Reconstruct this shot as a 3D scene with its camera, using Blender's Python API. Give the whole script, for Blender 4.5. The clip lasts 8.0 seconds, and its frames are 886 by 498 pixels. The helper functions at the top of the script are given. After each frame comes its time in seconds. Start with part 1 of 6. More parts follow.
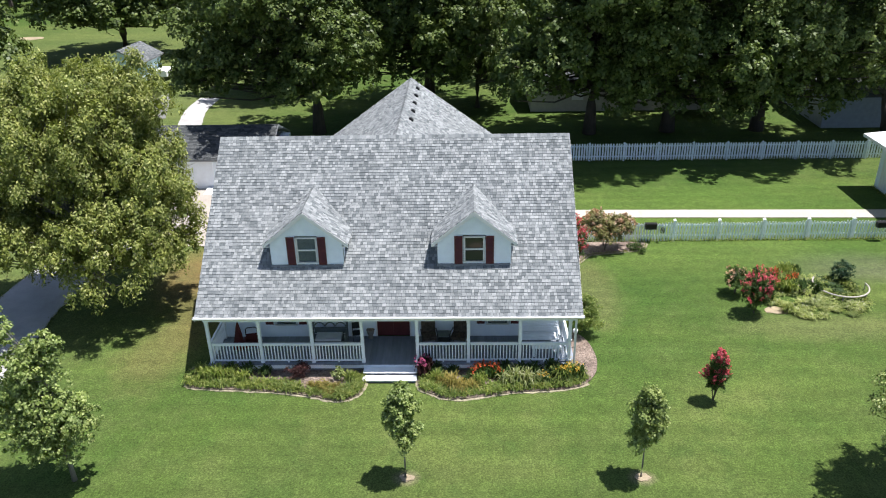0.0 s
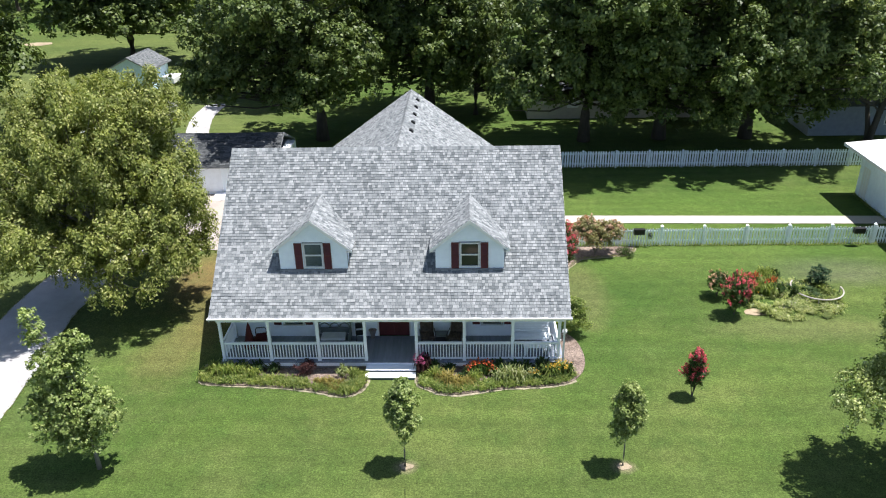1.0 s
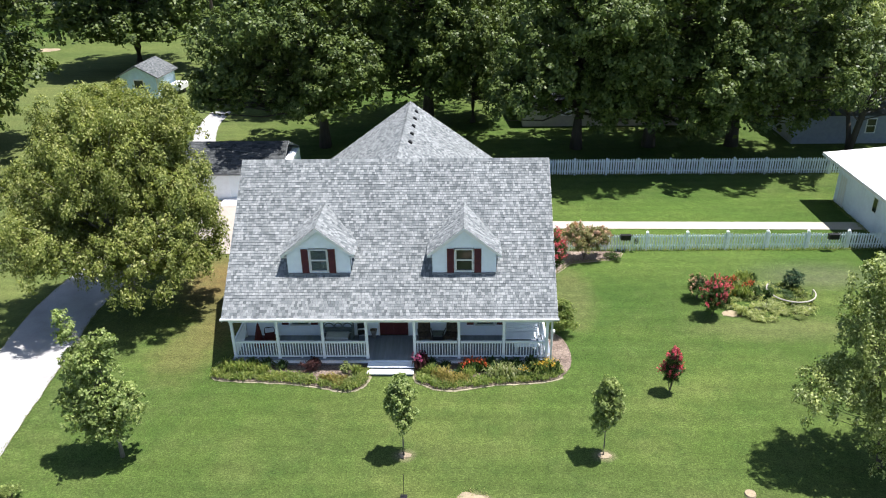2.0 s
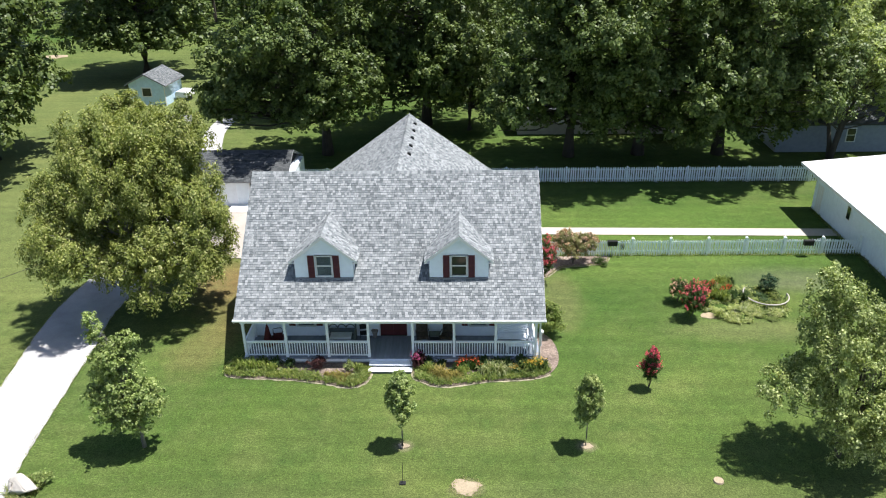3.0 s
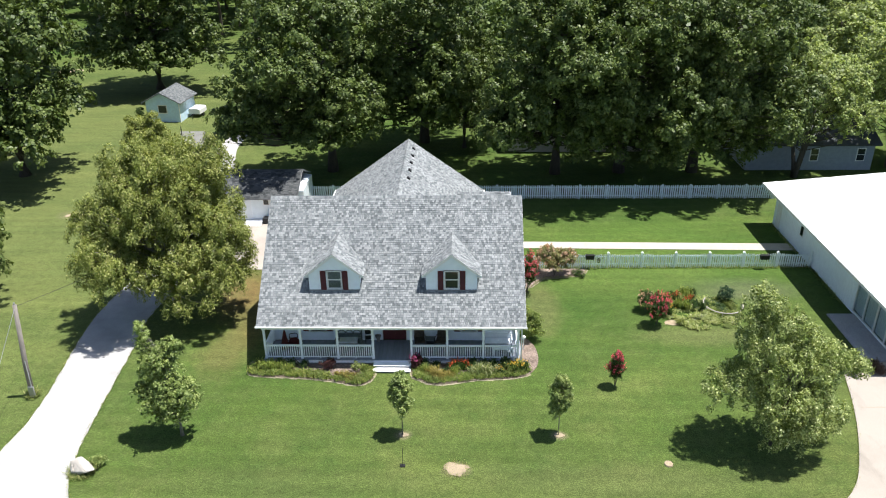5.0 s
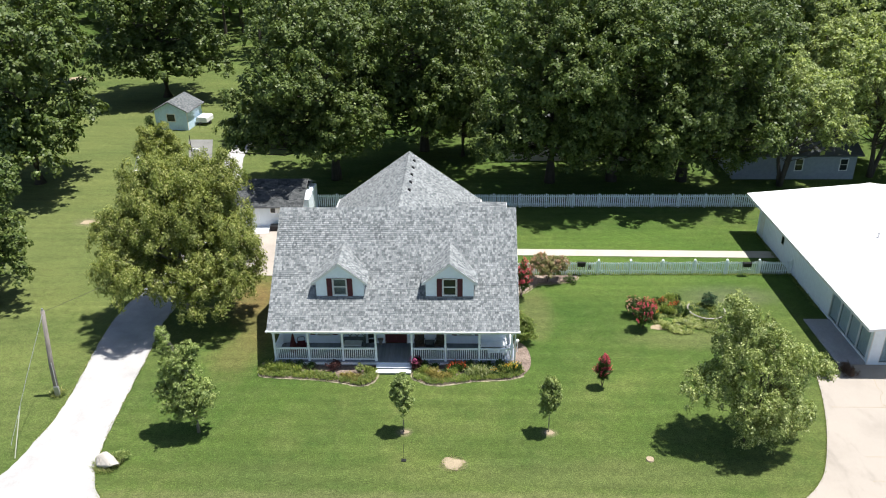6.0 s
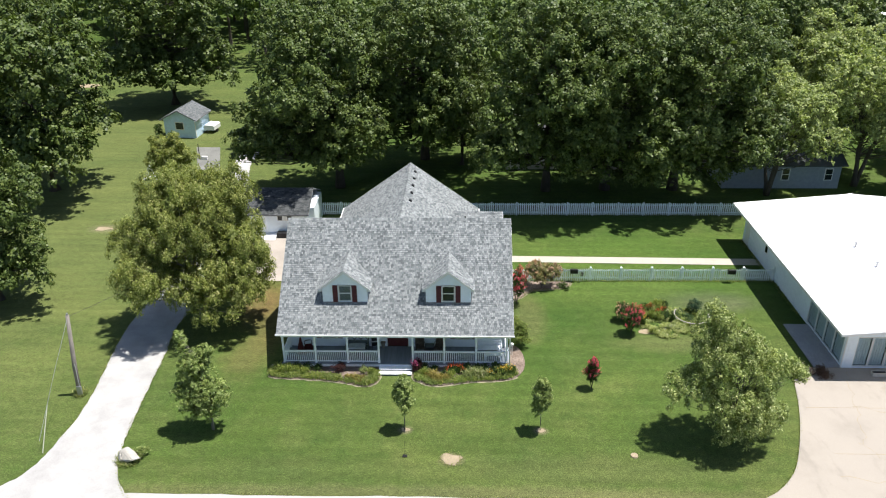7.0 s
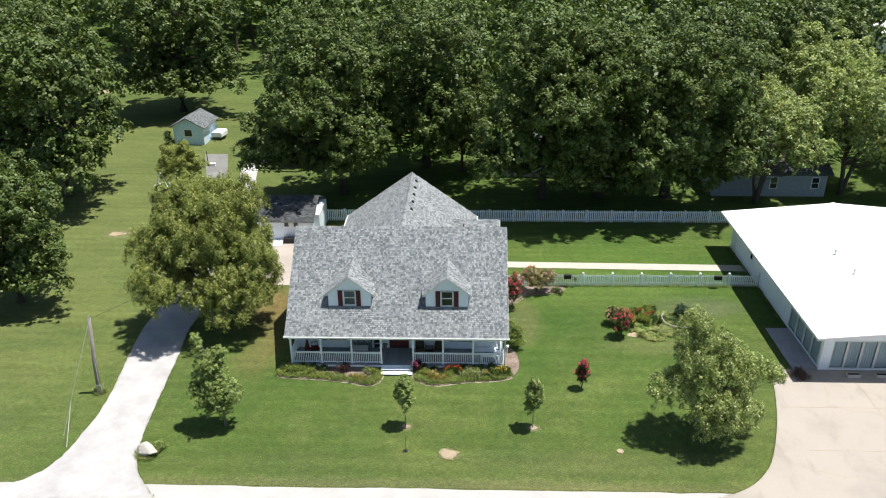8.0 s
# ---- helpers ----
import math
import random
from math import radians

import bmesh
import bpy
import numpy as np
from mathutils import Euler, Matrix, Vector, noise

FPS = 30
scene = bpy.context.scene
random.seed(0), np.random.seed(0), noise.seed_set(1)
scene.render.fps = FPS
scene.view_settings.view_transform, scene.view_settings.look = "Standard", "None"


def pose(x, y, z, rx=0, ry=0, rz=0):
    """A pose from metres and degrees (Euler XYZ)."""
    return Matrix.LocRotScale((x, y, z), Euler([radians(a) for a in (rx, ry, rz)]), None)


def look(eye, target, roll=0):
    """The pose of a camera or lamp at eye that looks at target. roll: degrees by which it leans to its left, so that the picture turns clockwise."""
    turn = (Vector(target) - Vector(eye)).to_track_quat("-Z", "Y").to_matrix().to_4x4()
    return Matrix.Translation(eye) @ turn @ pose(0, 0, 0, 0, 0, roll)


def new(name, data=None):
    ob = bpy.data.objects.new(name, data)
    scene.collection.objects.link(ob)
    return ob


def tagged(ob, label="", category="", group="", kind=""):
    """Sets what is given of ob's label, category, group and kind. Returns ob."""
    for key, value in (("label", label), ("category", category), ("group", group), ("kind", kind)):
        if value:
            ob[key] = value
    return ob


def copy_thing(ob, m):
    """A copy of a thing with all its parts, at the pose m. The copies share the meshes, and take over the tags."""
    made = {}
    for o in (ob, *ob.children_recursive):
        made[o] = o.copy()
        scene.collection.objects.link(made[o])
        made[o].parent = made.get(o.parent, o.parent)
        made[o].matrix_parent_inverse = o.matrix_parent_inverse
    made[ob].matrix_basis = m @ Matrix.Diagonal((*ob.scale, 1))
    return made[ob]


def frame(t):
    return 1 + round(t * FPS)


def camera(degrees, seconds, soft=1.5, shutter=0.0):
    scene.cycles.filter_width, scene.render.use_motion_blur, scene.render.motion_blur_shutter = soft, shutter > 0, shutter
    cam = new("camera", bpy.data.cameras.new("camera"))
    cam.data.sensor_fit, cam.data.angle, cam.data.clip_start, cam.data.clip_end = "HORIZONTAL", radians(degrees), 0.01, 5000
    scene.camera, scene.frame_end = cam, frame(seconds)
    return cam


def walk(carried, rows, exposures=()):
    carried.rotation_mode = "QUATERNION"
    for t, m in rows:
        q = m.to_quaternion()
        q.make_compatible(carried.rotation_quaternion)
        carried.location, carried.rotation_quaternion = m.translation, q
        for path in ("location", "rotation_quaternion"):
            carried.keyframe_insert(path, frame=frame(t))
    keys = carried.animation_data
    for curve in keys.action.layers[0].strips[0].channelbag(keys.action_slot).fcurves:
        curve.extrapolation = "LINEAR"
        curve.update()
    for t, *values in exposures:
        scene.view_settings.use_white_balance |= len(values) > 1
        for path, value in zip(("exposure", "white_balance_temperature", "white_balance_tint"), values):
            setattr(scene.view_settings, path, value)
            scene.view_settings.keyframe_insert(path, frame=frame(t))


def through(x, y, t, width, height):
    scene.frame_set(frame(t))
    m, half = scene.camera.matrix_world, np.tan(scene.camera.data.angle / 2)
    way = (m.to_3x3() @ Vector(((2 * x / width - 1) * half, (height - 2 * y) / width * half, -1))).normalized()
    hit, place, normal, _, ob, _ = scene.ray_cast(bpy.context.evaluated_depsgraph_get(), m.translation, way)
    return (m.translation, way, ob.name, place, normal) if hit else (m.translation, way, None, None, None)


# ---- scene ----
cam = camera(60.3, 8.0, soft=1.1)
PATH = [
    (0, (3.101, -26.019, 18.424), (3.0438, -24.2212, 17.5492), -1.21),
    (0.5, (3.189, -26.891, 18.975), (3.1306, -25.0934, 18.1012), -1.17),
    (1, (3.295, -27.858, 19.574), (3.2361, -26.0604, 18.6998), -1.13),
    (1.5, (3.411, -28.901, 20.219), (3.3523, -27.1030, 19.3449), -1.08),
    (3, (3.761, -32.323, 22.419), (3.7046, -30.5254, 21.5441), -0.94),
    (3.5, (3.865, -33.519, 23.231), (3.8098, -31.7215, 22.3559), -0.89),
    (4, (3.960, -34.727, 24.076), (3.9056, -32.9290, 23.2003), -0.84),
    (4.5, (4.045, -35.939, 24.948), (3.9920, -34.1412, 24.0721), -0.79),
    (6, (4.266, -39.568, 27.662), (4.2150, -37.7708, 26.7858), -0.63),
    (6.5, (4.343, -40.774, 28.573), (4.2908, -38.9767, 27.6971), -0.57),
    (7, (4.430, -41.982, 29.472), (4.3776, -40.1850, 28.5965), -0.51),
    (7.5, (4.537, -43.199, 30.349), (4.4833, -41.4014, 29.4736), -0.45),
    (8, (4.674, -44.432, 31.192), (4.6175, -42.6339, 30.3174), -0.39),
]
EXPOSURES = [(0.0, 0.83, 6210, 13), (1.0, 0.91, 6210, 13), (3.0, 0.91, 6230, 12), (5.0, 0.86, 6310, 11), (8.0, 0.64, 6400, 10)]
walk(cam, [(t, look(eye, target, roll)) for t, eye, target, roll in PATH], EXPOSURES)

# ---- world, sun, exposure ----
SUN_WAY = Vector((0.30, 0.025, 1.0)).normalized()
world = bpy.data.worlds.new("world")
scene.world = world
world.use_nodes = True
wn = world.node_tree.nodes
sky = wn.new("ShaderNodeTexSky")
sky.sky_type = "NISHITA"
sky.sun_disc = False
sky.sun_elevation = math.asin(SUN_WAY.z)
sky.sun_rotation = math.atan2(SUN_WAY.x, SUN_WAY.y)
wn["Background"].inputs["Strength"].default_value = 0.074
world.node_tree.links.new(sky.outputs[0], wn["Background"].inputs["Color"])
sun = new("sun", bpy.data.lights.new("sun", "SUN"))
sun.data.energy = 5.0
sun.data.angle = radians(0.53)
sun.data.color = (1.0, 0.96, 0.90)
sun.matrix_world = look(SUN_WAY * 80, (0, 0, 0))


# ---- materials ----
class Mat:
    """A small node builder for one material."""

    def __init__(self, name, rough=0.8, metal=0.0, spec=0.4):
        self.m = bpy.data.materials.new(name)
        self.m.use_nodes = True
        self.t = self.m.node_tree
        self.b = self.t.nodes["Principled BSDF"]
        self.b.inputs["Roughness"].default_value = rough
        self.b.inputs["Metallic"].default_value = metal
        self.b.inputs["Specular IOR Level"].default_value = spec
        self.pos = self.t.nodes.new("ShaderNodeNewGeometry").outputs["Position"]

    def node(self, kind, **inputs):
        n = self.t.nodes.new(kind)
        for k, v in inputs.items():
            self.set(n, k.replace("_", " "), v)
        return n

    def set(self, n, key, v):
        sock = n.inputs[int(key[1:])] if key[0] == "i" and key[1:].isdigit() else n.inputs[key]
        if isinstance(v, bpy.types.NodeSocket):
            self.t.links.new(v, sock)
        else:
            sock.default_value = v

    def noise(self, scale, detail=3.0, rough=0.6, stretch=None, where=None):
        p = where or self.pos
        if stretch:
            mp = self.node("ShaderNodeMapping", Vector=p, Scale=stretch)
            p = mp.outputs[0]
        return self.node("ShaderNodeTexNoise", Vector=p, Scale=scale, Detail=detail, Roughness=rough).outputs["Fac"]

    def ramp(self, fac, stops):
        r = self.t.nodes.new("ShaderNodeValToRGB")
        self.t.links.new(fac, r.inputs[0])
        e = r.color_ramp.elements
        while len(e) < len(stops):
            e.new(0.5)
        for el, (p, c) in zip(e, stops):
            el.position = p
            el.color = (*c, 1) if len(c) == 3 else c
        return r.outputs[0]

    def mix(self, fac, a, b, mode="MIX"):
        n = self.t.nodes.new("ShaderNodeMix")
        n.data_type, n.blend_type = "RGBA", mode
        for i, v in ((0, fac), (6, a), (7, b)):
            if isinstance(v, bpy.types.NodeSocket):
                self.t.links.new(v, n.inputs[i])
            else:
                n.inputs[i].default_value = v if i == 0 else (*v, 1)
        return n.outputs[2]

    def color(self, c):
        self.set(self.b, "Base Color", c if isinstance(c, bpy.types.NodeSocket) else (*c, 1))
        return self

    def bump(self, h, strength=0.4, dist=0.02):
        n = self.node("ShaderNodeBump", Height=h, Strength=strength, Distance=dist)
        self.t.links.new(n.outputs[0], self.b.inputs["Normal"])
        return self

    def island(self):
        return self.t.nodes.new("ShaderNodeNewGeometry").outputs["Random Per Island"]

    def objrand(self):
        return self.t.nodes.new("ShaderNodeObjectInfo").outputs["Random"]


def grey(v, tint=(1, 1, 1)):
    return tuple(v * c for c in tint)


def plain(name, c, rough=0.6, metal=0.0, var=0.12, scale=3.0, fine=40.0, bump=0.1):
    """Paint, wood or metal: one colour with stains and grain at two scales."""
    m = Mat(name, rough, metal)
    lo = tuple(x * (1 - var) for x in c)
    hi = tuple(min(1, x * (1 + var * 0.6)) for x in c)
    a = m.ramp(m.noise(scale, 4), [(0.3, lo), (0.7, hi)])
    g = m.ramp(m.noise(fine, 2), [(0.3, grey(1 - var * 0.7)), (0.7, grey(1.0))])
    m.color(m.mix(1.0, a, g, "MULTIPLY"))
    m.bump(m.noise(fine, 2), bump, 0.01)
    return m.m


def grass_material():
    m = Mat("grass", 0.85, 0, 0.12)
    big = m.noise(0.06, 4, 0.6)
    mid = m.noise(0.45, 4, 0.65)
    small = m.noise(2.6, 4, 0.7)
    fine = m.noise(15.0, 3, 0.75)
    base = m.ramp(big, [(0.33, (0.049, 0.092, 0.017)), (0.5, (0.065, 0.102, 0.022)), (0.67, (0.089, 0.116, 0.031))])
    dry = m.ramp(mid, [(0.48, (0, 0, 0)), (0.78, (0.368, 0.365, 0.387))])
    base = m.mix(dry, base, (0.119, 0.137, 0.049))
    lush = m.ramp(m.noise(0.8, 4, 0.65), [(0.50, (0, 0, 0)), (0.74, (0.6, 0.6, 0.6))])
    base = m.mix(lush, base, (0.044, 0.082, 0.018))

    def spot(x, y, rx, ry, colour, most=0.9):
        d = m.node("ShaderNodeMapping", Vector=m.pos, Location=(-x / rx, -y / ry, 0), Scale=(1 / rx, 1 / ry, 0))
        n = m.node("ShaderNodeVectorMath", i0=d.outputs[0])
        n.operation = "LENGTH"
        a = m.node("ShaderNodeMath", i0=m.noise(1.1, 5, 0.75), i1=0.7, i2=-0.35)
        a.operation = "MULTIPLY_ADD"
        w = m.node("ShaderNodeMath", i0=n.outputs["Value"], i1=0.6, i2=a.outputs[0])
        w.operation = "MULTIPLY_ADD"
        return m.mix(m.ramp(w.outputs[0], [(0.30, grey(most)), (0.78, grey(0.0))]), base, colour)

    for args in ((-11.0, 8.6, 2.0, 3.4, (0.154, 0.103, 0.044)), (-9.4, 5.0, 1.4, 3.0, (0.131, 0.103, 0.041), 0.7), (-10.4, 1.5, 1.6, 2.6, (0.110, 0.099, 0.037), 0.6), (23.5, 9.5, 3.6, 1.6, (0.101, 0.108, 0.064), 0.7),
                 (-40.0, 24.0, 26.0, 70.0, (0.112, 0.134, 0.044), 0.9), (3.82, -8.55, 0.62, 0.5, (0.227, 0.200, 0.120), 0.85), (1.06, -6.05, 0.42, 0.34, (0.210, 0.182, 0.110), 0.7), (9.06, -6.0, 0.42, 0.34, (0.210, 0.182, 0.110), 0.7), (-29.3, 22.6, 1.5, 0.9, (0.193, 0.174, 0.101), 0.6), (19.0, 15.5, 13.0, 6.0, (0.076, 0.130, 0.024), 0.6), (19.0, 3.6, 4.6, 1.2, (0.140, 0.147, 0.056), 0.5), (9.4, 7.0, 1.2, 3.6, (0.114, 0.117, 0.046), 0.6), (12.0, -9.4, 9.0, 1.3, (0.096, 0.112, 0.040), 0.5), (-5.0, -9.6, 8.0, 1.2, (0.092, 0.111, 0.037), 0.4), (3.0, -11.3, 24.0, 0.7, (0.131, 0.135, 0.057), 0.7)):
        base = spot(*args)
    wv = m.node("ShaderNodeTexWave", Vector=m.pos, Scale=0.28, Distortion=4.0, Detail=2.0, Detail_Scale=0.35)
    wv.bands_direction = "Y"
    base = m.mix(1.0, base, m.ramp(wv.outputs["Fac"], [(0.2, grey(0.965)), (0.8, grey(1.03))]), "MULTIPLY")
    broad = m.noise(0.16, 4, 0.6, (0.6, 1.4, 1))
    base = m.mix(1.0, base, m.ramp(broad, [(0.32, (0.80, 0.86, 0.82)), (0.68, (1.17, 1.12, 1.10))]), "MULTIPLY")
    lines = m.noise(0.8, 3, 0.6, (0.25, 1.1, 1))
    base = m.mix(1.0, base, m.ramp(lines, [(0.3, grey(0.90)), (0.7, grey(1.08))]), "MULTIPLY")
    base = m.mix(1.0, base, m.ramp(small, [(0.25, grey(0.74)), (0.75, grey(1.25))]), "MULTIPLY")
    base = m.mix(1.0, base, m.ramp(m.noise(7.5, 4, 0.75), [(0.28, grey(0.68)), (0.72, grey(1.30))]), "MULTIPLY")
    base = m.mix(1.0, base, m.ramp(fine, [(0.25, grey(0.49)), (0.75, grey(1.51))]), "MULTIPLY")
    m.color(base)
    m.bump(m.noise(22.0, 3, 0.8), 0.6, 0.05)
    return m.m


def shingle_material(name, by_object, tone=1.0):
    m = Mat(name, 0.92, 0, 0.2)
    r = m.objrand() if by_object else m.island()
    c = m.ramp(r, [(0.0, (0.112, 0.125, 0.130)), (0.25, (0.176, 0.191, 0.196)), (0.7, (0.242, 0.258, 0.260)), (1.0, (0.322, 0.336, 0.336))])
    c = m.mix(1.0, c, m.ramp(m.noise(0.6, 3), [(0.3, grey(0.88 * tone)), (0.7, grey(1.08 * tone))]), "MULTIPLY")
    c = m.mix(1.0, c, m.ramp(m.noise(70, 2), [(0.3, grey(0.8)), (0.7, grey(1.15))]), "MULTIPLY")
    m.color(c)
    m.bump(m.noise(90, 2), 0.5, 0.01)
    return m.m


def leaf_material(name, stops, trans=0.35, rough=0.55, through=1.6, wax=0.25):
    """Leaves: colour by leaf and by clump, some light let through, a little wax."""
    m = Mat(name, rough, 0, wax)
    c = m.ramp(m.island(), stops)
    c = m.mix(1.0, c, m.ramp(m.noise(0.35, 3), [(0.3, grey(0.82)), (0.7, grey(1.12))]), "MULTIPLY")
    c = m.mix(1.0, c, m.ramp(m.noise(1.7, 2), [(0.3, (0.80, 0.84, 0.86)), (0.7, (1.16, 1.12, 1.0))]), "MULTIPLY")
    m.color(c)
    t = m.node("ShaderNodeBsdfTranslucent", Color=m.mix(1.0, c, (through, through * 1.05, through * 0.55), "MULTIPLY"))
    mx = m.node("ShaderNodeMixShader", Fac=trans)
    m.t.links.new(m.b.outputs[0], mx.inputs[1])
    m.t.links.new(t.outputs[0], mx.inputs[2])
    m.t.links.new(mx.outputs[0], m.t.nodes["Material Output"].inputs[0])
    return m.m


def gravel_material(name, c, spread=0.25, scale=14.0, grain=0.82):
    m = Mat(name, 0.95, 0, 0.2)
    lo, hi = tuple(x * (1 - spread) for x in c), tuple(min(0.9, x * (1 + spread * 0.6)) for x in c)
    a = m.ramp(m.noise(0.5, 4), [(0.3, lo), (0.7, hi)])
    v = m.node("ShaderNodeTexVoronoi", Vector=m.pos, Scale=scale)
    a = m.mix(1.0, a, m.ramp(v.outputs["Color"], [(0.1, grey(grain)), (0.9, grey(1.08 if grain < 0.9 else 1.03))]), "MULTIPLY")
    m.color(a)
    m.bump(m.noise(scale * 2, 3), 0.5, 0.02)
    return m.m


def stained_material(name, c):
    """Old poured concrete: broad stains, faint streaks and fine grain."""
    m = Mat(name, 0.92, 0, 0.2)
    a = m.ramp(m.noise(0.22, 5, 0.65), [(0.30, tuple(x * 0.84 for x in c)), (0.5, c), (0.72, tuple(x * 1.06 for x in c))])
    b = m.noise(0.5, 5, 0.7, (1.0, 0.35, 1.0))
    a = m.mix(m.ramp(b, [(0.56, grey(0.0)), (0.72, grey(0.75))]), a, tuple(x * 0.68 for x in c))
    a = m.mix(1.0, a, m.ramp(m.noise(26, 3), [(0.3, grey(0.93)), (0.7, grey(1.04))]), "MULTIPLY")
    m.color(a)
    m.bump(m.noise(60, 3), 0.3, 0.01)
    return m.m


def bark_material(name, c):
    m = Mat(name, 0.95)
    m.color(m.ramp(m.noise(5, 4, 0.7, (1, 1, 0.25)), [(0.3, grey(0.55, c)), (0.7, c)]))
    m.bump(m.noise(9, 4, 0.7, (1, 1, 0.2)), 0.8, 0.03)
    return m.m


def glass_material():
    m = Mat("window_glass", 0.06, 0, 0.6)
    m.color(m.ramp(m.noise(0.8, 2), [(0.3, (0.012, 0.016, 0.018)), (0.7, (0.03, 0.035, 0.035))]))
    return m.m


GRASS = grass_material()
UNDERLAY = plain("dark_roof_underlay", (0.05, 0.055, 0.06), 0.9)
SHINGLE = shingle_material("asphalt_shingle", False)
SHINGLE_PIECE = shingle_material("asphalt_shingle_tab", True)
WHITE = plain("white_paint", (0.87, 0.91, 0.96), 0.5, var=0.06)
SIDING = plain("vinyl_siding", (0.85, 0.915, 0.98), 0.55, var=0.05)
TRIM = plain("white_trim", (0.80, 0.80, 0.79), 0.45, var=0.05)
SASH = plain("pale_sash", (0.72, 0.73, 0.71), 0.5, var=0.06)
MAROON = plain("maroon_paint", (0.10, 0.018, 0.020), 0.55, var=0.2)
DECK = plain("grey_deck_paint", (0.13, 0.145, 0.17), 0.6, var=0.15)
dm = Mat("grey_deck_board", 0.6)
dm.color(dm.mix(1.0, dm.ramp(dm.objrand(), [(0, (0.175, 0.198, 0.230)), (1, (0.225, 0.252, 0.290))]), dm.ramp(dm.noise(9, 4, 0.6, (1, 0.15, 1)), [(0.3, grey(0.85)), (0.7, grey(1.08))]), "MULTIPLY"))
DECK_PIECE = dm.m
FOUNDATION = plain("foundation_block", (0.26, 0.27, 0.28), 0.9, var=0.2)
GLASS = glass_material()
gm = Mat("clear_glass", 0.02, 0, 0.5)
gm.b.inputs["Transmission Weight"].default_value = 1.0
gm.b.inputs["IOR"].default_value = 1.1
gm.color((0.80, 0.88, 0.90))
GLASS_CLEAR = gm.m
BLIND = plain("grey_blind", (0.20, 0.21, 0.20), 0.8)
CURTAIN = plain("pale_curtain", (0.58, 0.62, 0.65), 0.85, var=0.12)
FENCE = plain("fence_white", (0.89, 0.94, 0.97), 0.55, var=0.1)
FENCE_OLD = plain("weathered_fence_white", (0.80, 0.86, 0.90), 0.65, var=0.15)
METALROOF = plain("white_metal_roof", (0.86, 0.86, 0.87), 0.35, var=0.04, scale=0.4)
CONCRETE = gravel_material("concrete", (0.373, 0.331, 0.285), 0.14, 30.0, 0.94)
APRON_CONCRETE = stained_material("stained_concrete", (0.347, 0.310, 0.266))
# bluish grey of the eave's shade is put into this slab colour
SHADESLAB = gravel_material("shaded_concrete", (0.36, 0.36, 0.37), 0.2, 20.0)
WALKWAY = gravel_material("pale_concrete", (0.451, 0.419, 0.354), 0.1, 30.0)
GRAVEL = gravel_material("white_gravel", (0.414, 0.404, 0.390), 0.2, 24.0, 0.92)
ROADMAT = gravel_material("pale_road", (0.414, 0.400, 0.377), 0.10, 24.0, 0.92)
mm = Mat("mulch", 0.95)
mm.color(mm.mix(1.0, mm.ramp(mm.noise(1.1, 4), [(0.3, (0.165, 0.12, 0.095)), (0.7, (0.30, 0.235, 0.19))]), mm.ramp(mm.noise(13, 4, 0.75), [(0.34, grey(0.3)), (0.66, grey(1.55))]), "MULTIPLY"))
mm.bump(mm.noise(30, 3, 0.8), 0.9, 0.05)
MULCH = mm.m
SOIL = gravel_material("dry_soil", (0.35, 0.285, 0.19), 0.25, 18.0)
EDGING = gravel_material("weathered_edging", (0.31, 0.275, 0.19), 0.3, 11.0)
GREYGRAVEL = gravel_material("grey_gravel", (0.20, 0.20, 0.185), 0.2, 14.0)
STONE = gravel_material("pale_limestone", (0.56, 0.52, 0.46), 0.2, 5.0)
BARK = bark_material("bark", (0.10, 0.085, 0.07))
BARK_PALE = bark_material("pale_bark", (0.26, 0.24, 0.21))
POLEWOOD = bark_material("pole_wood", (0.28, 0.25, 0.22))
BLACK = plain("black_plastic", (0.012, 0.012, 0.013), 0.5)
IRON = plain("dark_iron", (0.035, 0.035, 0.04), 0.45, 0.5)
STEEL = plain("galvanised_steel", (0.45, 0.46, 0.47), 0.4, 0.7)
RED = plain("red_cloth", (0.085, 0.013, 0.012), 0.8, var=0.25)
PATTERN = plain("brown_patterned_cloth", (0.10, 0.075, 0.055), 0.9, var=0.7, scale=9)
CUSHION = plain("pale_cushion", (0.62, 0.65, 0.67), 0.9)
WICKER = plain("grey_green_metal", (0.13, 0.155, 0.155), 0.6, var=0.2)
TERRACOTTA = plain("weathered_pot", (0.28, 0.25, 0.22), 0.8, var=0.25)
BLUEWALL = plain("pale_blue_siding", (0.62, 0.80, 0.95), 0.6)
GREYWALL = plain("blue_grey_siding", (0.30, 0.34, 0.40), 0.6)
BEIGEWALL = plain("beige_siding", (0.50, 0.46, 0.40), 0.7)
SLATE = shingle_material("grey_blue_shingle", False, 0.66)
DARKROOF = shingle_material("dark_shingle", False, 0.34)
L_OAK = leaf_material("oak_leaf", [(0, (0.052, 0.083, 0.017)), (0.5, (0.085, 0.125, 0.028)), (1, (0.149, 0.189, 0.052))], 0.16, 0.5, wax=0.3)
L_WOODS = leaf_material("woods_leaf", [(0, (0.060, 0.098, 0.023)), (0.5, (0.100, 0.148, 0.038)), (1, (0.168, 0.217, 0.068))], 0.16, 0.5, wax=0.3)
L_BIRCH = leaf_material("birch_leaf", [(0, (0.105, 0.137, 0.027)), (0.5, (0.189, 0.222, 0.052)), (0.85, (0.294, 0.315, 0.097)), (1, (0.440, 0.440, 0.199))], 0.25)
L_YOUNG = leaf_material("young_leaf", [(0, (0.109, 0.158, 0.040)), (0.5, (0.202, 0.263, 0.076)), (1, (0.372, 0.427, 0.180))], 0.26)
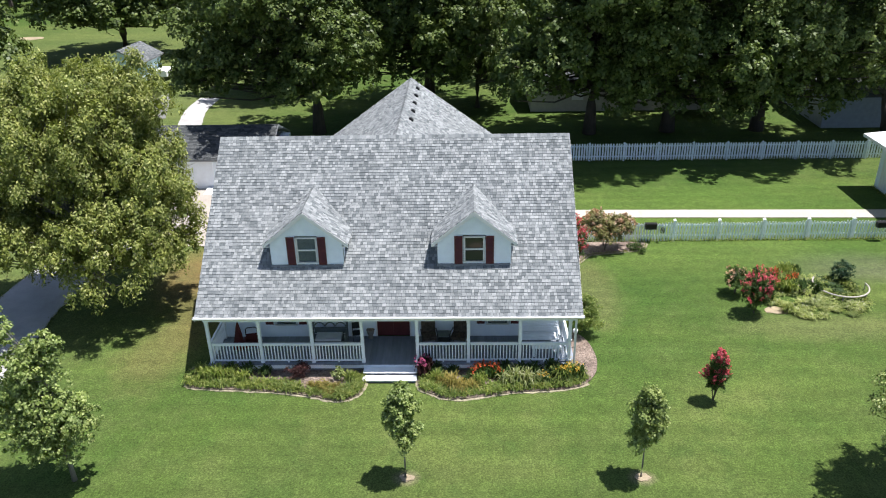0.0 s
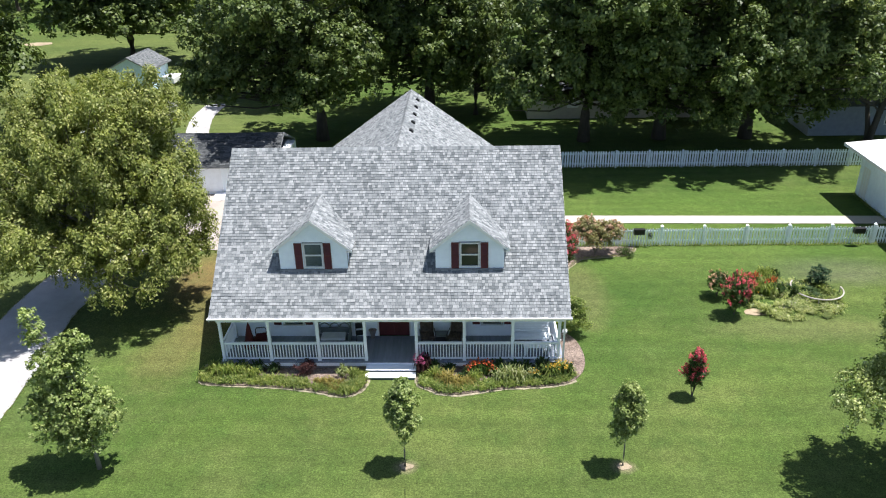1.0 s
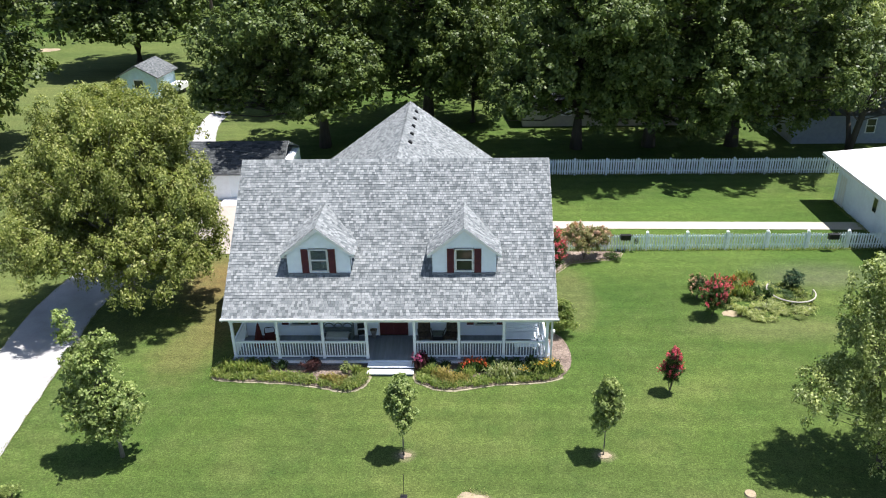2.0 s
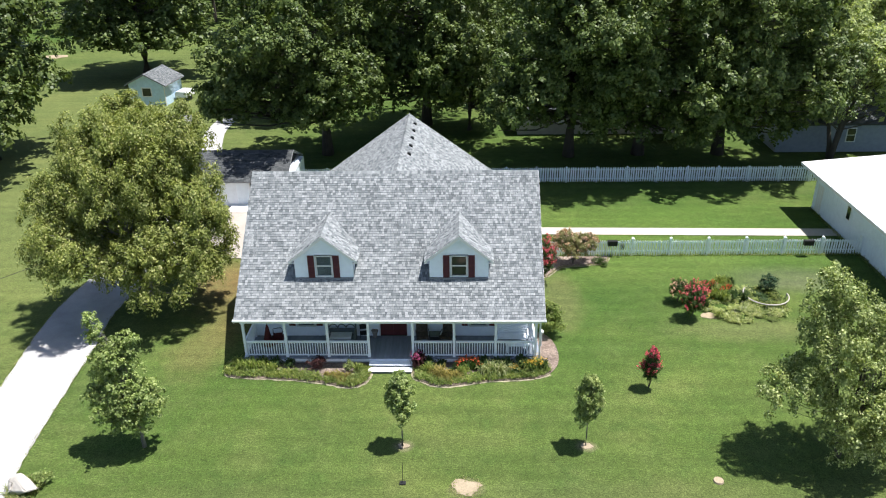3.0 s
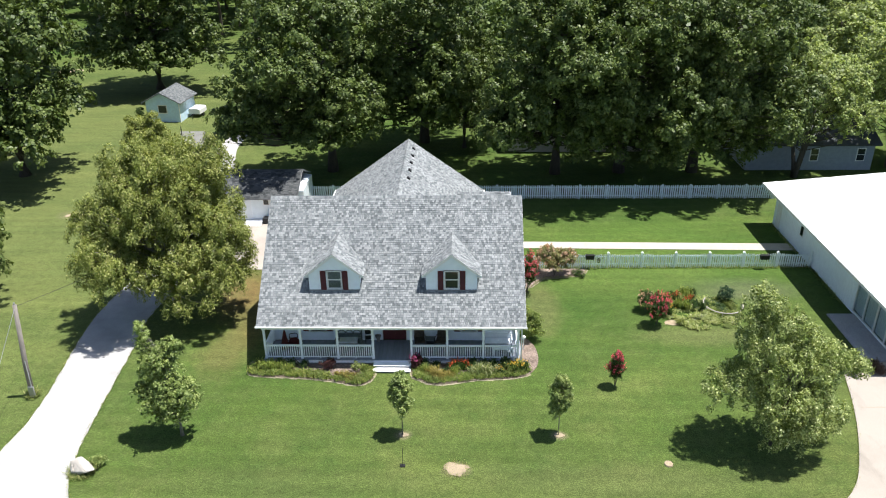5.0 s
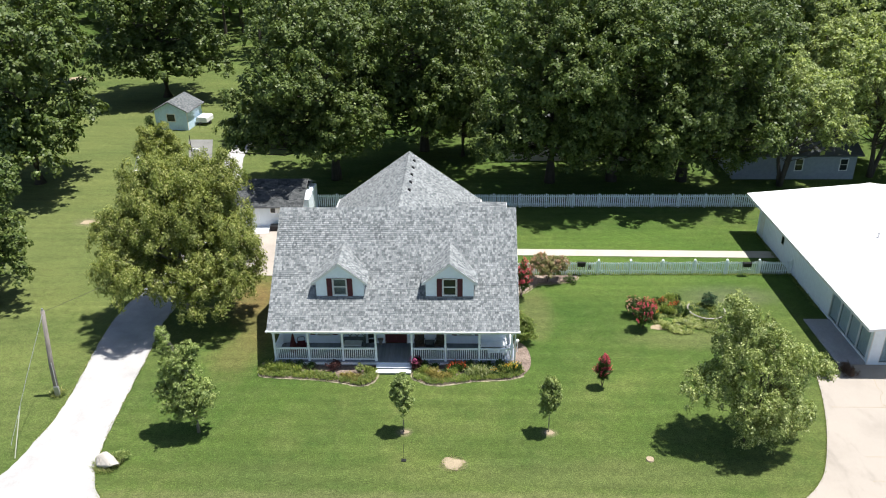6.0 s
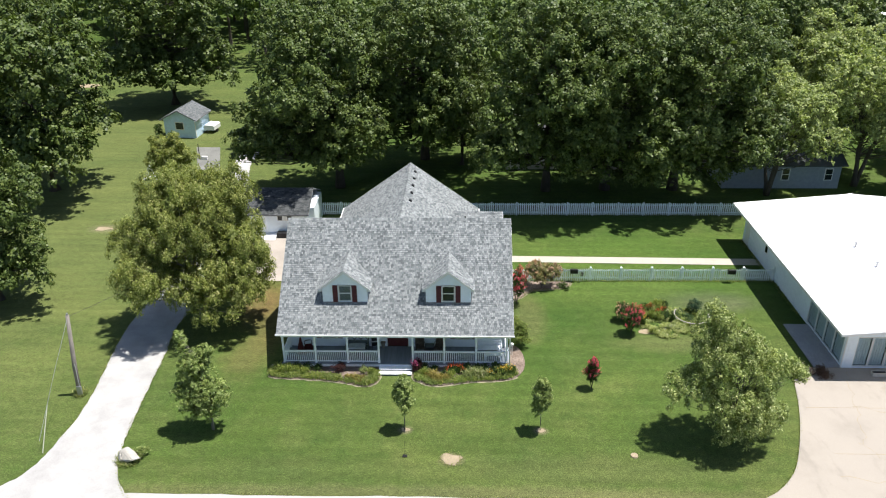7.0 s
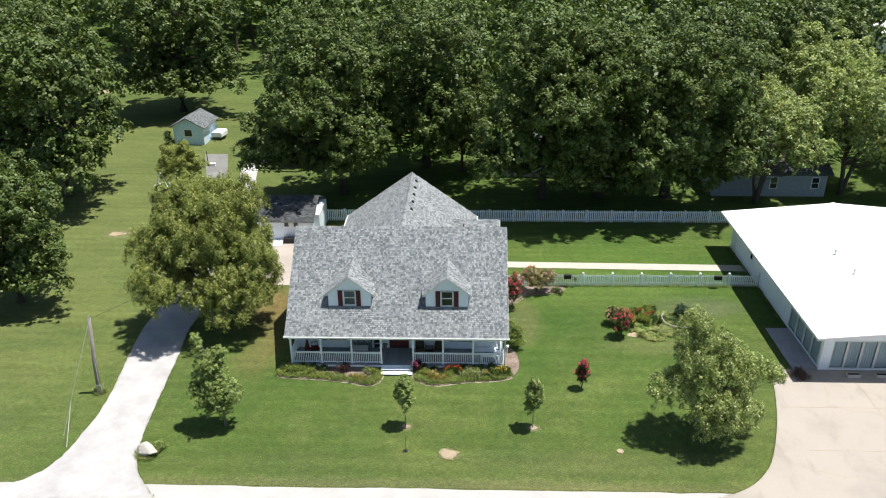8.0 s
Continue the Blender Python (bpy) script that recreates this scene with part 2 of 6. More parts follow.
L_SILVER = leaf_material("silvery_leaf", [(0, (0.117, 0.158, 0.044)), (0.5, (0.206, 0.255, 0.080)), (0.85, (0.358, 0.406, 0.158)), (1, (0.594, 0.620, 0.344))], 0.24)
L_ASH = leaf_material("ash_leaf", [(0, (0.127, 0.166, 0.061)), (0.5, (0.276, 0.331, 0.127)), (1, (0.475, 0.518, 0.242))], 0.34)
L_SHRUB = leaf_material("shrub_leaf", [(0, (0.020, 0.046, 0.009)), (0.6, (0.046, 0.083, 0.017)), (1, (0.092, 0.138, 0.032))])
L_CONIFER = leaf_material("blue_green_leaf", [(0, (0.017, 0.044, 0.023)), (1, (0.046, 0.101, 0.055))])
L_LILY = leaf_material("lily_blade", [(0, (0.103, 0.153, 0.030)), (0.6, (0.195, 0.244, 0.058)), (1, (0.339, 0.348, 0.124))], 0.42)
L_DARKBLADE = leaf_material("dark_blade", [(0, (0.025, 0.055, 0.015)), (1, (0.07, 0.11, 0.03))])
L_PALEBLADE = leaf_material("variegated_blade", [(0, (0.104, 0.148, 0.044)), (0.5, (0.222, 0.252, 0.096)), (1, (0.407, 0.407, 0.266))])
L_GOLD = leaf_material("golden_blade", [(0, (0.148, 0.141, 0.033)), (1, (0.311, 0.252, 0.081))])
L_PURPLE = leaf_material("purple_leaf", [(0, (0.030, 0.012, 0.014)), (1, (0.09, 0.035, 0.035))])
P_RED = leaf_material("red_blossom", [(0, (0.324, 0.031, 0.054)), (0.6, (0.528, 0.074, 0.108)), (1, (0.720, 0.216, 0.228))], 0.2)
P_ORANGE = leaf_material("orange_blossom", [(0, (0.36, 0.055, 0.018)), (1, (0.58, 0.15, 0.06))], 0.2)
P_YELLOW = leaf_material("yellow_blossom", [(0, (0.45, 0.26, 0.03)), (1, (0.60, 0.42, 0.07))], 0.2)
P_PINK = leaf_material("pink_blossom", [(0, (0.36, 0.06, 0.16)), (1, (0.58, 0.16, 0.30))], 0.2)
L_MEADOW = leaf_material("meadow_leaf", [(0, (0.152, 0.198, 0.054)), (0.5, (0.279, 0.324, 0.099)), (1, (0.468, 0.486, 0.234))], 0.4)
L_TURF = leaf_material("grass_blade", [(0, (0.110, 0.160, 0.040)), (0.6, (0.190, 0.220, 0.080)), (1, (0.360, 0.330, 0.170))], 0.45)
L_BORDER = leaf_material("border_leaf", [(0, (0.091, 0.142, 0.030)), (0.6, (0.166, 0.222, 0.053)), (1, (0.315, 0.332, 0.124))], 0.42)
P_PALE = leaf_material("pale_blossom", [(0, (0.40, 0.36, 0.28)), (1, (0.62, 0.58, 0.48))], 0.2)
L_DULL = leaf_material("dull_leaf", [(0, (0.128, 0.135, 0.045)), (1, (0.300, 0.270, 0.120))], 0.2)
BROWN_LITTER = leaf_material("brown_litter", [(0, (0.06, 0.035, 0.025)), (1, (0.16, 0.10, 0.07))], 0.1)
GUARD = plain("pale_plastic", (0.42, 0.43, 0.34), 0.6)
P_DUSTY = leaf_material("dusty_pink_blossom", [(0, (0.325, 0.188, 0.119)), (0.6, (0.525, 0.338, 0.237)), (1, (0.700, 0.500, 0.375))], 0.2)


# ---- mesh tools ----
class MB:
    """Collects vertices and faces of one mesh."""

    def __init__(self):
        self.v, self.f = [], []

    def add(self, verts, faces):
        o = len(self.v)
        self.v += [tuple(p) for p in verts]
        self.f += [tuple(i + o for i in f) for f in faces]
        return self

    def box(self, x0, x1, y0, y1, z0, z1, m=None):
        p = [Vector((x, y, z)) for z in (z0, z1) for y in (y0, y1) for x in (x0, x1)]
        if m is not None:
            p = [m @ q for q in p]
        return self.add(p, [(0, 2, 3, 1), (4, 5, 7, 6), (0, 1, 5, 4), (2, 6, 7, 3), (0, 4, 6, 2), (1, 3, 7, 5)])

    def prism(self, profile, a, b, axis="x"):
        """A closed profile of (u, v) drawn from a to b along axis: x takes (y, z), y takes (x, z), z takes (x, y)."""
        put = {"x": lambda s, u, v: (s, u, v), "y": lambda s, u, v: (u, s, v), "z": lambda s, u, v: (u, v, s)}[axis]
        n = len(profile)
        verts = [put(s, u, v) for s in (a, b) for u, v in profile]
        faces = [tuple(range(n)), tuple(range(2 * n - 1, n - 1, -1))]
        faces += [(i, (i + 1) % n, n + (i + 1) % n, n + i) for i in range(n)]
        return self.add(verts, faces)

    def tube(self, pts, radii, sides=7, cap=True):
        """A round tapered tube through points."""
        rings = []
        for i, p in enumerate(pts):
            p = Vector(p)
            d = Vector(pts[min(i + 1, len(pts) - 1)]) - Vector(pts[max(i - 1, 0)])
            q = d.to_track_quat("Z", "Y") if d.length > 1e-6 else Vector((0, 0, 1)).to_track_quat("Z", "Y")
            r = radii[i] if isinstance(radii, (list, tuple)) else radii
            rings.append([p + q @ Vector((r * math.cos(2 * math.pi * k / sides), r * math.sin(2 * math.pi * k / sides), 0)) for k in range(sides)])
        verts = [v for ring in rings for v in ring]
        faces = [(a * sides + k, a * sides + (k + 1) % sides, (a + 1) * sides + (k + 1) % sides, (a + 1) * sides + k)
                 for a in range(len(rings) - 1) for k in range(sides)]
        if cap:
            faces += [tuple(range(sides - 1, -1, -1)), tuple(range((len(rings) - 1) * sides, len(rings) * sides))]
        return self.add(verts, faces)

    def mesh(self, name, smooth=False):
        me = bpy.data.meshes.new(name)
        me.from_pydata(self.v, [], self.f)
        bm = bmesh.new()
        bm.from_mesh(me)
        bmesh.ops.recalc_face_normals(bm, faces=bm.faces)
        bm.to_mesh(me)
        bm.free()
        if smooth:
            me.shade_smooth()
        return me


def part(name, made, material, parent=None, label="", smooth=False):
    """One mesh object, under a thing or a part."""
    me = made.mesh(name, smooth) if isinstance(made, MB) else made
    if not me.materials:
        me.materials.append(material)
    ob = new(name, me)
    if parent is not None:
        ob.parent = parent
    return tagged(ob, label)


def thing(name, label, category, group="", kind="", at=None):
    ob = new(name)
    ob.empty_display_size = 0.2
    if at is not None:
        ob.matrix_basis = at
    return tagged(ob, label, category, group, kind)


def quads(name, v):
    """A mesh of loose quads from an array of shape (n, 4, 3)."""
    n = len(v)
    me = bpy.data.meshes.new(name)
    me.vertices.add(4 * n)
    me.vertices.foreach_set("co", np.ascontiguousarray(v, dtype=np.float32).ravel())
    me.loops.add(4 * n)
    me.loops.foreach_set("vertex_index", np.arange(4 * n, dtype=np.int32))
    me.polygons.add(n)
    me.polygons.foreach_set("loop_start", np.arange(0, 4 * n, 4, dtype=np.int32))
    me.polygons.foreach_set("loop_total", np.full(n, 4, dtype=np.int32))
    me.update(calc_edges=True)
    return me


def unit(a):
    return a / np.maximum(np.linalg.norm(a, axis=-1, keepdims=True), 1e-9)


def leaf_quads(rng, centres, normals, size, aspect=0.55, droop=0.0):
    """Kite-shaped leaves at centres, facing normals."""
    n = len(centres)
    r = unit(rng.normal(size=(n, 3)))
    r[:, 2] -= droop * 2.0
    u = unit(r - normals * np.sum(r * normals, axis=1, keepdims=True))
    w = np.cross(normals, u)
    s = (size * rng.uniform(0.6, 1.35, (n, 1)))
    fold = normals * s * rng.uniform(-0.18, 0.05, (n, 1))
    base, tip = centres - u * s * 0.5, centres + u * s * 0.5 + fold
    mid = centres - u * s * 0.06
    return np.stack([base, mid + w * s * aspect * 0.5 + fold * 0.5, tip, mid - w * s * aspect * 0.5 + fold * 0.5], axis=1)


def lobe_leaves(rng, lobes, size, per_area, up=0.42, loose=0.95, fill=0.12, aspect=0.62, squash=0.85, puff=0.34):
    """Leaves of a bush in small puffs set over lobes, given as rows of x, y, z, radius; the puffs leave gaps between them."""
    out = []
    for x, y, z, r in lobes:
        n = max(6, int(4 * math.pi * 0.42 / (puff * puff * 3.14)))
        pr = r * puff * rng.uniform(0.65, 1.3, n)
        d = unit(rng.normal(size=(n, 3)))
        d[:, 2] = np.where(d[:, 2] < -0.35, -d[:, 2], d[:, 2])
        o = d * (r * rng.uniform(0.62, 1.12, n))[:, None]
        o[:, 2] *= squash
        k = np.maximum(4, (per_area * 4 * math.pi * pr * pr * 0.8).astype(int))
        who = np.repeat(np.arange(n), k)
        m = len(who)
        e = unit(rng.normal(size=(m, 3)))
        p = e * (pr[who] * (1 - np.abs(rng.normal(0, 0.35, m))).clip(-0.2, 1.05))[:, None]
        p[:, 2] *= 1.15
        extra = int(fill * m)
        c2 = unit(rng.normal(size=(extra, 3))) * (r * rng.uniform(0.1, 0.85, extra))[:, None]
        c = np.concatenate([o[who] + p, c2]) + np.array((x, y, z))
        nrm = np.concatenate([d[who] * 0.35 + e * 0.45, c2 / r * 0.4])
        nrm = unit(nrm + np.array((0, 0, up)) + rng.normal(size=c.shape) * loose * 0.45)
        out.append(leaf_quads(rng, c, nrm, size, aspect))
    return np.concatenate(out)


def crown_masses(rng, masses):
    """Lobes over the skin of several rounded masses, each given as centre, three radii, count and lobe radius."""
    rows = []
    for cx, cy, cz, rx, ry, rz, n, lr in masses:
        turn = rng.uniform(0, 6.283)
        for i in range(n):
            h = 1 - 1.62 * (i + 0.5) / n
            a = turn + i * 2.39996 + rng.uniform(-0.25, 0.25)
            w = math.sqrt(max(0.0, 1 - h * h))
            r = lr * rng.uniform(0.6, 1.3)
            k = rng.uniform(0.70, 1.02) * (1 + 0.10 * math.sin(3 * a + turn) + 0.08 * math.sin(7 * h + 2 * a))
            p = (cx + max(0.1, rx * k - r * 0.7) * w * math.cos(a), cy + max(0.1, ry * k - r * 0.7) * w * math.sin(a), cz + max(0.1, rz * k - r * 0.7) * h)
            rows.append((*p, r))
            if h > -0.2 and rng.random() < 0.38:
                rows.append((p[0] + r * 0.45 * w * math.cos(a), p[1] + r * 0.45 * w * math.sin(a), p[2] + r * 0.95, r * 0.5))
    return rows


def clump_leaves(rng, lobes, size, tuft, cover, aspect=0.7, droop=0.0, jitter=0.32, lift=0.55, under=-0.35, spread=1.0):
    """Leaves set in small domed tufts over the upper side of lobes; between the tufts the crown stays open and dark."""
    out = []
    for x, y, z, r in lobes:
        n = max(5, int(2.1 * r * r / (tuft * tuft) * spread))
        d = unit(rng.normal(size=(n, 3)))
        d[:, 2] = np.where(d[:, 2] < under, -d[:, 2], d[:, 2])
        o = d * (r * rng.uniform(0.70, 1.10, n))[:, None]
        o[:, 2] *= 0.9
        tr = tuft * rng.uniform(0.6, 1.4, n)
        k = np.maximum(4, (cover * 12.6 * tr * tr / (size * size * aspect)).astype(int))
        who = np.repeat(np.arange(n), k)
        m = len(who)
        face = unit(d + np.array((0, 0, lift)))[who]
        e = unit(unit(rng.normal(size=(m, 3))) + face * 0.85)
        p = o[who] + e * (tr[who] * rng.uniform(0.35, 1.05, m))[:, None]
        if droop:
            p[:, 2] -= droop * tr[who] * rng.random(m) ** 1.5 * 2.4
        nrm = unit(e * 0.7 + face * 0.5 + rng.normal(size=(m, 3)) * jitter)
        out.append(leaf_quads(rng, p + np.array((x, y, z)), nrm, size, aspect, droop))
    return np.concatenate(out)


def crown_lobes(rng, height, radius, base, count, lobe=(0.28, 0.42), top=0.35, wild=0.22):
    """Places lobes over a bush: wide in the middle, rounded at the top, bulging unevenly."""
    rows = []
    ph = rng.uniform(0, 6.28, 4)
    for i in range(count):
        h = (i + rng.uniform(0.2, 0.8)) / count
        wide = math.sin(math.pi * min(1, 0.18 + 0.82 * h)) ** 0.6 if h > 0.35 else 0.72 + 0.8 * h
        wide = max(top, min(1.0, wide))
        a = i * 2.39996 + rng.uniform(-0.6, 0.6)
        wide *= 1 + wild * (math.sin(2 * a + ph[0] + 3 * h) * 0.6 + math.sin(5 * a + ph[1]) * 0.5 + math.sin(9 * h + ph[2]) * 0.4)
        lr = radius * rng.uniform(*lobe) * (1.15 if rng.random() < 0.3 else 0.9)
        ring = max(0, radius * wide - lr * 0.7) * (rng.uniform(0.35, 0.8) if rng.random() < 0.3 else rng.uniform(0.8, 1.06))
        z = base + (height - base) * h
        z = min(max(z, base + lr * 0.6), height - lr * 0.75) + rng.uniform(-0.15, 0.15) * lr
        rows.append((ring * math.cos(a), ring * math.sin(a), z, lr))
    return rows


def wood(rng, height, girth, lobes, fork=0.3, sides=8, lean=0.0, bare=0.8, stems=1):
    """A tapered trunk, or several stems from one foot, with limbs that run into the lobes."""
    mb = MB()
    top = height * (bare if stems == 1 else 0.62)
    ways = [(lean, 0.0)] if stems == 1 else [(lean + 0.2 * math.cos(2.4 * k), 0.2 * math.sin(2.4 * k)) for k in range(stems)]
    for lx, ly in ways:
        path, rad = [], []
        for k in range(7):
            f = k / 6
            path.append((lx * f * top + rng.uniform(-1, 1) * girth * 0.5 * f, ly * f * top + rng.uniform(-1, 1) * girth * 0.5 * f, f * top))
            rad.append(girth * (1.35 if k == 0 else 1.0) * (1 - 0.82 * f))
        mb.tube(path, rad, sides)
    for x, y, z, r in lobes:
        f = min(0.95, max(fork, (z - r * 1.2) / height))
        lx, ly = min(ways, key=lambda w: (w[0] * z - x) ** 2 + (w[1] * z - y) ** 2)
        q = min(top * 0.97, f * height * (0.75 if stems > 1 else 1.0))
        o = Vector((lx * q, ly * q, q))
        end = Vector((x, y, z + r * 0.2))
        mid = o.lerp(end, 0.5) + Vector((0, 0, -0.06 * (end - o).length))
        w = max(0.010, girth * 0.28 * (1 - f * 0.7))
        mb.tube([o, mid, end], [w, w * 0.65, w * 0.2], 5, False)
    return mb


def tree(name, label, seed, height, girth, masses, leaf, size, tuft, cover, bark=BARK, category="tree", group="", inner=0, fork=0.18, lean=0.0, stems=1, spray=0.5, **kw):
    """A tree: trunk and limbs, and a crown of leaf tufts over rounded masses, with sprays inside."""
    rng = np.random.default_rng(seed)
    rows = crown_masses(rng, masses)
    t = thing(name, label, category, group)
    part("trunk", wood(rng, height, girth, rows, fork, lean=lean, stems=stems), bark, t, smooth=True)
    leaves = [clump_leaves(rng, rows, size, tuft, cover, **kw)]
    if inner:
        total = sum(m[3] * m[4] * m[5] for m in masses)
        for cx, cy, cz, rx, ry, rz, n, lr in masses:
            k = int(inner * rx * ry * rz / total)
            c = unit(rng.normal(size=(k, 3))) * (rng.random((k, 1)) ** 0.5) * np.maximum(np.array((rx, ry, rz)) - lr * 0.9, 0.15) + np.array((cx, cy, cz))
            leaves.append(leaf_quads(rng, c, unit(rng.normal(size=(k, 3)) * 0.6 + np.array((0, 0, 0.9))), spray, 0.75))
    part("crown", quads("crown", np.concatenate(leaves)), leaf, t)
    return t


# ---- ground, road, drives ----
def sheet(name, outline, z, material, label, category, thick=0.0):
    """A flat piece of ground by its outline, seen from above."""
    mb = MB()
    if thick:
        mb.prism(outline, z - thick, z, "z")
    else:
        mb.add([(x, y, z) for x, y in outline], [tuple(range(len(outline)))])
    ob = part(name, mb, material)
    return tagged(ob, label, category, kind="structure")


def wavy(outline, seed, step=0.5, amount=0.12, closed=True):
    """The outline cut into short steps with an uneven edge."""
    rng = np.random.default_rng(seed)
    out = []
    n = len(outline)
    for i in range(n if closed else n - 1):
        a, b = Vector(outline[i]), Vector(outline[(i + 1) % n])
        k = max(1, int((b - a).length / step))
        for j in range(k):
            p = a.lerp(b, j / k)
            out.append((p.x + rng.uniform(-amount, amount), p.y + rng.uniform(-amount, amount)))
    return out


def smooth_line(pts, per=6):
    """A rounded line through points (Catmull-Rom)."""
    p = [Vector(q) for q in pts]
    p = [2 * p[0] - p[1]] + p + [2 * p[-1] - p[-2]]
    out = []
    for i in range(1, len(p) - 2):
        for k in range(per):
            t = k / per
            a, b, c, d = p[i - 1:i + 3]
            q = 0.5 * ((2 * b) + (c - a) * t + (2 * a - 5 * b + 4 * c - d) * t * t + (3 * b - a - 3 * c + d) * t ** 3)
            out.append(tuple(q))
    out.append(tuple(p[-2]))
    return out


sheet("ground", [(-3000, -3000), (3000, -3000), (3000, 3000), (-3000, 3000)], 0.0, GRASS, "mown green lawn with drier yellowish patches", "lawn")
sheet("road", wavy([(-400, -18.2), (400, -18.2), (400, -11.5), (-400, -11.5)], 3, 1.2, 0.06), 0.02, ROADMAT, "pale sunlit country road at the lawn's edge", "road")
DRIVE_L = smooth_line([(-24.5, -12.9), (-22.6, -12.1), (-20.5, -11.0), (-19.5, -9.3), (-19.2, -7.2), (-19.05, -5.0), (-19.25, -2.2), (-19.75, 1.5), (-20.1, 5.0), (-19.9, 9.0), (-19.0, 14.0), (-18.5, 20.0), (-18.9, 26.0), (-20.4, 33.0), (-21.9, 40.0), (-22.0, 45.0)])
DRIVE_R = smooth_line([(-20.0, 45.2), (-19.9, 40.0), (-18.2, 33.0), (-16.4, 27.0), (-15.4, 21.0), (-15.5, 14.0), (-16.2, 8.5), (-16.5, 5.0), (-16.1, 1.5), (-15.8, -2.2), (-15.5, -5.7), (-15.1, -8.4), (-14.3, -10.6), (-12.6, -12.6)])
sheet("driveway_1", wavy(DRIVE_L + DRIVE_R, 5, 0.22, 0.04, False), 0.03, GRAVEL, "white gravel driveway running back beside the house", "driveway")
sheet("pavement_1", [(-16.0, 12.35), (-8.6, 12.35), (-8.6, 21.6), (-16.0, 21.6)], 0.045, CONCRETE, "pale concrete apron before the outbuilding", "pavement")
APRON = smooth_line([(27.3, 0.68), (26.3, 0.55), (25.95, -0.5), (25.3, -2.9), (24.5, -5.3), (23.4, -7.9), (22.4, -9.6), (20.9, -11.0), (18.6, -12.1)])
sheet("pavement_2", [(60, -12.1), (60, 0.68)] + APRON, 0.05, APRON_CONCRETE, "wide beige concrete parking apron with fine cracks", "pavement")
sheet("pavement_3", [(7.8, 16.0), (29.6, 15.55), (29.6, 16.75), (7.8, 17.15)], 0.035, WALKWAY, "narrow pale concrete garden walk", "pavement")
sheet("pavement_4", [(27.75, 0.72), (29.5, 0.72), (29.5, 6.1), (27.75, 6.1)], 0.09, SHADESLAB, "concrete slab under the eave, shade grey put in its colour", "pavement", 0.08)

# joints across the walk and the apron
mb = MB()
for k in range(14):
    x = 9.2 + k * 1.5
    mb.box(x - 0.012, x + 0.012, 16.01 - (x - 7.8) * 0.0206, 17.13 - (x - 7.8) * 0.0184, 0.03, 0.0385)
tagged(part("trim_walk_joint", mb, CONCRETE), "dark joints across the garden walk", "joint", kind="structure")
mb = MB()
for x in (31.5, 36.5, 41.5):
    mb.box(x - 0.015, x + 0.015, -12, 0.6, 0.045, 0.054)
for y in (-3.6, -7.8):
    mb.box(25.5, 60, y - 0.015, y + 0.015, 0.045, 0.0535)
tagged(part("trim_apron_joint", mb, SOIL), "thin joints across the parking apron", "joint", kind="structure")

mb = MB()
crng = np.random.default_rng(77)
for start, end in (((29.6, 0.2), (27.6, -7.0)), ((28.4, -3.4), (36.0, -5.6)), ((27.2, -6.8), (30.4, -11.6)), ((31.0, -1.6), (35.0, -3.4)), ((25.0, -9.6), (29.0, -10.4))):
    a, b = Vector(start), Vector(end)
    n = int((b - a).length / 0.35)
    side = Vector((-(b - a).y, (b - a).x)).normalized()
    line = [a.lerp(b, k / n) + side * (0.10 * math.sin(k * 1.1) + crng.normal(0, 0.06)) for k in range(n + 1)]
    for p, q in zip(line[:-1], line[1:]):
        w = side * crng.uniform(0.008, 0.016)
        mb.add([(p.x - w.x, p.y - w.y, 0.0525), (q.x - w.x, q.y - w.y, 0.0525), (q.x + w.x, q.y + w.y, 0.0525), (p.x + w.x, p.y + w.y, 0.0525)], [(0, 1, 2, 3)])
tagged(part("trim_apron_crack", mb, SOIL), "thin wandering cracks in the parking apron", "crack", kind="structure")

# flower-bed soil
BED_L = smooth_line([(-8.35, 0.6), (-8.4, -0.5), (-7.8, -0.95), (-5.4, -1.12), (-3.3, -1.42), (-1.9, -1.78), (-1.1, -1.25), (-0.95, 0.3)])
BED_R = smooth_line([(1.1, 0.3), (1.2, -0.85), (1.75, -1.35), (2.7, -1.7), (4.8, -1.3), (7.4, -0.95), (8.3, -0.2), (8.62, 0.9), (8.5, 2.2), (8.1, 3.0), (7.4, 3.3)])
sheet("flower_bed_1", BED_L + [(-0.95, 0.6), (-8.3, 0.65)], 0.05, MULCH, "mulched flower bed along the porch", "flower bed", 0.05)
sheet("flower_bed_2", BED_R + [(7.4, 0.4), (1.1, 0.4)], 0.05, MULCH, "mulched flower bed curving round the porch corner", "flower bed", 0.05)
BED_B = smooth_line([(8.0, 9.2), (9.0, 9.9), (9.8, 10.9), (11.2, 11.2), (12.7, 11.6), (13.2, 12.5)])
sheet("flower_bed_3", BED_B + [(7.9, 12.5)], 0.05, MULCH, "mulched bed in the fence corner", "flower bed", 0.05)
for i, line in enumerate((BED_L, BED_R, BED_B)):
    mb = MB()
    rng = np.random.default_rng(70 + i)
    lng = wavy(line, i, 0.22, 0.03, False)
    for a, b in zip(lng[:-1], lng[1:]):
        if i == 1 and a[0] > 7.9:
            continue
        d = Vector((b[0] - a[0], b[1] - a[1], 0))
        m = Matrix.Translation((a[0], a[1], 0)) @ d.to_track_quat("X", "Z").to_matrix().to_4x4()
        mb.box(0.0, d.length, -rng.uniform(0.07, 0.12), 0.02, 0.0, 0.016 + rng.uniform(-0.004, 0.004), m)
    tagged(part("trim_bed_edging", mb, EDGING), "pale tan edging strip round the flower bed", "edging", kind="structure")


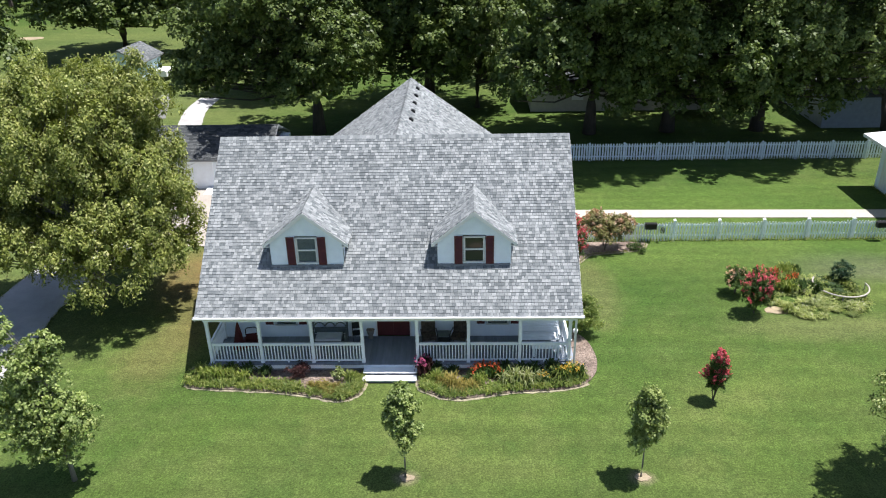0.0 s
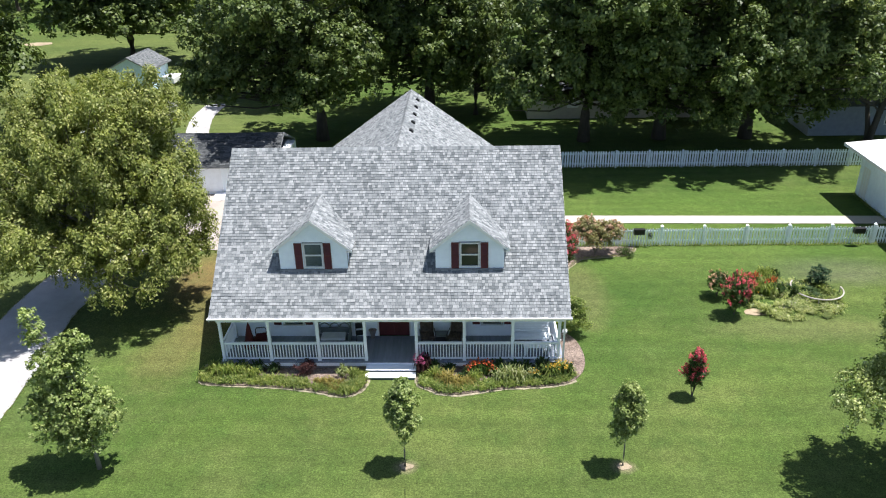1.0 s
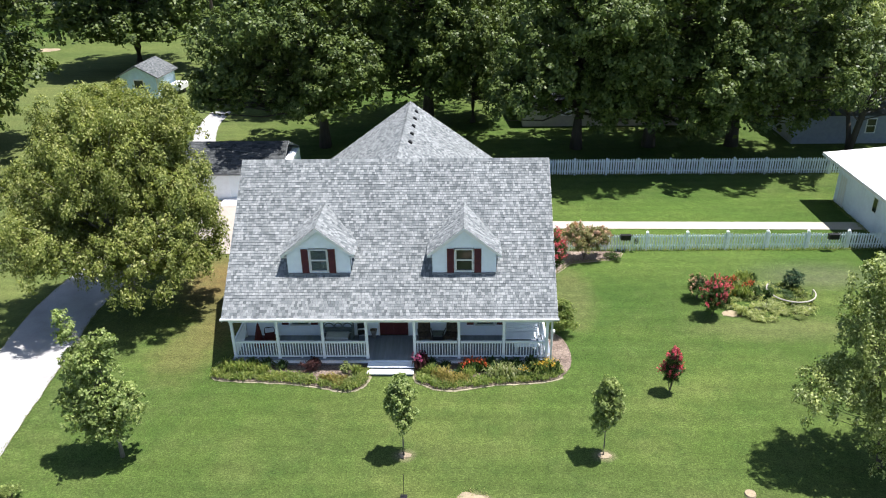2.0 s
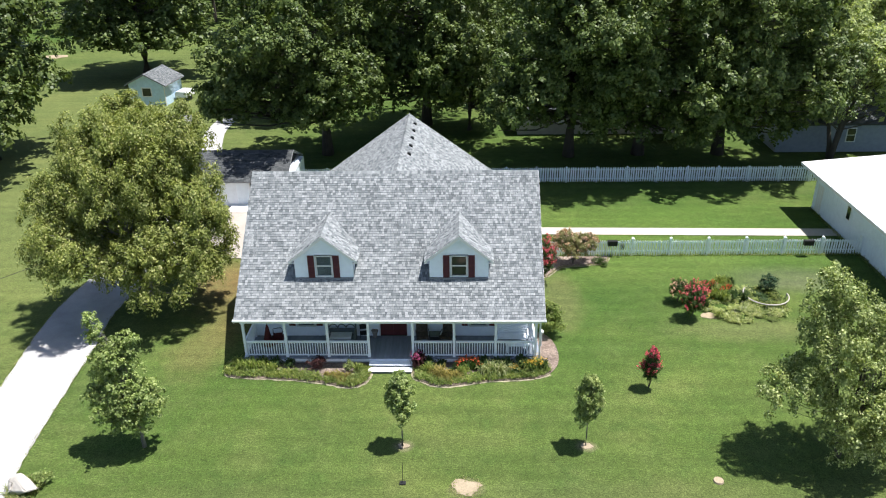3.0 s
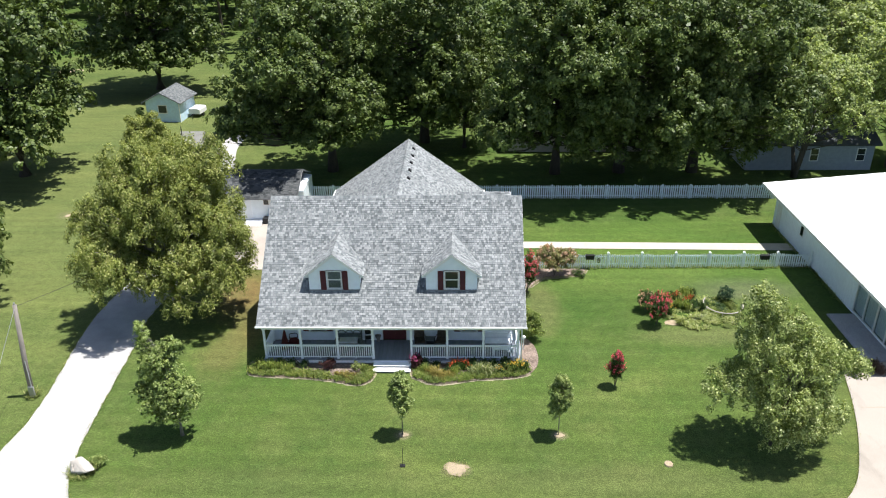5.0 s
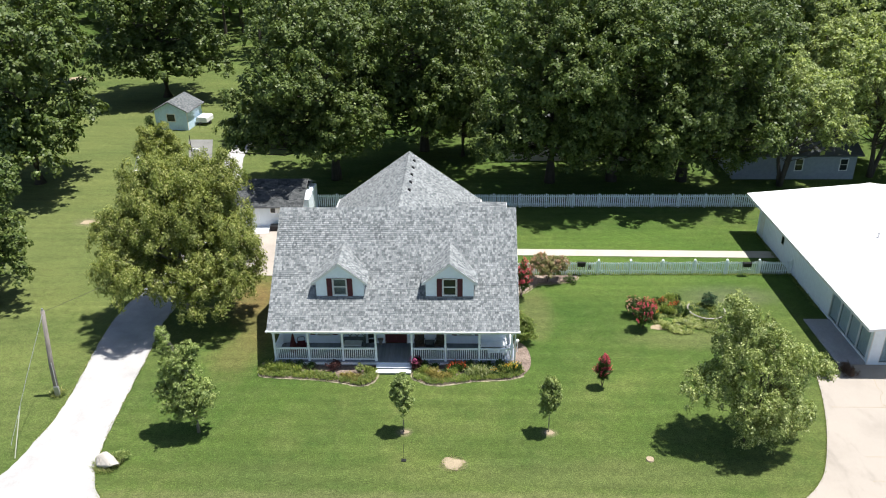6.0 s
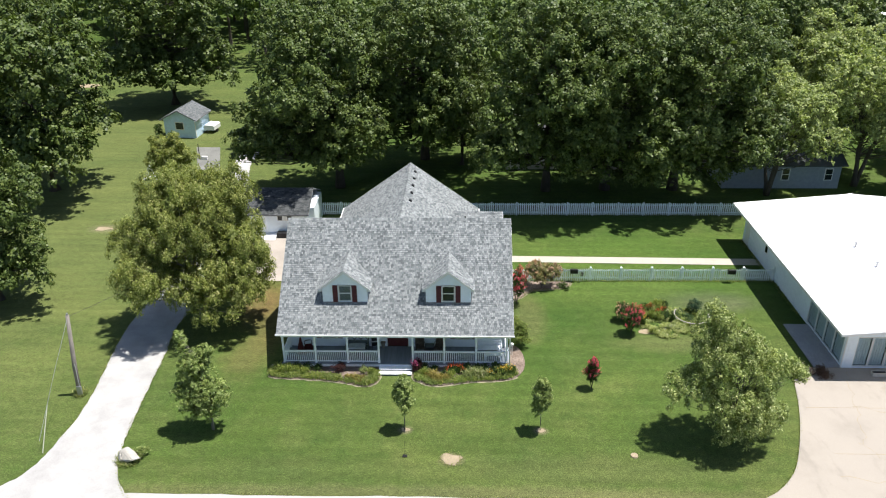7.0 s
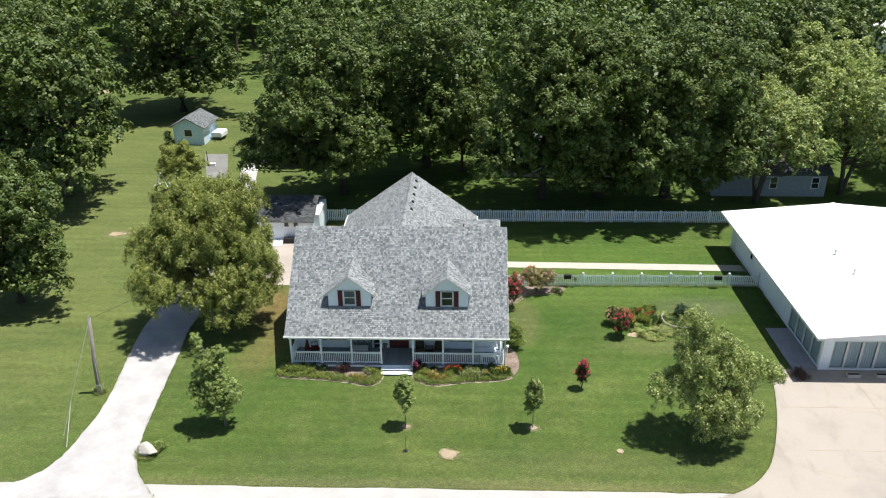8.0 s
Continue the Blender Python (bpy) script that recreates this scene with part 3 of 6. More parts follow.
# ---- the house ----
HX, RY, RZ, EZ = 7.75, 6.51, 8.20, 2.81
SLOPE = (RZ - EZ) / RY
house = thing("house", "white vinyl-sided house with grey shingle roof and full porch", "house")


def shingles(rng, width, length, origin, across, up, normal, keep=None, course=0.1435, tab=(0.09, 0.20), thick=0.015):
    """Tabs laid in courses on a slope; gives the boxes as rows of eight corners."""
    rows = []
    n = int(length / course) + 1
    for i in range(n):
        x = -rng.uniform(0, 0.2)
        while x < width:
            w = rng.uniform(*tab)
            a, b = max(0, x), min(width, x + w) - 0.012
            x += w
            if b - a < 0.02:
                continue
            lo = i * course - rng.uniform(0, 0.006)
            hi = min(length, i * course + course + 0.03)
            if keep and not keep((a + b) / 2, (lo + hi) / 2, i):
                continue
            t = thick * rng.uniform(0.7, 1.8)
            p = [origin + across * u + up * v + normal * h for u, v, h in
                 ((a, lo, 0), (b, lo, 0), (b, hi, 0), (a, hi, 0), (a, lo, t + 0.004), (b, lo, t + 0.004), (b, hi, 0.003), (a, hi, 0.003))]
            rows.append((i, p))
    return rows


TAB_FACES = [(4, 5, 6, 7), (0, 1, 5, 4), (1, 2, 6, 5), (3, 0, 4, 7)]


def shingle_mesh(rows):
    mb = MB()
    for _, p in rows:
        mb.add(p, TAB_FACES)
    me = bpy.data.meshes.new("shingles")
    me.from_pydata(mb.v, [], mb.f)
    me.update()
    return me


# walls: front, back, sides with gables, all 0.2 thick
def siding_wall(name, x0, x1, y0, z0, z1, parent, holes=(), front=True, material=SIDING, lap=0.11):
    """A wall facing -y of lapped boards, with openings (x0, x1, z0, z1) through it."""
    mb = MB()
    t = 0.16
    xs = sorted({x0, x1, *[h[0] for h in holes], *[h[1] for h in holes]})
    zs = sorted({z0, z1, *[h[2] for h in holes], *[h[3] for h in holes]})
    for a, b in zip(xs[:-1], xs[1:]):
        for c, d in zip(zs[:-1], zs[1:]):
            cx, cz = (a + b) / 2, (c + d) / 2
            if any(h[0] < cx < h[1] and h[2] < cz < h[3] for h in holes):
                continue
            k = max(1, round((d - c) / lap))
            prof = [(y0 + t, c)]
            for i in range(k):
                lo, hi = c + (d - c) * i / k, c + (d - c) * (i + 1) / k
                prof += [(y0 - 0.006, lo), (y0 + 0.010, hi)]
            prof.append((y0 + t, d))
            mb.prism(prof, a, b, "x")
    return part(name, mb, material, parent)


WY = 2.32
FLOOR = 0.41
win_holes = [(-5.22, -4.18, 0.95, 2.30), (3.98, 5.02, 0.95, 2.30)]
door_hole = (-0.80, 0.74, FLOOR, 2.58)
siding_wall("front_wall", -7.4, 7.4, WY, FLOOR, 2.66, house, win_holes + [door_hole])
mb = MB()
gable = [(WY + 0.17, 0.0), (12.6, 0.0), (12.6, EZ - 0.05), (RY, RZ - 0.42), (0.42, EZ - 0.05), (WY + 0.17, EZ - 0.05)]
mb.prism(gable, -7.4, -7.24, "x")
part("side_wall", mb, SIDING, house)
mb = MB()
mb.prism(gable, 7.24, 7.4, "x")
part("side_wall", mb, SIDING, house)
part("back_wall", MB().box(-7.24, 7.24, 12.44, 12.6, 0, EZ), SIDING, house)
part("foundation", MB().box(-7.38, 7.38, 0.27, WY - 0.01, 0, 0.30), FOUNDATION, house)

# porch floor, boards running front to back
deck = part("porch_floor", MB().box(-7.58, 7.58, 0.25, WY - 0.01, FLOOR - 0.10, FLOOR - 0.036), DECK, house, "grey painted porch boards")
BOARD = MB().box(0.0015, 0.1405, 0.16, WY - 0.004, FLOOR - 0.035, FLOOR).mesh("floor_board")
for k in range(107):
    b = part("floor_board", BOARD, DECK_PIECE, deck)
    b.matrix_basis = pose(-7.6 + k * 0.142, 0, -0.0012 * (k % 2))
part("rim_board", MB().box(-7.6, 7.6, 0.18, 0.24, 0.20, FLOOR - 0.037), WHITE, house)
part("porch_ceiling", MB().box(-7.4, 7.4, 0.12, WY, 2.662, 2.70), WHITE, house)
mb = MB().box(-7.55, 7.55, 0.22, 0.44, 2.44, 2.66)
part("porch_beam", mb, WHITE, house)

# main roof deck, fascia, gutter, rakes
mb = MB()
th = 0.14
mb.prism([(0.0, EZ), (RY, RZ), (2 * RY, EZ), (2 * RY, EZ - th), (RY, RZ - th * 1.3), (0.0, EZ - th)], -HX, HX, "x")
roof = part("roof", mb, UNDERLAY, house, "grey mottled asphalt shingle roof")
part("gutter", MB().prism([(-0.13, EZ + 0.005), (-0.145, EZ - 0.03), (-0.11, EZ - 0.105), (-0.004, EZ - 0.105), (-0.004, EZ + 0.0), (-0.03, EZ), (-0.03, EZ - 0.08), (-0.10, EZ - 0.08), (-0.115, EZ + 0.005)], -HX - 0.05, HX + 0.05, "x"), TRIM, house, "white eave gutter")
part("soffit", MB().box(-HX + 0.03, HX - 0.03, 0.002, 0.21, EZ - 0.17, EZ - 0.142), WHITE, house)
for s in (-1, 1):
    a, b = (HX + 0.002, HX + 0.012) if s > 0 else (-HX - 0.012, -HX - 0.002)
    mb = MB()
    mb.prism([(0.0, EZ - 0.06), (RY, RZ - 0.06), (2 * RY, EZ - 0.06), (2 * RY, EZ - 0.24), (RY, RZ - 0.27), (0.0, EZ - 0.24)], a, b, "x")
    part("rake_board", mb, TRIM, house)

# dormers
DORMERS = (-3.34, 3.48)
DY, DZ0, DHALF, DPEAK, DEAVE, DOH = 1.75, 4.20, 1.49, 6.62, 5.22, 0.14
DROOF = 1.73


def in_dormer(x, y):
    for cx in DORMERS:
        if abs(x - cx) < DHALF - 0.04 and DY + 0.05 < y:
            z = DPEAK - abs(x - cx) * (DPEAK - DEAVE) / DROOF
            if EZ + SLOPE * y < z - 0.02:
                return True
    return False


rng = np.random.default_rng(11)
S = math.hypot(RY, RZ - EZ)
upv = Vector((0, RY / S, (RZ - EZ) / S))
nrm = Vector((0, -upv.z, upv.y))
front_rows = shingles(rng, 2 * HX, S, Vector((-HX, -0.02, EZ - 0.015)), Vector((1, 0, 0)), upv, nrm, lambda u, v, i: not in_dormer(u - HX, v * RY / S))
part("shingle_field", shingle_mesh([r for r in front_rows if r[0] >= 4]), SHINGLE, roof)["kind"] = "stuff"
upb = Vector((0, -RY / S, (RZ - EZ) / S))
back_rows = shingles(rng, 2 * HX, S, Vector((-HX, 2 * RY, EZ)), Vector((1, 0, 0)), upb, Vector((0, upb.z, -upb.y)), course=0.28, tab=(0.3, 0.6))
part("shingle_field", shingle_mesh(back_rows), SHINGLE, roof)["kind"] = "stuff"
mb = MB()
x = -HX
while x < HX - 0.01:
    w = min(0.145, HX - x)
    mb.add([(x, RY - 0.15, RZ - 0.125 + 0.03), (x + w, RY - 0.15, RZ - 0.125 + 0.02), (x + w, RY, RZ + 0.025), (x, RY, RZ + 0.04), (x, RY + 0.15, RZ - 0.095), (x + w, RY + 0.15, RZ - 0.105)], [(0, 1, 2, 3), (3, 2, 5, 4)])
    x += w
part("ridge_cap", mb, SHINGLE, roof)["kind"] = "stuff"


def sash_window(parent, cx, y, z0, z1, w, name="window", blind=False):
    """A double-hung window facing -y in an opening: frame, two panes, rails."""
    win = part(name, MB().box(cx - w / 2 - 0.04, cx - w / 2, y - 0.03, y + 0.08, z0 - 0.04, z1 + 0.05)
               .box(cx + w / 2, cx + w / 2 + 0.04, y - 0.03, y + 0.08, z0 - 0.04, z1 + 0.05)
               .box(cx - w / 2, cx + w / 2, y - 0.03, y + 0.08, z1, z1 + 0.05)
               .box(cx - w / 2 - 0.02, cx + w / 2 + 0.02, y - 0.045, y + 0.08, z0 - 0.04, z0), SASH, parent)
    zm = (z0 + z1) / 2
    part("sash_rail", MB().box(cx - w / 2, cx + w / 2, y - 0.005, y + 0.04, zm - 0.03, zm + 0.03).box(cx - w / 2, cx - w / 2 + 0.035, y, y + 0.04, z0, zm - 0.03).box(cx + w / 2 - 0.035, cx + w / 2, y, y + 0.04, z0, zm - 0.03)
         .box(cx - w / 2, cx - w / 2 + 0.03, y + 0.01, y + 0.04, zm + 0.03, z1).box(cx + w / 2 - 0.03, cx + w / 2, y + 0.01, y + 0.04, zm + 0.03, z1), SASH, win)
    part("pane", MB().box(cx - w / 2 + 0.03, cx + w / 2 - 0.03, y + 0.03, y + 0.036, zm + 0.03, z1), GLASS_CLEAR if blind else GLASS, win)
    part("pane", MB().box(cx - w / 2 + 0.035, cx + w / 2 - 0.035, y + 0.022, y + 0.028, z0, zm - 0.03), GLASS_CLEAR if blind else GLASS, win)
    if blind:
        part("blind", MB().box(cx - w / 2 + 0.03, cx + w / 2 - 0.03, y + 0.04, y + 0.06, z0, z1), BLIND, win)
    return win


def shutter(parent, x0, x1, y, z0, z1):
    mb = MB().box(x0, x0 + 0.05, y - 0.045, y - 0.012, z0, z1).box(x1 - 0.05, x1, y - 0.045, y - 0.012, z0, z1)
    for a in (z0, (z0 + z1) / 2 - 0.035, z1 - 0.07):
        mb.box(x0 + 0.05, x1 - 0.05, y - 0.045, y - 0.012, a, a + 0.07)
    for a, b in ((z0 + 0.07, (z0 + z1) / 2 - 0.035), ((z0 + z1) / 2 + 0.035, z1 - 0.07)):
        n = max(2, int((b - a) / 0.055))
        for i in range(n):
            z = a + (b - a) * i / n
            mb.add([(x0 + 0.05, y - 0.04, z), (x1 - 0.05, y - 0.04, z), (x1 - 0.05, y - 0.016, z + (b - a) / n), (x0 + 0.05, y - 0.016, z + (b - a) / n)], [(0, 1, 2, 3)])
    return part("shutter", mb, MAROON, parent, "maroon louvred shutter")


def dormer(cx, blind):
    side = [(DY + 0.002, EZ + SLOPE * DY - 0.25), (DY + 0.002, DEAVE + 0.1), ((DEAVE + 0.1 - EZ) / SLOPE, DEAVE + 0.1)]
    d = part("dormer", MB().prism(side, cx - DHALF, cx - DHALF + 0.1, "x"), SIDING, house, "white gabled dormer with maroon shutters")
    part("dormer_cheek", MB().prism(side, cx + DHALF - 0.1, cx + DHALF, "x"), SIDING, d)
    w0, w1, z0, z1 = cx - 0.39, cx + 0.39, 4.36, 5.42
    xl, xr = cx - DHALF, cx + DHALF
    zb = EZ + SLOPE * DY - 0.03
    siding_wall("dormer_wall", xl, xr, DY - 0.012, zb, DEAVE + 0.1, d, [(w0 - 0.05, w1 + 0.05, z0 - 0.05, DEAVE + 0.1)])
    k = (DPEAK - DEAVE) / DROOF
    mb = MB()
    zt = DEAVE + 0.1
    n = 11
    for i in range(n):
        a, b = zt + (DPEAK - 0.1 - zt) * i / n, zt + (DPEAK - 0.1 - zt) * (i + 1) / n
        ha, hb = min(DHALF, (DPEAK - 0.06 - a) / k), min(DHALF, (DPEAK - 0.06 - b) / k)
        for s in ((-1, 1) if b <= z1 + 0.13 else (0,)):
            l0 = (-ha, -0.46) if s < 0 else (0.46, ha) if s > 0 else (-ha, ha)
            l1 = (-hb, -0.46) if s < 0 else (0.46, hb) if s > 0 else (-hb, hb)
            y = DY - 0.018
            mb.add([(cx + l0[0], y, a), (cx + l0[1], y, a), (cx + l1[1], y + 0.014, b), (cx + l1[0], y + 0.014, b), (cx + l0[0], y + 0.10, a), (cx + l0[1], y + 0.10, a), (cx + l1[1], y + 0.10, b), (cx + l1[0], y + 0.10, b)],
                   [(0, 1, 2, 3), (0, 4, 5, 1), (4, 7, 6, 5), (3, 2, 6, 7)])
    part("gable_siding", mb, SIDING, d)["kind"] = "stuff"
    sash_window(d, cx, DY, z0, z1, 0.78, blind=blind)
    part("back_of_room", MB().box(cx - 0.6, cx + 0.6, DY + 0.5, DY + 0.52, z0 - 0.1, z1 + 0.2), GREYWALL, d)
    for s in (-1, 1):
        a, b = sorted((cx + s * 0.47, cx + s * 0.80))
        shutter(d, a, b, DY - 0.012, z0 - 0.10, z1 + 0.08)
    part("flashing", MB().box(xl - 0.02, xr + 0.02, DY - 0.09, DY - 0.016, zb - 0.09, zb + 0.015), FOUNDATION, d)
    # roof of the dormer
    y0 = DY - DOH
    sl = math.hypot(DROOF, DPEAK - DEAVE)
    dr = None
    for s in (-1, 1):
        ye, yr = (DEAVE - EZ) / SLOPE + 0.05, (DPEAK - EZ) / SLOPE + 0.05
        e0, e1 = Vector((cx + s * DROOF, y0, DEAVE)), Vector((cx + s * DROOF, ye, DEAVE))
        r0, r1 = Vector((cx, y0, DPEAK)), Vector((cx, yr, DPEAK))
        dn = Vector((0, 0, -0.09))
        mb = MB().add([e0, e1, r1, r0, e0 + dn, e1 + dn, r1 + dn, r0 + dn], [(0, 1, 2, 3), (4, 7, 6, 5), (0, 4, 5, 1), (0, 3, 7, 4), (2, 1, 5, 6)])
        dr = part("dormer_roof", mb, UNDERLAY, d)
        up_ = Vector((-s * DROOF / sl, 0, (DPEAK - DEAVE) / sl))
        nn = Vector((s * (DPEAK - DEAVE) / sl, 0, DROOF / sl))
        width = yr - y0
        rows = shingles(rng, width, sl, Vector((cx + s * DROOF, y0 - 0.01, DEAVE)) + nn * 0.002, Vector((0, 1, 0)), up_, nn,
                        lambda u, v, i: EZ + SLOPE * (y0 + u) < DEAVE + v * (DPEAK - DEAVE) / sl + 0.10, tab=(0.09, 0.2))
        part("shingle_field", shingle_mesh(rows), SHINGLE, dr)["kind"] = "stuff"
        # rake board on the gable, eave fascia
        p0, p1 = e0 + Vector((0, -0.004, -0.005)), r0 + Vector((0, -0.004, -0.005))
        mb = MB().add([p0, p1, p1 + Vector((0, 0, -0.19)), p0 + Vector((0, 0, -0.15)), *[q + Vector((0, -0.028, 0)) for q in (p0, p1, p1 + Vector((0, 0, -0.19)), p0 + Vector((0, 0, -0.15)))]],
                      [(0, 1, 2, 3), (7, 6, 5, 4), (0, 4, 5, 1), (3, 2, 6, 7), (0, 3, 7, 4)])
        part("rake_board", mb, TRIM, d)
        a, b = sorted((cx + s * (DHALF - 0.02), cx + s * (DROOF - 0.01)))
        part("eave_return", MB().box(a, b, y0 + 0.01, DY + 0.9, DEAVE - 0.13, DEAVE - 0.092), TRIM, d)
    mb = MB()
    y, ye = y0 - 0.01, (DPEAK - EZ) / SLOPE
    while y < ye:
        w = 0.22
        mb.add([(cx - 0.13, y, DPEAK - 0.075), (cx - 0.13, y + w, DPEAK - 0.085), (cx, y + w, DPEAK + 0.025), (cx, y, DPEAK + 0.038), (cx + 0.13, y, DPEAK - 0.075), (cx + 0.13, y + w, DPEAK - 0.085)], [(0, 3, 2, 1), (3, 4, 5, 2)])
        y += w
    part("ridge_cap", mb, SHINGLE, dr)["kind"] = "stuff"


dormer(DORMERS[0], True)
dormer(DORMERS[1], False)

# front windows, shutters, door
for h in win_holes:
    cx = (h[0] + h[1]) / 2
    w = sash_window(house, cx, WY + 0.02, h[2] + 0.07, h[3] - 0.07, h[1] - h[0] - 0.14, blind=True)
    for s in (-1, 1):
        a, b = sorted((cx + s * 0.56, cx + s * 0.90))
        shutter(house, a, b, WY - 0.006, 1.05, 2.33)
door = part("door", MB().box(-0.80, -0.74, WY - 0.03, WY + 0.10, FLOOR, 2.58).box(0.68, 0.74, WY - 0.03, WY + 0.10, FLOOR, 2.58).box(-0.74, 0.68, WY - 0.03, WY + 0.10, 2.52, 2.58), TRIM, house, "maroon double front door in white frame")
for x0, x1 in ((-0.735, -0.033), (-0.027, 0.675)):
    mb = MB().box(x0, x1, WY + 0.03, WY + 0.07, FLOOR + 0.02, 2.515)
    for a, b in ((0.72, 1.30), (1.42, 2.40)):
        for c, d in ((x0 + 0.08, (x0 + x1) / 2 - 0.03), ((x0 + x1) / 2 + 0.03, x1 - 0.08)):
            mb.box(c, d, WY + 0.018, WY + 0.029, a, b)
    leaf_ = part("leaf", mb, MAROON, door)
    part("handle", MB().tube([((x1 - 0.06) if x0 < -0.1 else x0 + 0.06, WY - 0.02, 1.42), ((x1 - 0.06) if x0 < -0.1 else x0 + 0.06, WY - 0.02, 1.58)], 0.015, 6), STEEL, leaf_)

# posts, rails, balusters
POSTS = (-7.45, -5.33, -3.19, -1.12, 1.13, 3.22, 5.32, 7.33)
PY = 0.34


def post(x, y, s=0.062):
    mb = MB().box(x - s, x + s, y - s, y + s, FLOOR, 2.44)
    mb.box(x - s - 0.012, x + s + 0.012, y - s - 0.012, y + s + 0.012, FLOOR + 0.001, FLOOR + 0.14)
    mb.box(x - s - 0.012, x + s + 0.012, y - s - 0.012, y + s + 0.012, 2.33, 2.438)
    mb.box(x - s - 0.012, x + s + 0.012, y - s - 0.012, y + s + 0.012, 1.44, 1.48)
    return part("porch_post", mb, WHITE, house)


for x in POSTS:
    post(x, PY)
for x in (-7.45, 7.33):
    post(x, WY - 0.09)
BALUSTER = MB().box(-0.02, 0.02, -0.02, 0.02, 0.0, 0.74).mesh("baluster")


def railing(a, b):
    """A railing between two points of the porch floor."""
    a, b = Vector((*a, FLOOR)), Vector((*b, FLOOR))
    d = b - a
    m = Matrix.Translation(a) @ d.to_track_quat("X", "Z").to_matrix().to_4x4()
    n = d.length
    r = part("railing", MB().box(0, n, -0.045, 0.045, 0.87, 0.93, m).box(0, n, -0.028, 0.028, 0.82, 0.868, m).box(0, n, -0.03, 0.03, 0.07, 0.13, m).box(n / 2 - 0.03, n / 2 + 0.03, -0.03, 0.03, 0, 0.068, m), WHITE, house)
    k = int(n / 0.125)
    for i in range(k):
        q = part("baluster", BALUSTER, WHITE, r)
        q.matrix_basis = m @ Matrix.Translation(((i + 0.5) * n / k, 0, 0.105))


for i in range(7):
    if i != 3:
        railing((POSTS[i] + 0.08, PY), (POSTS[i + 1] - 0.08, PY))
for x in (-7.45, 7.33):
    railing((x, PY + 0.08), (x, WY - 0.17))

# steps
for name, y0, y1, z in (("step", -0.22, 0.17, 0.28), ("step", -0.60, -0.22, 0.145)):
    st = part(name, MB().box(-1.06, 1.06, y0 + 0.03, 0.165, 0.0 if z < 0.2 else 0.147, z - 0.045), DECK, house)
    part("tread", MB().box(-1.10, 1.10, y0 - 0.015, y1 - 0.003, z - 0.044, z), TRIM if z < 0.2 else WHITE, st)

# rear wing: ridge runs back from the main roof
WX0, WX1, WEND, WPEAK, WEAVE = -5.95, 5.75, 19.5, 7.70, 3.48
WC = -0.05
wing = part("rear_wing", MB().box(WX0 + 0.4, WX0 + 0.56, 12.0, WEND - 0.3, 0, WEAVE - 0.05).box(WX1 - 0.56, WX1 - 0.4, 12.0, WEND - 0.3, 0, WEAVE - 0.05)
            .prism([(WX0 + 0.4, 0), (WX1 - 0.4, 0), (WX1 - 0.4, WEAVE + 0.1), (WC, WPEAK - 0.2), (WX0 + 0.4, WEAVE + 0.1)], WEND - 0.46, WEND - 0.3, "y"), SIDING, house, "rear wing under a gabled shingle roof")
for s, xe in ((-1, WX0), (1, WX1)):
    half = abs(xe - WC)
    sl = math.hypot(half, WPEAK - WEAVE)
    up_ = Vector((-s * half / sl, 0, (WPEAK - WEAVE) / sl))
    nn = Vector((s * (WPEAK - WEAVE) / sl, 0, half / sl))
    y0 = 7.2
    e0, e1, r0, r1 = Vector((xe, y0, WEAVE)), Vector((xe, WEND, WEAVE)), Vector((WC, y0, WPEAK)), Vector((WC, WEND, WPEAK))
    dn = Vector((0, 0, -0.12))
    wr = part("roof", MB().add([e0, e1, r1, r0, e0 + dn, e1 + dn, r1 + dn, r0 + dn], [(0, 1, 2, 3), (4, 7, 6, 5), (0, 4, 5, 1), (1, 5, 6, 2), (0, 3, 7, 4)]), UNDERLAY, wing)
    rows = shingles(rng, WEND - y0, sl, Vector((xe, y0, WEAVE)) + nn * 0.002, Vector((0, 1, 0)), up_, nn,
                    lambda u, v, i: WEAVE + v * (WPEAK - WEAVE) / sl > RZ - SLOPE * (y0 + u - RY) - 0.1, tab=(0.11, 0.24))
    part("shingle_field", shingle_mesh(rows), SHINGLE, wr)["kind"] = "stuff"
    part("eave_board", MB().box(min(xe, xe + s * 0.11), max(xe, xe + s * 0.11), 12.5, WEND, WEAVE - 0.16, WEAVE - 0.01), TRIM, wing)
    p0, p1 = e1 + Vector((0, 0.004, -0.005)), r1 + Vector((0, 0.004, -0.005))
    q = Vector((0, 0.03, 0))
    w_ = Vector((0, 0, -0.2))
    part("rake_board", MB().add([p0, p1, p1 + w_, p0 + w_, p0 + q, p1 + q, p1 + w_ + q, p0 + w_ + q], [(0, 1, 2, 3), (7, 6, 5, 4), (0, 4, 5, 1), (3, 2, 6, 7), (0, 3, 7, 4)]), TRIM, wing)
mb = MB()
y = 7.3
while y < WEND - 0.02:
    w = min(0.24, WEND - y)
    mb.add([(WC - 0.15, y, WPEAK - 0.08), (WC - 0.15, y + w, WPEAK - 0.09), (WC, y + w, WPEAK + 0.025), (WC, y, WPEAK + 0.04), (WC + 0.15, y, WPEAK - 0.08), (WC + 0.15, y + w, WPEAK - 0.09)], [(0, 3, 2, 1), (3, 4, 5, 2)])
    y += w
part("ridge_cap", mb, SHINGLE, wing)["kind"] = "stuff"
k = (WPEAK - WEAVE) / (WX1 - WC)
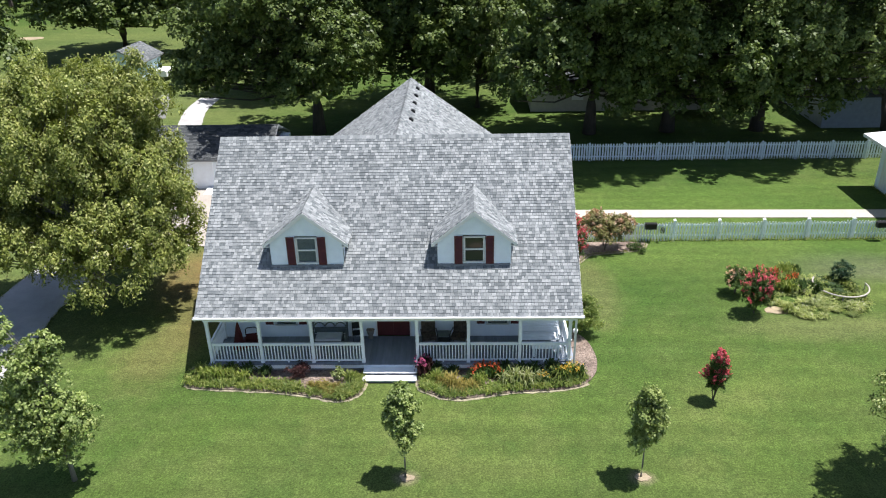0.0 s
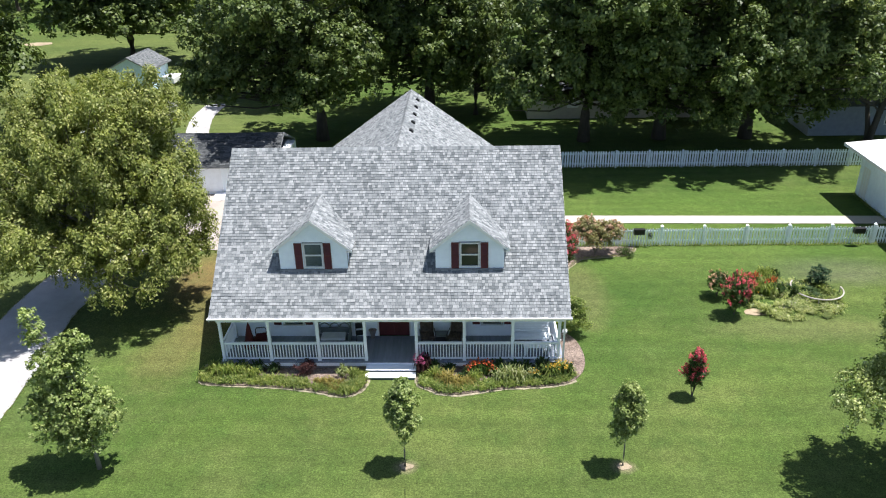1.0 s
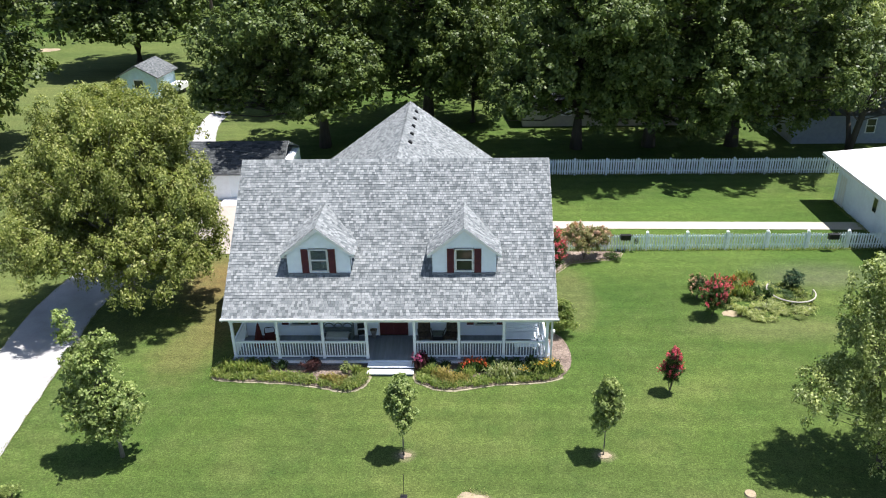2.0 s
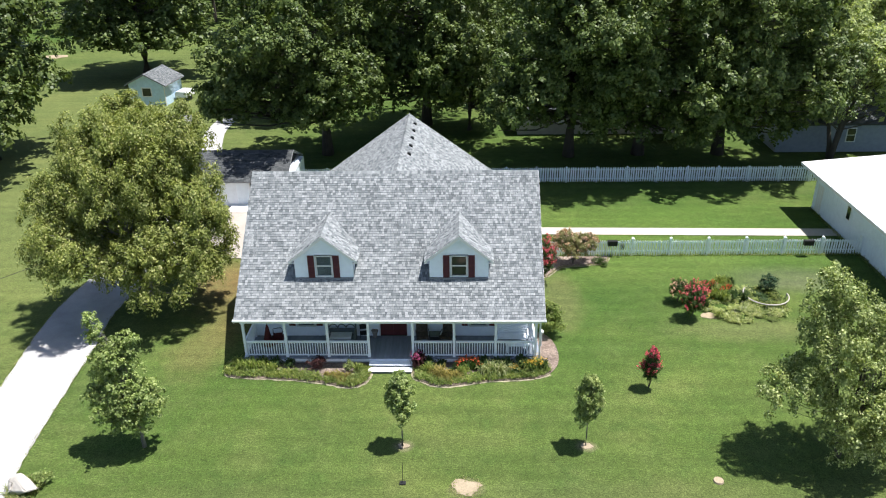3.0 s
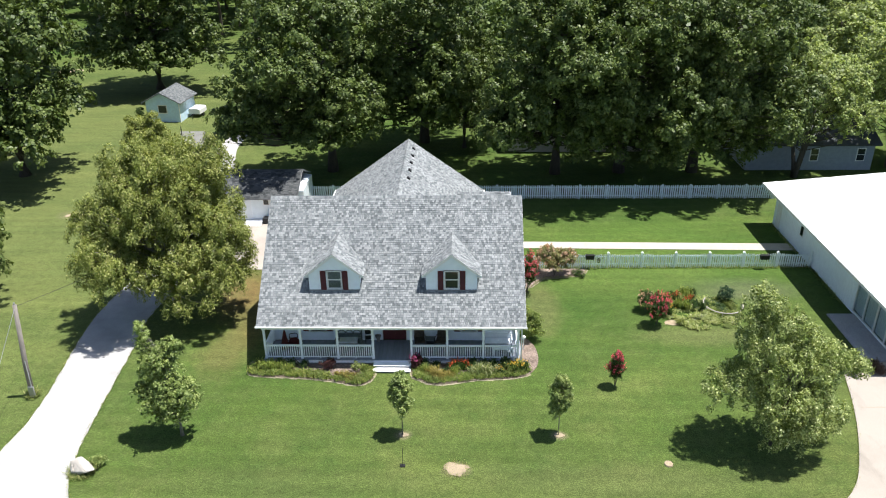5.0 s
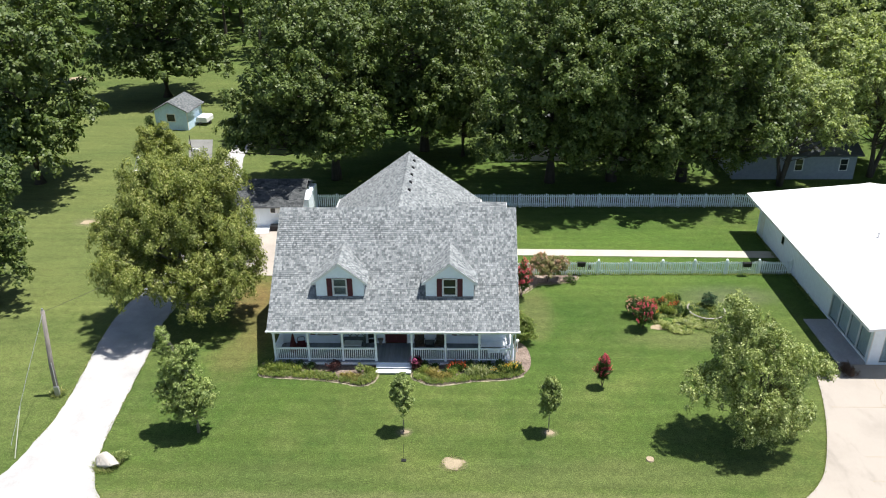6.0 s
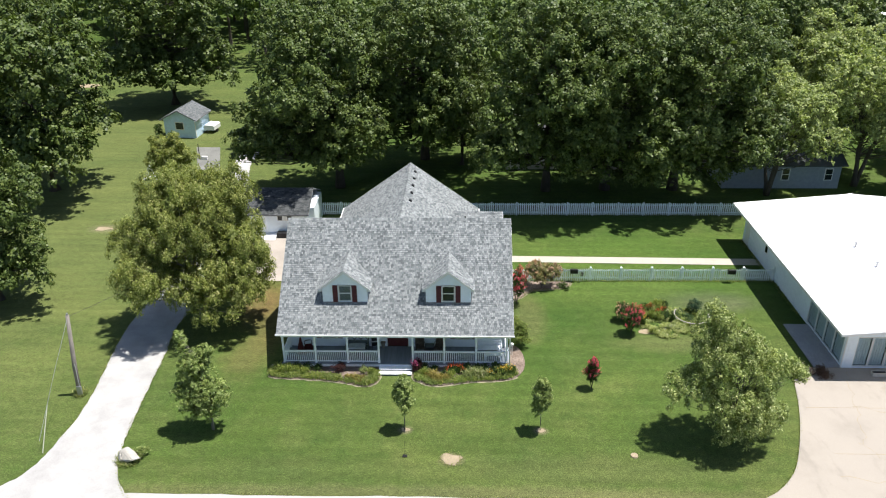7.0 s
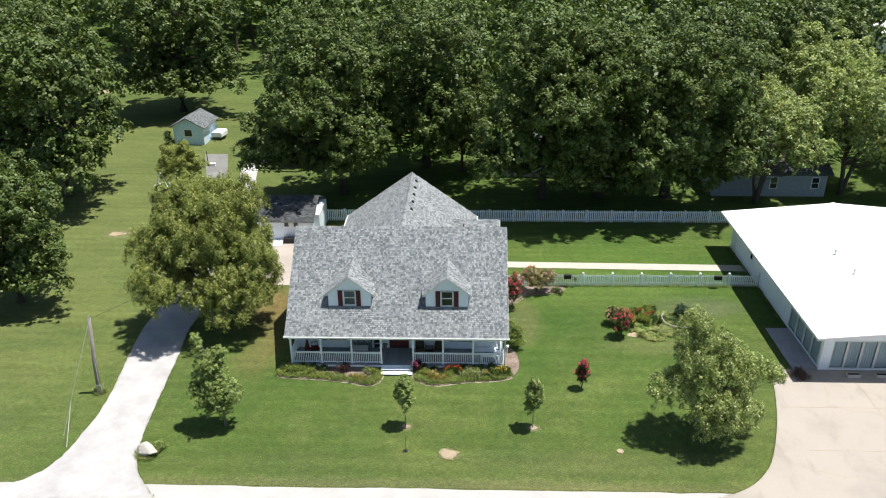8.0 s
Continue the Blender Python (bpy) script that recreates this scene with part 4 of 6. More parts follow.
for i in range(5):
    y = 11.7 + i * 1.58
    x = 0.40
    z = WPEAK - (x - WC) * k
    part("roof_vent", MB().prism([(x - 0.11, z + 0.08), (x + 0.10, z - 0.05), (x + 0.15, z + 0.02), (x + 0.02, z + 0.14), (x - 0.07, z + 0.14)], y - 0.13, y + 0.13, "y"), BLACK, wing, "dark roof vent")
part("vent_pipe", MB().tube([(4.6, 14.0, 3.8), (4.6, 14.0, 5.15)], 0.05, 8), BLACK, wing, "dark plumbing vent pipe")

# lower cross roof behind, on the garden side
CY, CZ, CEND = 15.0, 5.10, 7.62
cross = part("cross_wing", MB().prism([(12.3, 0), (17.9, 0), (17.9, 2.95), (CY, CZ - 0.2), (12.3, 2.95)], 7.06, 7.22, "x").box(4.5, 7.05, 17.74, 17.9, 0, 2.9), SIDING, house)
for s in (-1, 1):
    run, drop = 3.2, 2.25
    sl = math.hypot(run, drop)
    e = Vector((3.0, CY + s * run, CZ - drop))
    e1, r0, r1, dn = e + Vector((CEND - 3.0, 0, 0)), Vector((3.0, CY, CZ)), Vector((CEND, CY, CZ)), Vector((0, 0, -0.12))
    cr = part("roof", MB().add([e, e1, r1, r0, e + dn, e1 + dn, r1 + dn, r0 + dn], [(0, 1, 2, 3), (4, 7, 6, 5), (0, 4, 5, 1), (1, 5, 6, 2), (0, 3, 7, 4)]), UNDERLAY, cross)
    nn = Vector((0, s * drop / sl, run / sl))
    rows = shingles(rng, CEND - 3.0, sl, e + nn * 0.002, Vector((1, 0, 0)), Vector((0, -s * run / sl, drop / sl)), nn, tab=(0.11, 0.24))
    part("shingle_field", shingle_mesh(rows), SHINGLE, cr)["kind"] = "stuff"
    p0, p1, w_, q = e1 + Vector((0.004, 0, 0)), r1 + Vector((0.004, 0, 0)), Vector((0, 0, -0.2)), Vector((0.03, 0, 0))
    part("rake_board", MB().add([p0, p1, p1 + w_, p0 + w_, p0 + q, p1 + q, p1 + w_ + q, p0 + w_ + q], [(0, 1, 2, 3), (7, 6, 5, 4), (0, 4, 5, 1), (3, 2, 6, 7), (0, 3, 7, 4)]), TRIM, cross)


# ---- fences ----
def fence(name, label, x0, x1, y, height, bays, posts_top, material, scallop=0.0, skew=0.0, pitch=0.158, wide=0.05):
    f = thing(name, label, "fence", at=pose(0, 0, 0))
    step = (x1 - x0) / bays
    pk = MB().prism([(-wide, 0.05), (wide, 0.05), (wide, height - 0.06), (0.0, height), (-wide, height - 0.06)], -0.011, 0.011, "y").mesh("picket")
    ps = MB().box(-0.065, 0.065, -0.065, 0.065, 0, posts_top).box(-0.085, 0.085, -0.085, 0.085, posts_top, posts_top + 0.03).add(
        [(-0.07, -0.07, posts_top + 0.03), (0.07, -0.07, posts_top + 0.03), (0.07, 0.07, posts_top + 0.03), (-0.07, 0.07, posts_top + 0.03), (0, 0, posts_top + 0.13)],
        [(0, 1, 4), (1, 2, 4), (2, 3, 4), (3, 0, 4)]).mesh("fence_post")
    rr = np.random.default_rng(int(y * 10))
    many = MB()
    made = 0
    for i in range(bays + 1):
        yy = y + skew * i / bays
        p = part("fence_post", ps, material, f)
        p.matrix_basis = pose(x0 + i * step, yy, 0, rr.uniform(-0.6, 0.6), rr.uniform(-0.6, 0.6))
        if i == bays:
            break
        for z in (0.32, height - 0.22):
            part("fence_rail", MB().box(x0 + i * step + 0.065, x0 + (i + 1) * step - 0.065, yy + 0.014, yy + 0.05, z - 0.04, z + 0.04), material, f)
        k = int((step - 0.16) / pitch)
        for j in range(k):
            x = x0 + i * step + 0.08 + (step - 0.16) * (j + 0.5) / k
            dip = scallop * math.sin(math.pi * (j + 0.5) / k)
            m = pose(x, yy, -dip + rr.uniform(-0.012, 0.012), 0, rr.uniform(-1.0, 1.0), 0)
            if made < 300:
                q = part("picket", pk, material, f)
                q.matrix_basis = m
                made += 1
            else:
                many.add([m @ v.co for v in pk.vertices], [tuple(p.vertices) for p in pk.polygons])
    if many.v:
        part("picket_run", many, material, f)["kind"] = "stuff"
    return f


fence("picket_fence", "white scalloped picket fence beside the side lawn", 7.35, 29.35, 12.62, 1.15, 9, 1.22, FENCE, 0.07, 0.25)
fence("picket_fence", "weathered white picket fence under the oak row", -14.7, 33.9, 26.05, 1.30, 20, 1.28, FENCE_OLD, pitch=0.18, wide=0.058)


# ---- building with the white roof ----
BX0, BY0, BY1, BX1 = 29.5, 0.68, 20.6, 47.0
BEZ, BRZ, BRX = 3.50, 4.38, 38.2
barn = thing("long_building", "long white building with low white metal roof", "building")
mb = MB()
mb.box(BX0, BX0 + 0.16, BY0, 1.05, 0, 3.25).box(BX0, BX0 + 0.16, 6.45, BY1, 0, 3.25).box(BX0, BX0 + 0.16, 1.05, 6.45, 2.62, 3.25).box(BX0, BX0 + 0.16, 1.05, 6.45, 0, 0.14)
side = part("side_wall", mb, SIDING, barn, "ribbed white side wall")
RIB = MB().box(BX0 - 0.022, BX0 - 0.001, 0, 0.035, 0, 3.2).mesh("wall_rib")
for k in range(46):
    part("wall_rib", RIB, SIDING, side).matrix_basis = pose(0, 6.6 + k * 0.3, 0)
mb = MB()
mb.box(BX0 + 0.17, 30.15, BY0, BY0 + 0.16, 0, 3.3).box(30.15, 46.5, BY0, BY0 + 0.16, 2.45, 3.3).box(30.15, 46.5, BY0, BY0 + 0.16, 0, 0.14)
mb.prism([(BX0, 3.3), (BX1, 3.3), (BRX, BRZ - 0.12)], BY0 + 0.02, BY0 + 0.14, "y")
part("front_wall", mb, SIDING, barn)
part("back_wall", MB().prism([(BX0 + 0.17, 0), (BX1, 0), (BX1, 3.3), (BRX, BRZ - 0.12), (BX0 + 0.17, 3.3)], BY1 - 0.16, BY1, "y"), SIDING, barn)
part("far_wall", MB().box(BX1 - 0.16, BX1, BY0 + 0.17, BY1 - 0.17, 0, 3.25), SIDING, barn)


def glazing(parent, m, w, z0, z1, panes=1):
    """A fixed glazed bay: frame, glass, and a pale curtain behind; along x, facing -y before m."""
    g = part("window", MB().box(0, 0.05, -0.03, 0.07, z0, z1, m).box(w - 0.05, w, -0.03, 0.07, z0, z1, m).box(0.05, w - 0.05, -0.03, 0.07, z1 - 0.06, z1, m).box(0.05, w - 0.05, -0.03, 0.07, z0, z0 + 0.07, m), TRIM, parent)
    part("pane", MB().box(0.05, w - 0.05, 0.015, 0.022, z0 + 0.07, z1 - 0.06, m), GLASS_CLEAR, g)
    cv = MB()
    n = int(w / 0.09)
    for i in range(n):
        a, b = 0.05 + (w - 0.1) * i / n, 0.05 + (w - 0.1) * (i + 1) / n
        o = 0.03 if i % 2 else 0.0
        p = [m @ Vector(q) for q in ((a, 0.10 + o, z0 + 0.07), (b, 0.13 - o, z0 + 0.07), (b, 0.13 - o, z1 - 0.06), (a, 0.10 + o, z1 - 0.06))]
        cv.add(p, [(0, 1, 2, 3)])
    part("curtain", cv, CURTAIN, g)
    return g


x = 30.15
while x < 46.0:
    glazing(barn, Matrix.Translation((x, BY0 + 0.03, 0)), 1.00, 0.14, 2.42)
    x += 1.03
y = 1.05
while y < 6.0:
    glazing(barn, Matrix.Translation((BX0 + 0.03, y + 1.33, 0)) @ pose(0, 0, 0, 0, 0, -90), 1.33, 0.14, 2.62)
    y += 1.35
w = part("window", MB().box(BX0 - 0.03, BX0 - 0.002, 15.0, 15.55, 1.35, 2.35), TRIM, barn)
part("pane", MB().box(BX0 - 0.036, BX0 - 0.031, 15.06, 15.49, 1.41, 2.29), GLASS, w)
part("door", MB().box(BX0 - 0.02, BX0 - 0.002, 19.2, 20.1, 0.05, 2.1), TRIM, barn)
OX, OY0, OY1 = 28.25, -0.75, 20.85
mb = MB()
mb.prism([(OX, BEZ), (BRX, BRZ), (2 * BRX - OX, BEZ), (2 * BRX - OX, BEZ - 0.16), (BRX, BRZ - 0.18), (OX, BEZ - 0.16)], OY0, OY1, "y")
yy = OY0 + 0.3
roofm = part("roof", mb, METALROOF, barn, "bright white low-pitched metal roof")
mb = MB()
while yy < OY1:
    for a, b, za, zb in ((OX + 0.02, BRX, BEZ, BRZ), (BRX, 2 * BRX - OX - 0.02, BRZ, BEZ)):
        mb.add([(a, yy - 0.02, za + 0.001), (b, yy - 0.02, zb + 0.001), (b, yy + 0.02, zb + 0.001), (a, yy + 0.02, za + 0.001), (a, yy, za + 0.03), (b, yy, zb + 0.03)], [(0, 1, 5, 4), (2, 3, 4, 5)])
    yy += 0.62
part("roof_rib", mb, METALROOF, roofm)
part("ridge_cap", MB().prism([(BRX - 0.25, BRZ - 0.0), (BRX, BRZ + 0.045), (BRX + 0.25, BRZ - 0.0)], OY0 - 0.02, OY1 + 0.02, "y"), METALROOF, roofm)
part("fascia", MB().box(OX - 0.03, OX - 0.002, OY0, OY1, BEZ - 0.19, BEZ + 0.004), TRIM, barn)
for y in (7.6, 10.9):
    v = part("roof_vent", MB().tube([(34.2, y, 3.9), (34.2, y, 4.35)], 0.07, 8).tube([(34.2, y, 4.35), (34.2, y, 4.45)], [0.13, 0.03], 8), STEEL, barn)
part("downspout", MB().tube([(BX0 - 0.08, BY0 - 0.06, 0.12), (BX0 - 0.08, BY0 - 0.06, 3.1), (OX + 0.3, OY0 + 0.4, BEZ - 0.2)], 0.05, 6), TRIM, barn)


# ---- outbuilding at the end of the apron ----
out = thing("outbuilding", "low white outbuilding with dark shingle roof", "outbuilding", at=pose(-0.5, 0, 0))
part("wall", MB().box(-17.5, -9.35, 21.3, 21.46, 0, 2.15).box(-17.5, -17.34, 21.46, 27.0, 0, 2.15).box(-9.51, -9.35, 21.46, 27.0, 0, 2.15).box(-17.5, -9.35, 27.0, 27.16, 0, 2.15), SIDING, out)
orf = part("roof", MB().prism([(21.0, 2.12), (24.2, 3.55), (27.4, 2.12), (27.4, 2.02), (24.2, 3.42), (21.0, 2.02)], -17.8, -9.05, "x"), FOUNDATION, out, "dark shingle roof dappled with shade")
sl = math.hypot(3.2, 1.43)
rows = shingles(rng, 8.75, sl, Vector((-17.8, 21.0, 2.125)), Vector((1, 0, 0)), Vector((0, 3.2 / sl, 1.43 / sl)), Vector((0, -1.43 / sl, 3.2 / sl)), tab=(0.2, 0.4))
part("shingle_field", shingle_mesh(rows), DARKROOF, orf)["kind"] = "stuff"
w = part("window", MB().box(-12.0, -10.7, 21.26, 21.298, 1.45, 1.95), TRIM, out)
for a in (-11.95, -11.07):
    part("pane", MB().box(a, a + 0.4, 21.25, 21.258, 1.5, 1.9), GLASS, w)
part("garage_door", MB().box(-16.2, -13.0, 21.26, 21.298, 0.03, 1.95), WHITE, out)
part("side_bay", MB().box(-9.33, -8.75, 22.2, 26.2, 0, 2.35), SIDING, out)

# ---- small blue shed ----
hut = thing("garden_shed", "small pale blue garden shed with grey gable roof", "shed", at=pose(-31.2, 52.7, 0, 0, 0, -5) @ Matrix.Diagonal((0.96, 0.74, 1.06, 1)))
part("wall", MB().box(-2.1, 2.1, -3.0, -2.86, 0, 2.3).box(-2.1, -1.96, -2.86, 3.0, 0, 2.3).box(1.96, 2.1, -2.86, 3.0, 0, 2.3).prism([(-2.1, 2.3), (2.1, 2.3), (0, 3.2)], -3.0, -2.86, "y").box(-2.1, 2.1, 3.0, 3.14, 0, 2.3), BLUEWALL, hut)
hrf = part("roof", MB().prism([(-2.5, 2.2), (0, 3.38), (2.5, 2.2), (2.5, 2.1), (0, 3.26), (-2.5, 2.1)], -3.4, 3.4, "y"), FOUNDATION, hut)
for s in (-1, 1):
    sl = math.hypot(2.5, 1.18)
    nn = Vector((s * 1.18 / sl, 0, 2.5 / sl))
    rows = shingles(rng, 6.8, sl, Vector((s * 2.5, -3.4, 2.202)), Vector((0, 1, 0)), Vector((-s * 2.5 / sl, 0, 1.18 / sl)), nn, course=0.16, tab=(0.2, 0.4))
    part("shingle_field", shingle_mesh(rows), SLATE, hrf)["kind"] = "stuff"
w = part("window", MB().box(-0.6, 0.6, -3.03, -3.002, 0.95, 1.95), TRIM, hut)
part("pane", MB().box(-0.5, 0.5, -3.04, -3.032, 1.05, 1.85), GLASS, w)
part("corner_board", MB().box(2.101, 2.13, -3.02, -2.8, 0, 2.3), TRIM, hut)

# ---- houses glimpsed behind the trees ----
gh = thing("neighbour_house", "blue-grey neighbouring house under the trees", "house", at=pose(0, -1.7, 0))
part("wall", MB().box(31.4, 43.4, 35.0, 35.2, 0, 2.75).box(31.4, 31.6, 35.2, 43, 0, 2.75).box(43.2, 43.4, 35.2, 43, 0, 2.75), GREYWALL, gh)
part("roof", MB().prism([(34.5, 2.7), (39.2, 4.6), (43.8, 2.7), (43.8, 2.55), (39.2, 4.4), (34.5, 2.55)], 31.0, 43.8, "x"), DARKROOF, gh)
for x in (42.2, 37.8):
    w = part("window", MB().box(x - 0.42, x + 0.42, 34.96, 34.998, 0.9, 2.2), TRIM, gh)
    part("pane", MB().box(x - 0.34, x + 0.34, 34.95, 34.958, 1.58, 2.12), GLASS, w)
    part("pane", MB().box(x - 0.34, x + 0.34, 34.95, 34.958, 0.98, 1.52), GLASS, w)
bh = thing("neighbour_house", "beige neighbouring house glimpsed below the crowns", "house")
part("wall", MB().box(8.9, 24.0, 39.0, 39.2, 0, 2.6).box(8.9, 9.1, 39.2, 46, 0, 2.6).box(23.8, 24.0, 39.2, 46, 0, 2.6), BEIGEWALL, bh)
part("roof", MB().prism([(38.5, 2.6), (42.5, 4.2), (46.5, 2.6), (46.5, 2.45), (42.5, 4.0), (38.5, 2.45)], 8.5, 24.4, "x"), DARKROOF, bh)
part("window", MB().box(12.4, 13.4, 38.96, 38.998, 1.0, 2.0), TRIM, bh)
lh = thing("neighbour_house", "white house half hidden behind the side trees", "house")
part("wall", MB().box(-60, -47.2, 33.5, 42, 0, 3.0), TRIM, lh)
part("roof", MB().prism([(33.0, 2.9), (37.7, 5.2), (42.4, 2.9)], -60.5, -46.7, "x"), DARKROOF, lh)
wh = thing("neighbour_house", "white house far off beyond the woods", "house")
part("wall", MB().box(84.5, 99, 108, 117, 0, 4.0), TRIM, wh)
part("roof", MB().prism([(107.4, 4.0), (112.5, 5.6), (117.6, 4.0)], 84, 99.5, "x"), METALROOF, wh)
part("window", MB().box(88.4, 89.8, 107.94, 107.998, 1.2, 3.2), GLASS, wh)


# ---- trees of the garden ----
def put(t, x, y, rz=0.0, s=1.0, sz=None):
    t.matrix_basis = pose(x, y, 0, 0, 0, rz) @ Matrix.Diagonal((s, s, sz or s, 1))
    return t


def again(t, x, y, rz, s, sz=None):
    return copy_thing_scaled(t, pose(x, y, 0, 0, 0, rz), (s, s, sz or s))


def copy_thing_scaled(t, m, scale):
    keep = t.scale.copy()
    t.scale = scale
    c = copy_thing(t, m)
    t.scale = keep
    return c


put(tree("birch_tree", "large weeping birch with airy yellow-green crown over the driveway", 21, 11.8, 0.22,
         ((0.5, 0.4, 8.8, 3.9, 3.8, 3.2, 38, 0.9), (-2.7, -0.6, 5.6, 2.8, 3.2, 3.2, 30, 0.85), (3.2, -0.2, 6.2, 2.7, 3.0, 3.6, 30, 0.85), (1.9, -2.8, 3.8, 3.0, 2.3, 2.9, 28, 0.8), (-2.1, -3.3, 4.6, 2.5, 2.2, 2.2, 22, 0.75), (0.4, -2.4, 7.2, 2.6, 1.6, 2.4, 14, 0.8), (0.0, 2.2, 5.0, 4.4, 2.8, 3.2, 16, 1.0), (-2.0, 0.2, 7.9, 2.0, 2.2, 2.0, 14, 0.7), (3.0, 0.6, 9.7, 2.3, 2.2, 1.9, 15, 0.7), (-1.4, 0.4, 9.9, 2.0, 2.0, 1.7, 12, 0.65), (4.1, -0.6, 3.8, 1.9, 2.2, 2.5, 18, 0.7)),
         L_BIRCH, 0.14, 0.33, 0.50, BARK_PALE, aspect=0.5, droop=0.6, jitter=0.40, inner=3200, stems=3, lift=0.5, spray=0.34), -14.9, 6.5)
put(tree("young_tree", "young leafy tree with an upright uneven crown", 22, 6.2, 0.075,
         ((-1.0, 0.0, 5.8, 0.40, 0.40, 1.15, 10, 0.24), (0.25, 0.1, 5.1, 0.40, 0.40, 0.95, 10, 0.25), (-0.45, 0.0, 4.2, 1.05, 1.0, 1.25, 24, 0.38), (-0.65, -0.1, 2.8, 1.55, 1.3, 1.2, 32, 0.42), (0.35, 0.0, 2.2, 1.05, 1.0, 1.2, 20, 0.40), (-0.5, -0.2, 1.7, 1.2, 1.0, 0.8, 16, 0.38), (-0.2, 0.0, 1.2, 0.9, 0.8, 0.5, 10, 0.3)),
         L_YOUNG, 0.115, 0.15, 0.46, BARK_PALE, aspect=0.6, jitter=0.5, inner=420, lift=1.1, spray=0.2), -10.4, -6.15)
put(tree("broad_tree", "broad silvery-green tree with open uneven drooping branches", 23, 7.6, 0.085,
         ((-1.35, 0.6, 7.35, 1.0, 1.0, 1.6, 14, 0.42), (-0.5, 0.3, 5.6, 2.2, 2.0, 1.8, 30, 0.52), (1.5, 0.4, 4.7, 1.7, 1.6, 1.4, 20, 0.46), (3.5, 0.6, 4.3, 0.75, 0.7, 0.5, 7, 0.28), (-2.2, 0.0, 3.6, 1.6, 1.7, 1.5, 22, 0.46), (0.1, -1.1, 2.9, 2.1, 1.5, 1.7, 26, 0.48), (1.4, -0.7, 2.3, 1.4, 1.4, 1.5, 18, 0.44), (0.2, -1.2, 1.6, 1.6, 1.2, 1.1, 14, 0.42), (0.3, 1.4, 3.4, 2.2, 1.2, 1.6, 12, 0.5)),
         L_SILVER, 0.115, 0.25, 0.46, BARK, aspect=0.6, droop=0.45, jitter=0.5, inner=320, stems=4, lift=0.6, fork=0.1, spray=0.26), 19.6, -6.6)
sap = put(tree("sapling", "slim young tree with oval crown in a ring of dry soil", 24, 3.6, 0.035,
               ((0.04, 0.0, 1.75, 0.52, 0.50, 0.72, 15, 0.21), (-0.04, 0.0, 2.55, 0.62, 0.58, 0.80, 20, 0.22), (0.02, 0.0, 3.3, 0.36, 0.36, 0.55, 11, 0.16)),
               L_YOUNG, 0.095, 0.15, 0.62, BARK_PALE, group="saplings on the front lawn", aspect=0.7, jitter=0.5, inner=120, lift=0.7, spray=0.15), 1.02, -6.0)
again(sap, 9.03, -5.96, 130, 0.97)
for x, y, r in ((1.06, -6.05, 0.36), (9.06, -6.0, 0.38)):
    o = [(x + 0.7 * r * (1 + 0.2 * math.sin(3 * a + x)) * math.cos(a), y + 0.5 * r * math.sin(a)) for a in [k * math.pi / 10 for k in range(20)]]
    sheet("ground_ring", wavy(o, int(x), 0.1, 0.03), 0.03, SOIL, "ring of dry tan soil under a sapling", "soil")
o = [(3.82 + 0.58 * (1 + 0.15 * math.sin(3 * a)) * math.cos(a), -8.55 + 0.46 * (1 + 0.2 * math.cos(2 * a + 1)) * math.sin(a)) for a in [k * math.pi / 12 for k in range(24)]]
sheet("ground_patch", wavy(o, 7, 0.10, 0.09), 0.025, SOIL, "bare patch of tan soil in the lawn", "soil")
o = [(-29.3 + 0.8 * math.cos(a), 22.6 + 0.4 * (1 + 0.3 * math.cos(3 * a)) * math.sin(a)) for a in [k * math.pi / 10 for k in range(20)]]
sheet("ground_patch", wavy(o, 8, 0.3, 0.15), 0.025, SOIL, "bare patch of tan soil in the side lawn", "soil")
o = [(-55.4 + 1.9 * math.cos(a), 77.5 + 1.3 * math.sin(a)) for a in [k * math.pi / 10 for k in range(20)]]
sheet("ground_patch", wavy(o, 9, 0.3, 0.15), 0.025, SOIL, "round burnt patch in the far lawn", "soil")
sheet("pavement_5", [(-28.2, 46.6), (-25.3, 46.6), (-22.9, 38.2), (-25.4, 38.2)], 0.03, GREYGRAVEL, "grey gravel pad near the shed", "pavement")
mb = MB()
mb.tube([(14.15, -8.1, 0.0), (14.15, -8.1, 0.07)], [0.22, 0.2], 16)
tagged(part("utility_cover", mb, SOIL), "pale round utility cover in the lawn", "cover")

# ---- oaks behind the fence, and the woods ----
G = "oak row behind the fence"
LAB = "tall dark green oak behind the picket fence"
oak_a = put(tree("oak_tree", LAB, 31, 17.5, 0.42,
                 ((-0.8, -2.2, 13.8, 6.2, 6.8, 5.4, 46, 1.4), (-5.0, -4.0, 8.0, 3.9, 4.2, 4.6, 26, 1.2), (1.8, -5.2, 7.4, 4.2, 3.8, 4.4, 26, 1.2), (-1.6, -9.0, 11.4, 3.4, 2.8, 2.6, 14, 1.1), (-6.4, -4.4, 5.8, 3.0, 3.2, 2.6, 14, 1.0), (-8.0, -4.0, 5.3, 2.4, 2.4, 2.1, 10, 0.85), (-0.6, -4.4, 5.0, 4.2, 3.2, 2.6, 16, 1.0), (2.4, -2.4, 5.4, 3.6, 3.2, 3.2, 12, 1.1), (0.0, 3.0, 8.0, 5.5, 4.0, 4.5, 8, 1.5)),
                 L_OAK, 0.225, 0.46, 0.56, group=G, inner=2600, aspect=0.8), -8.6, 33.5)
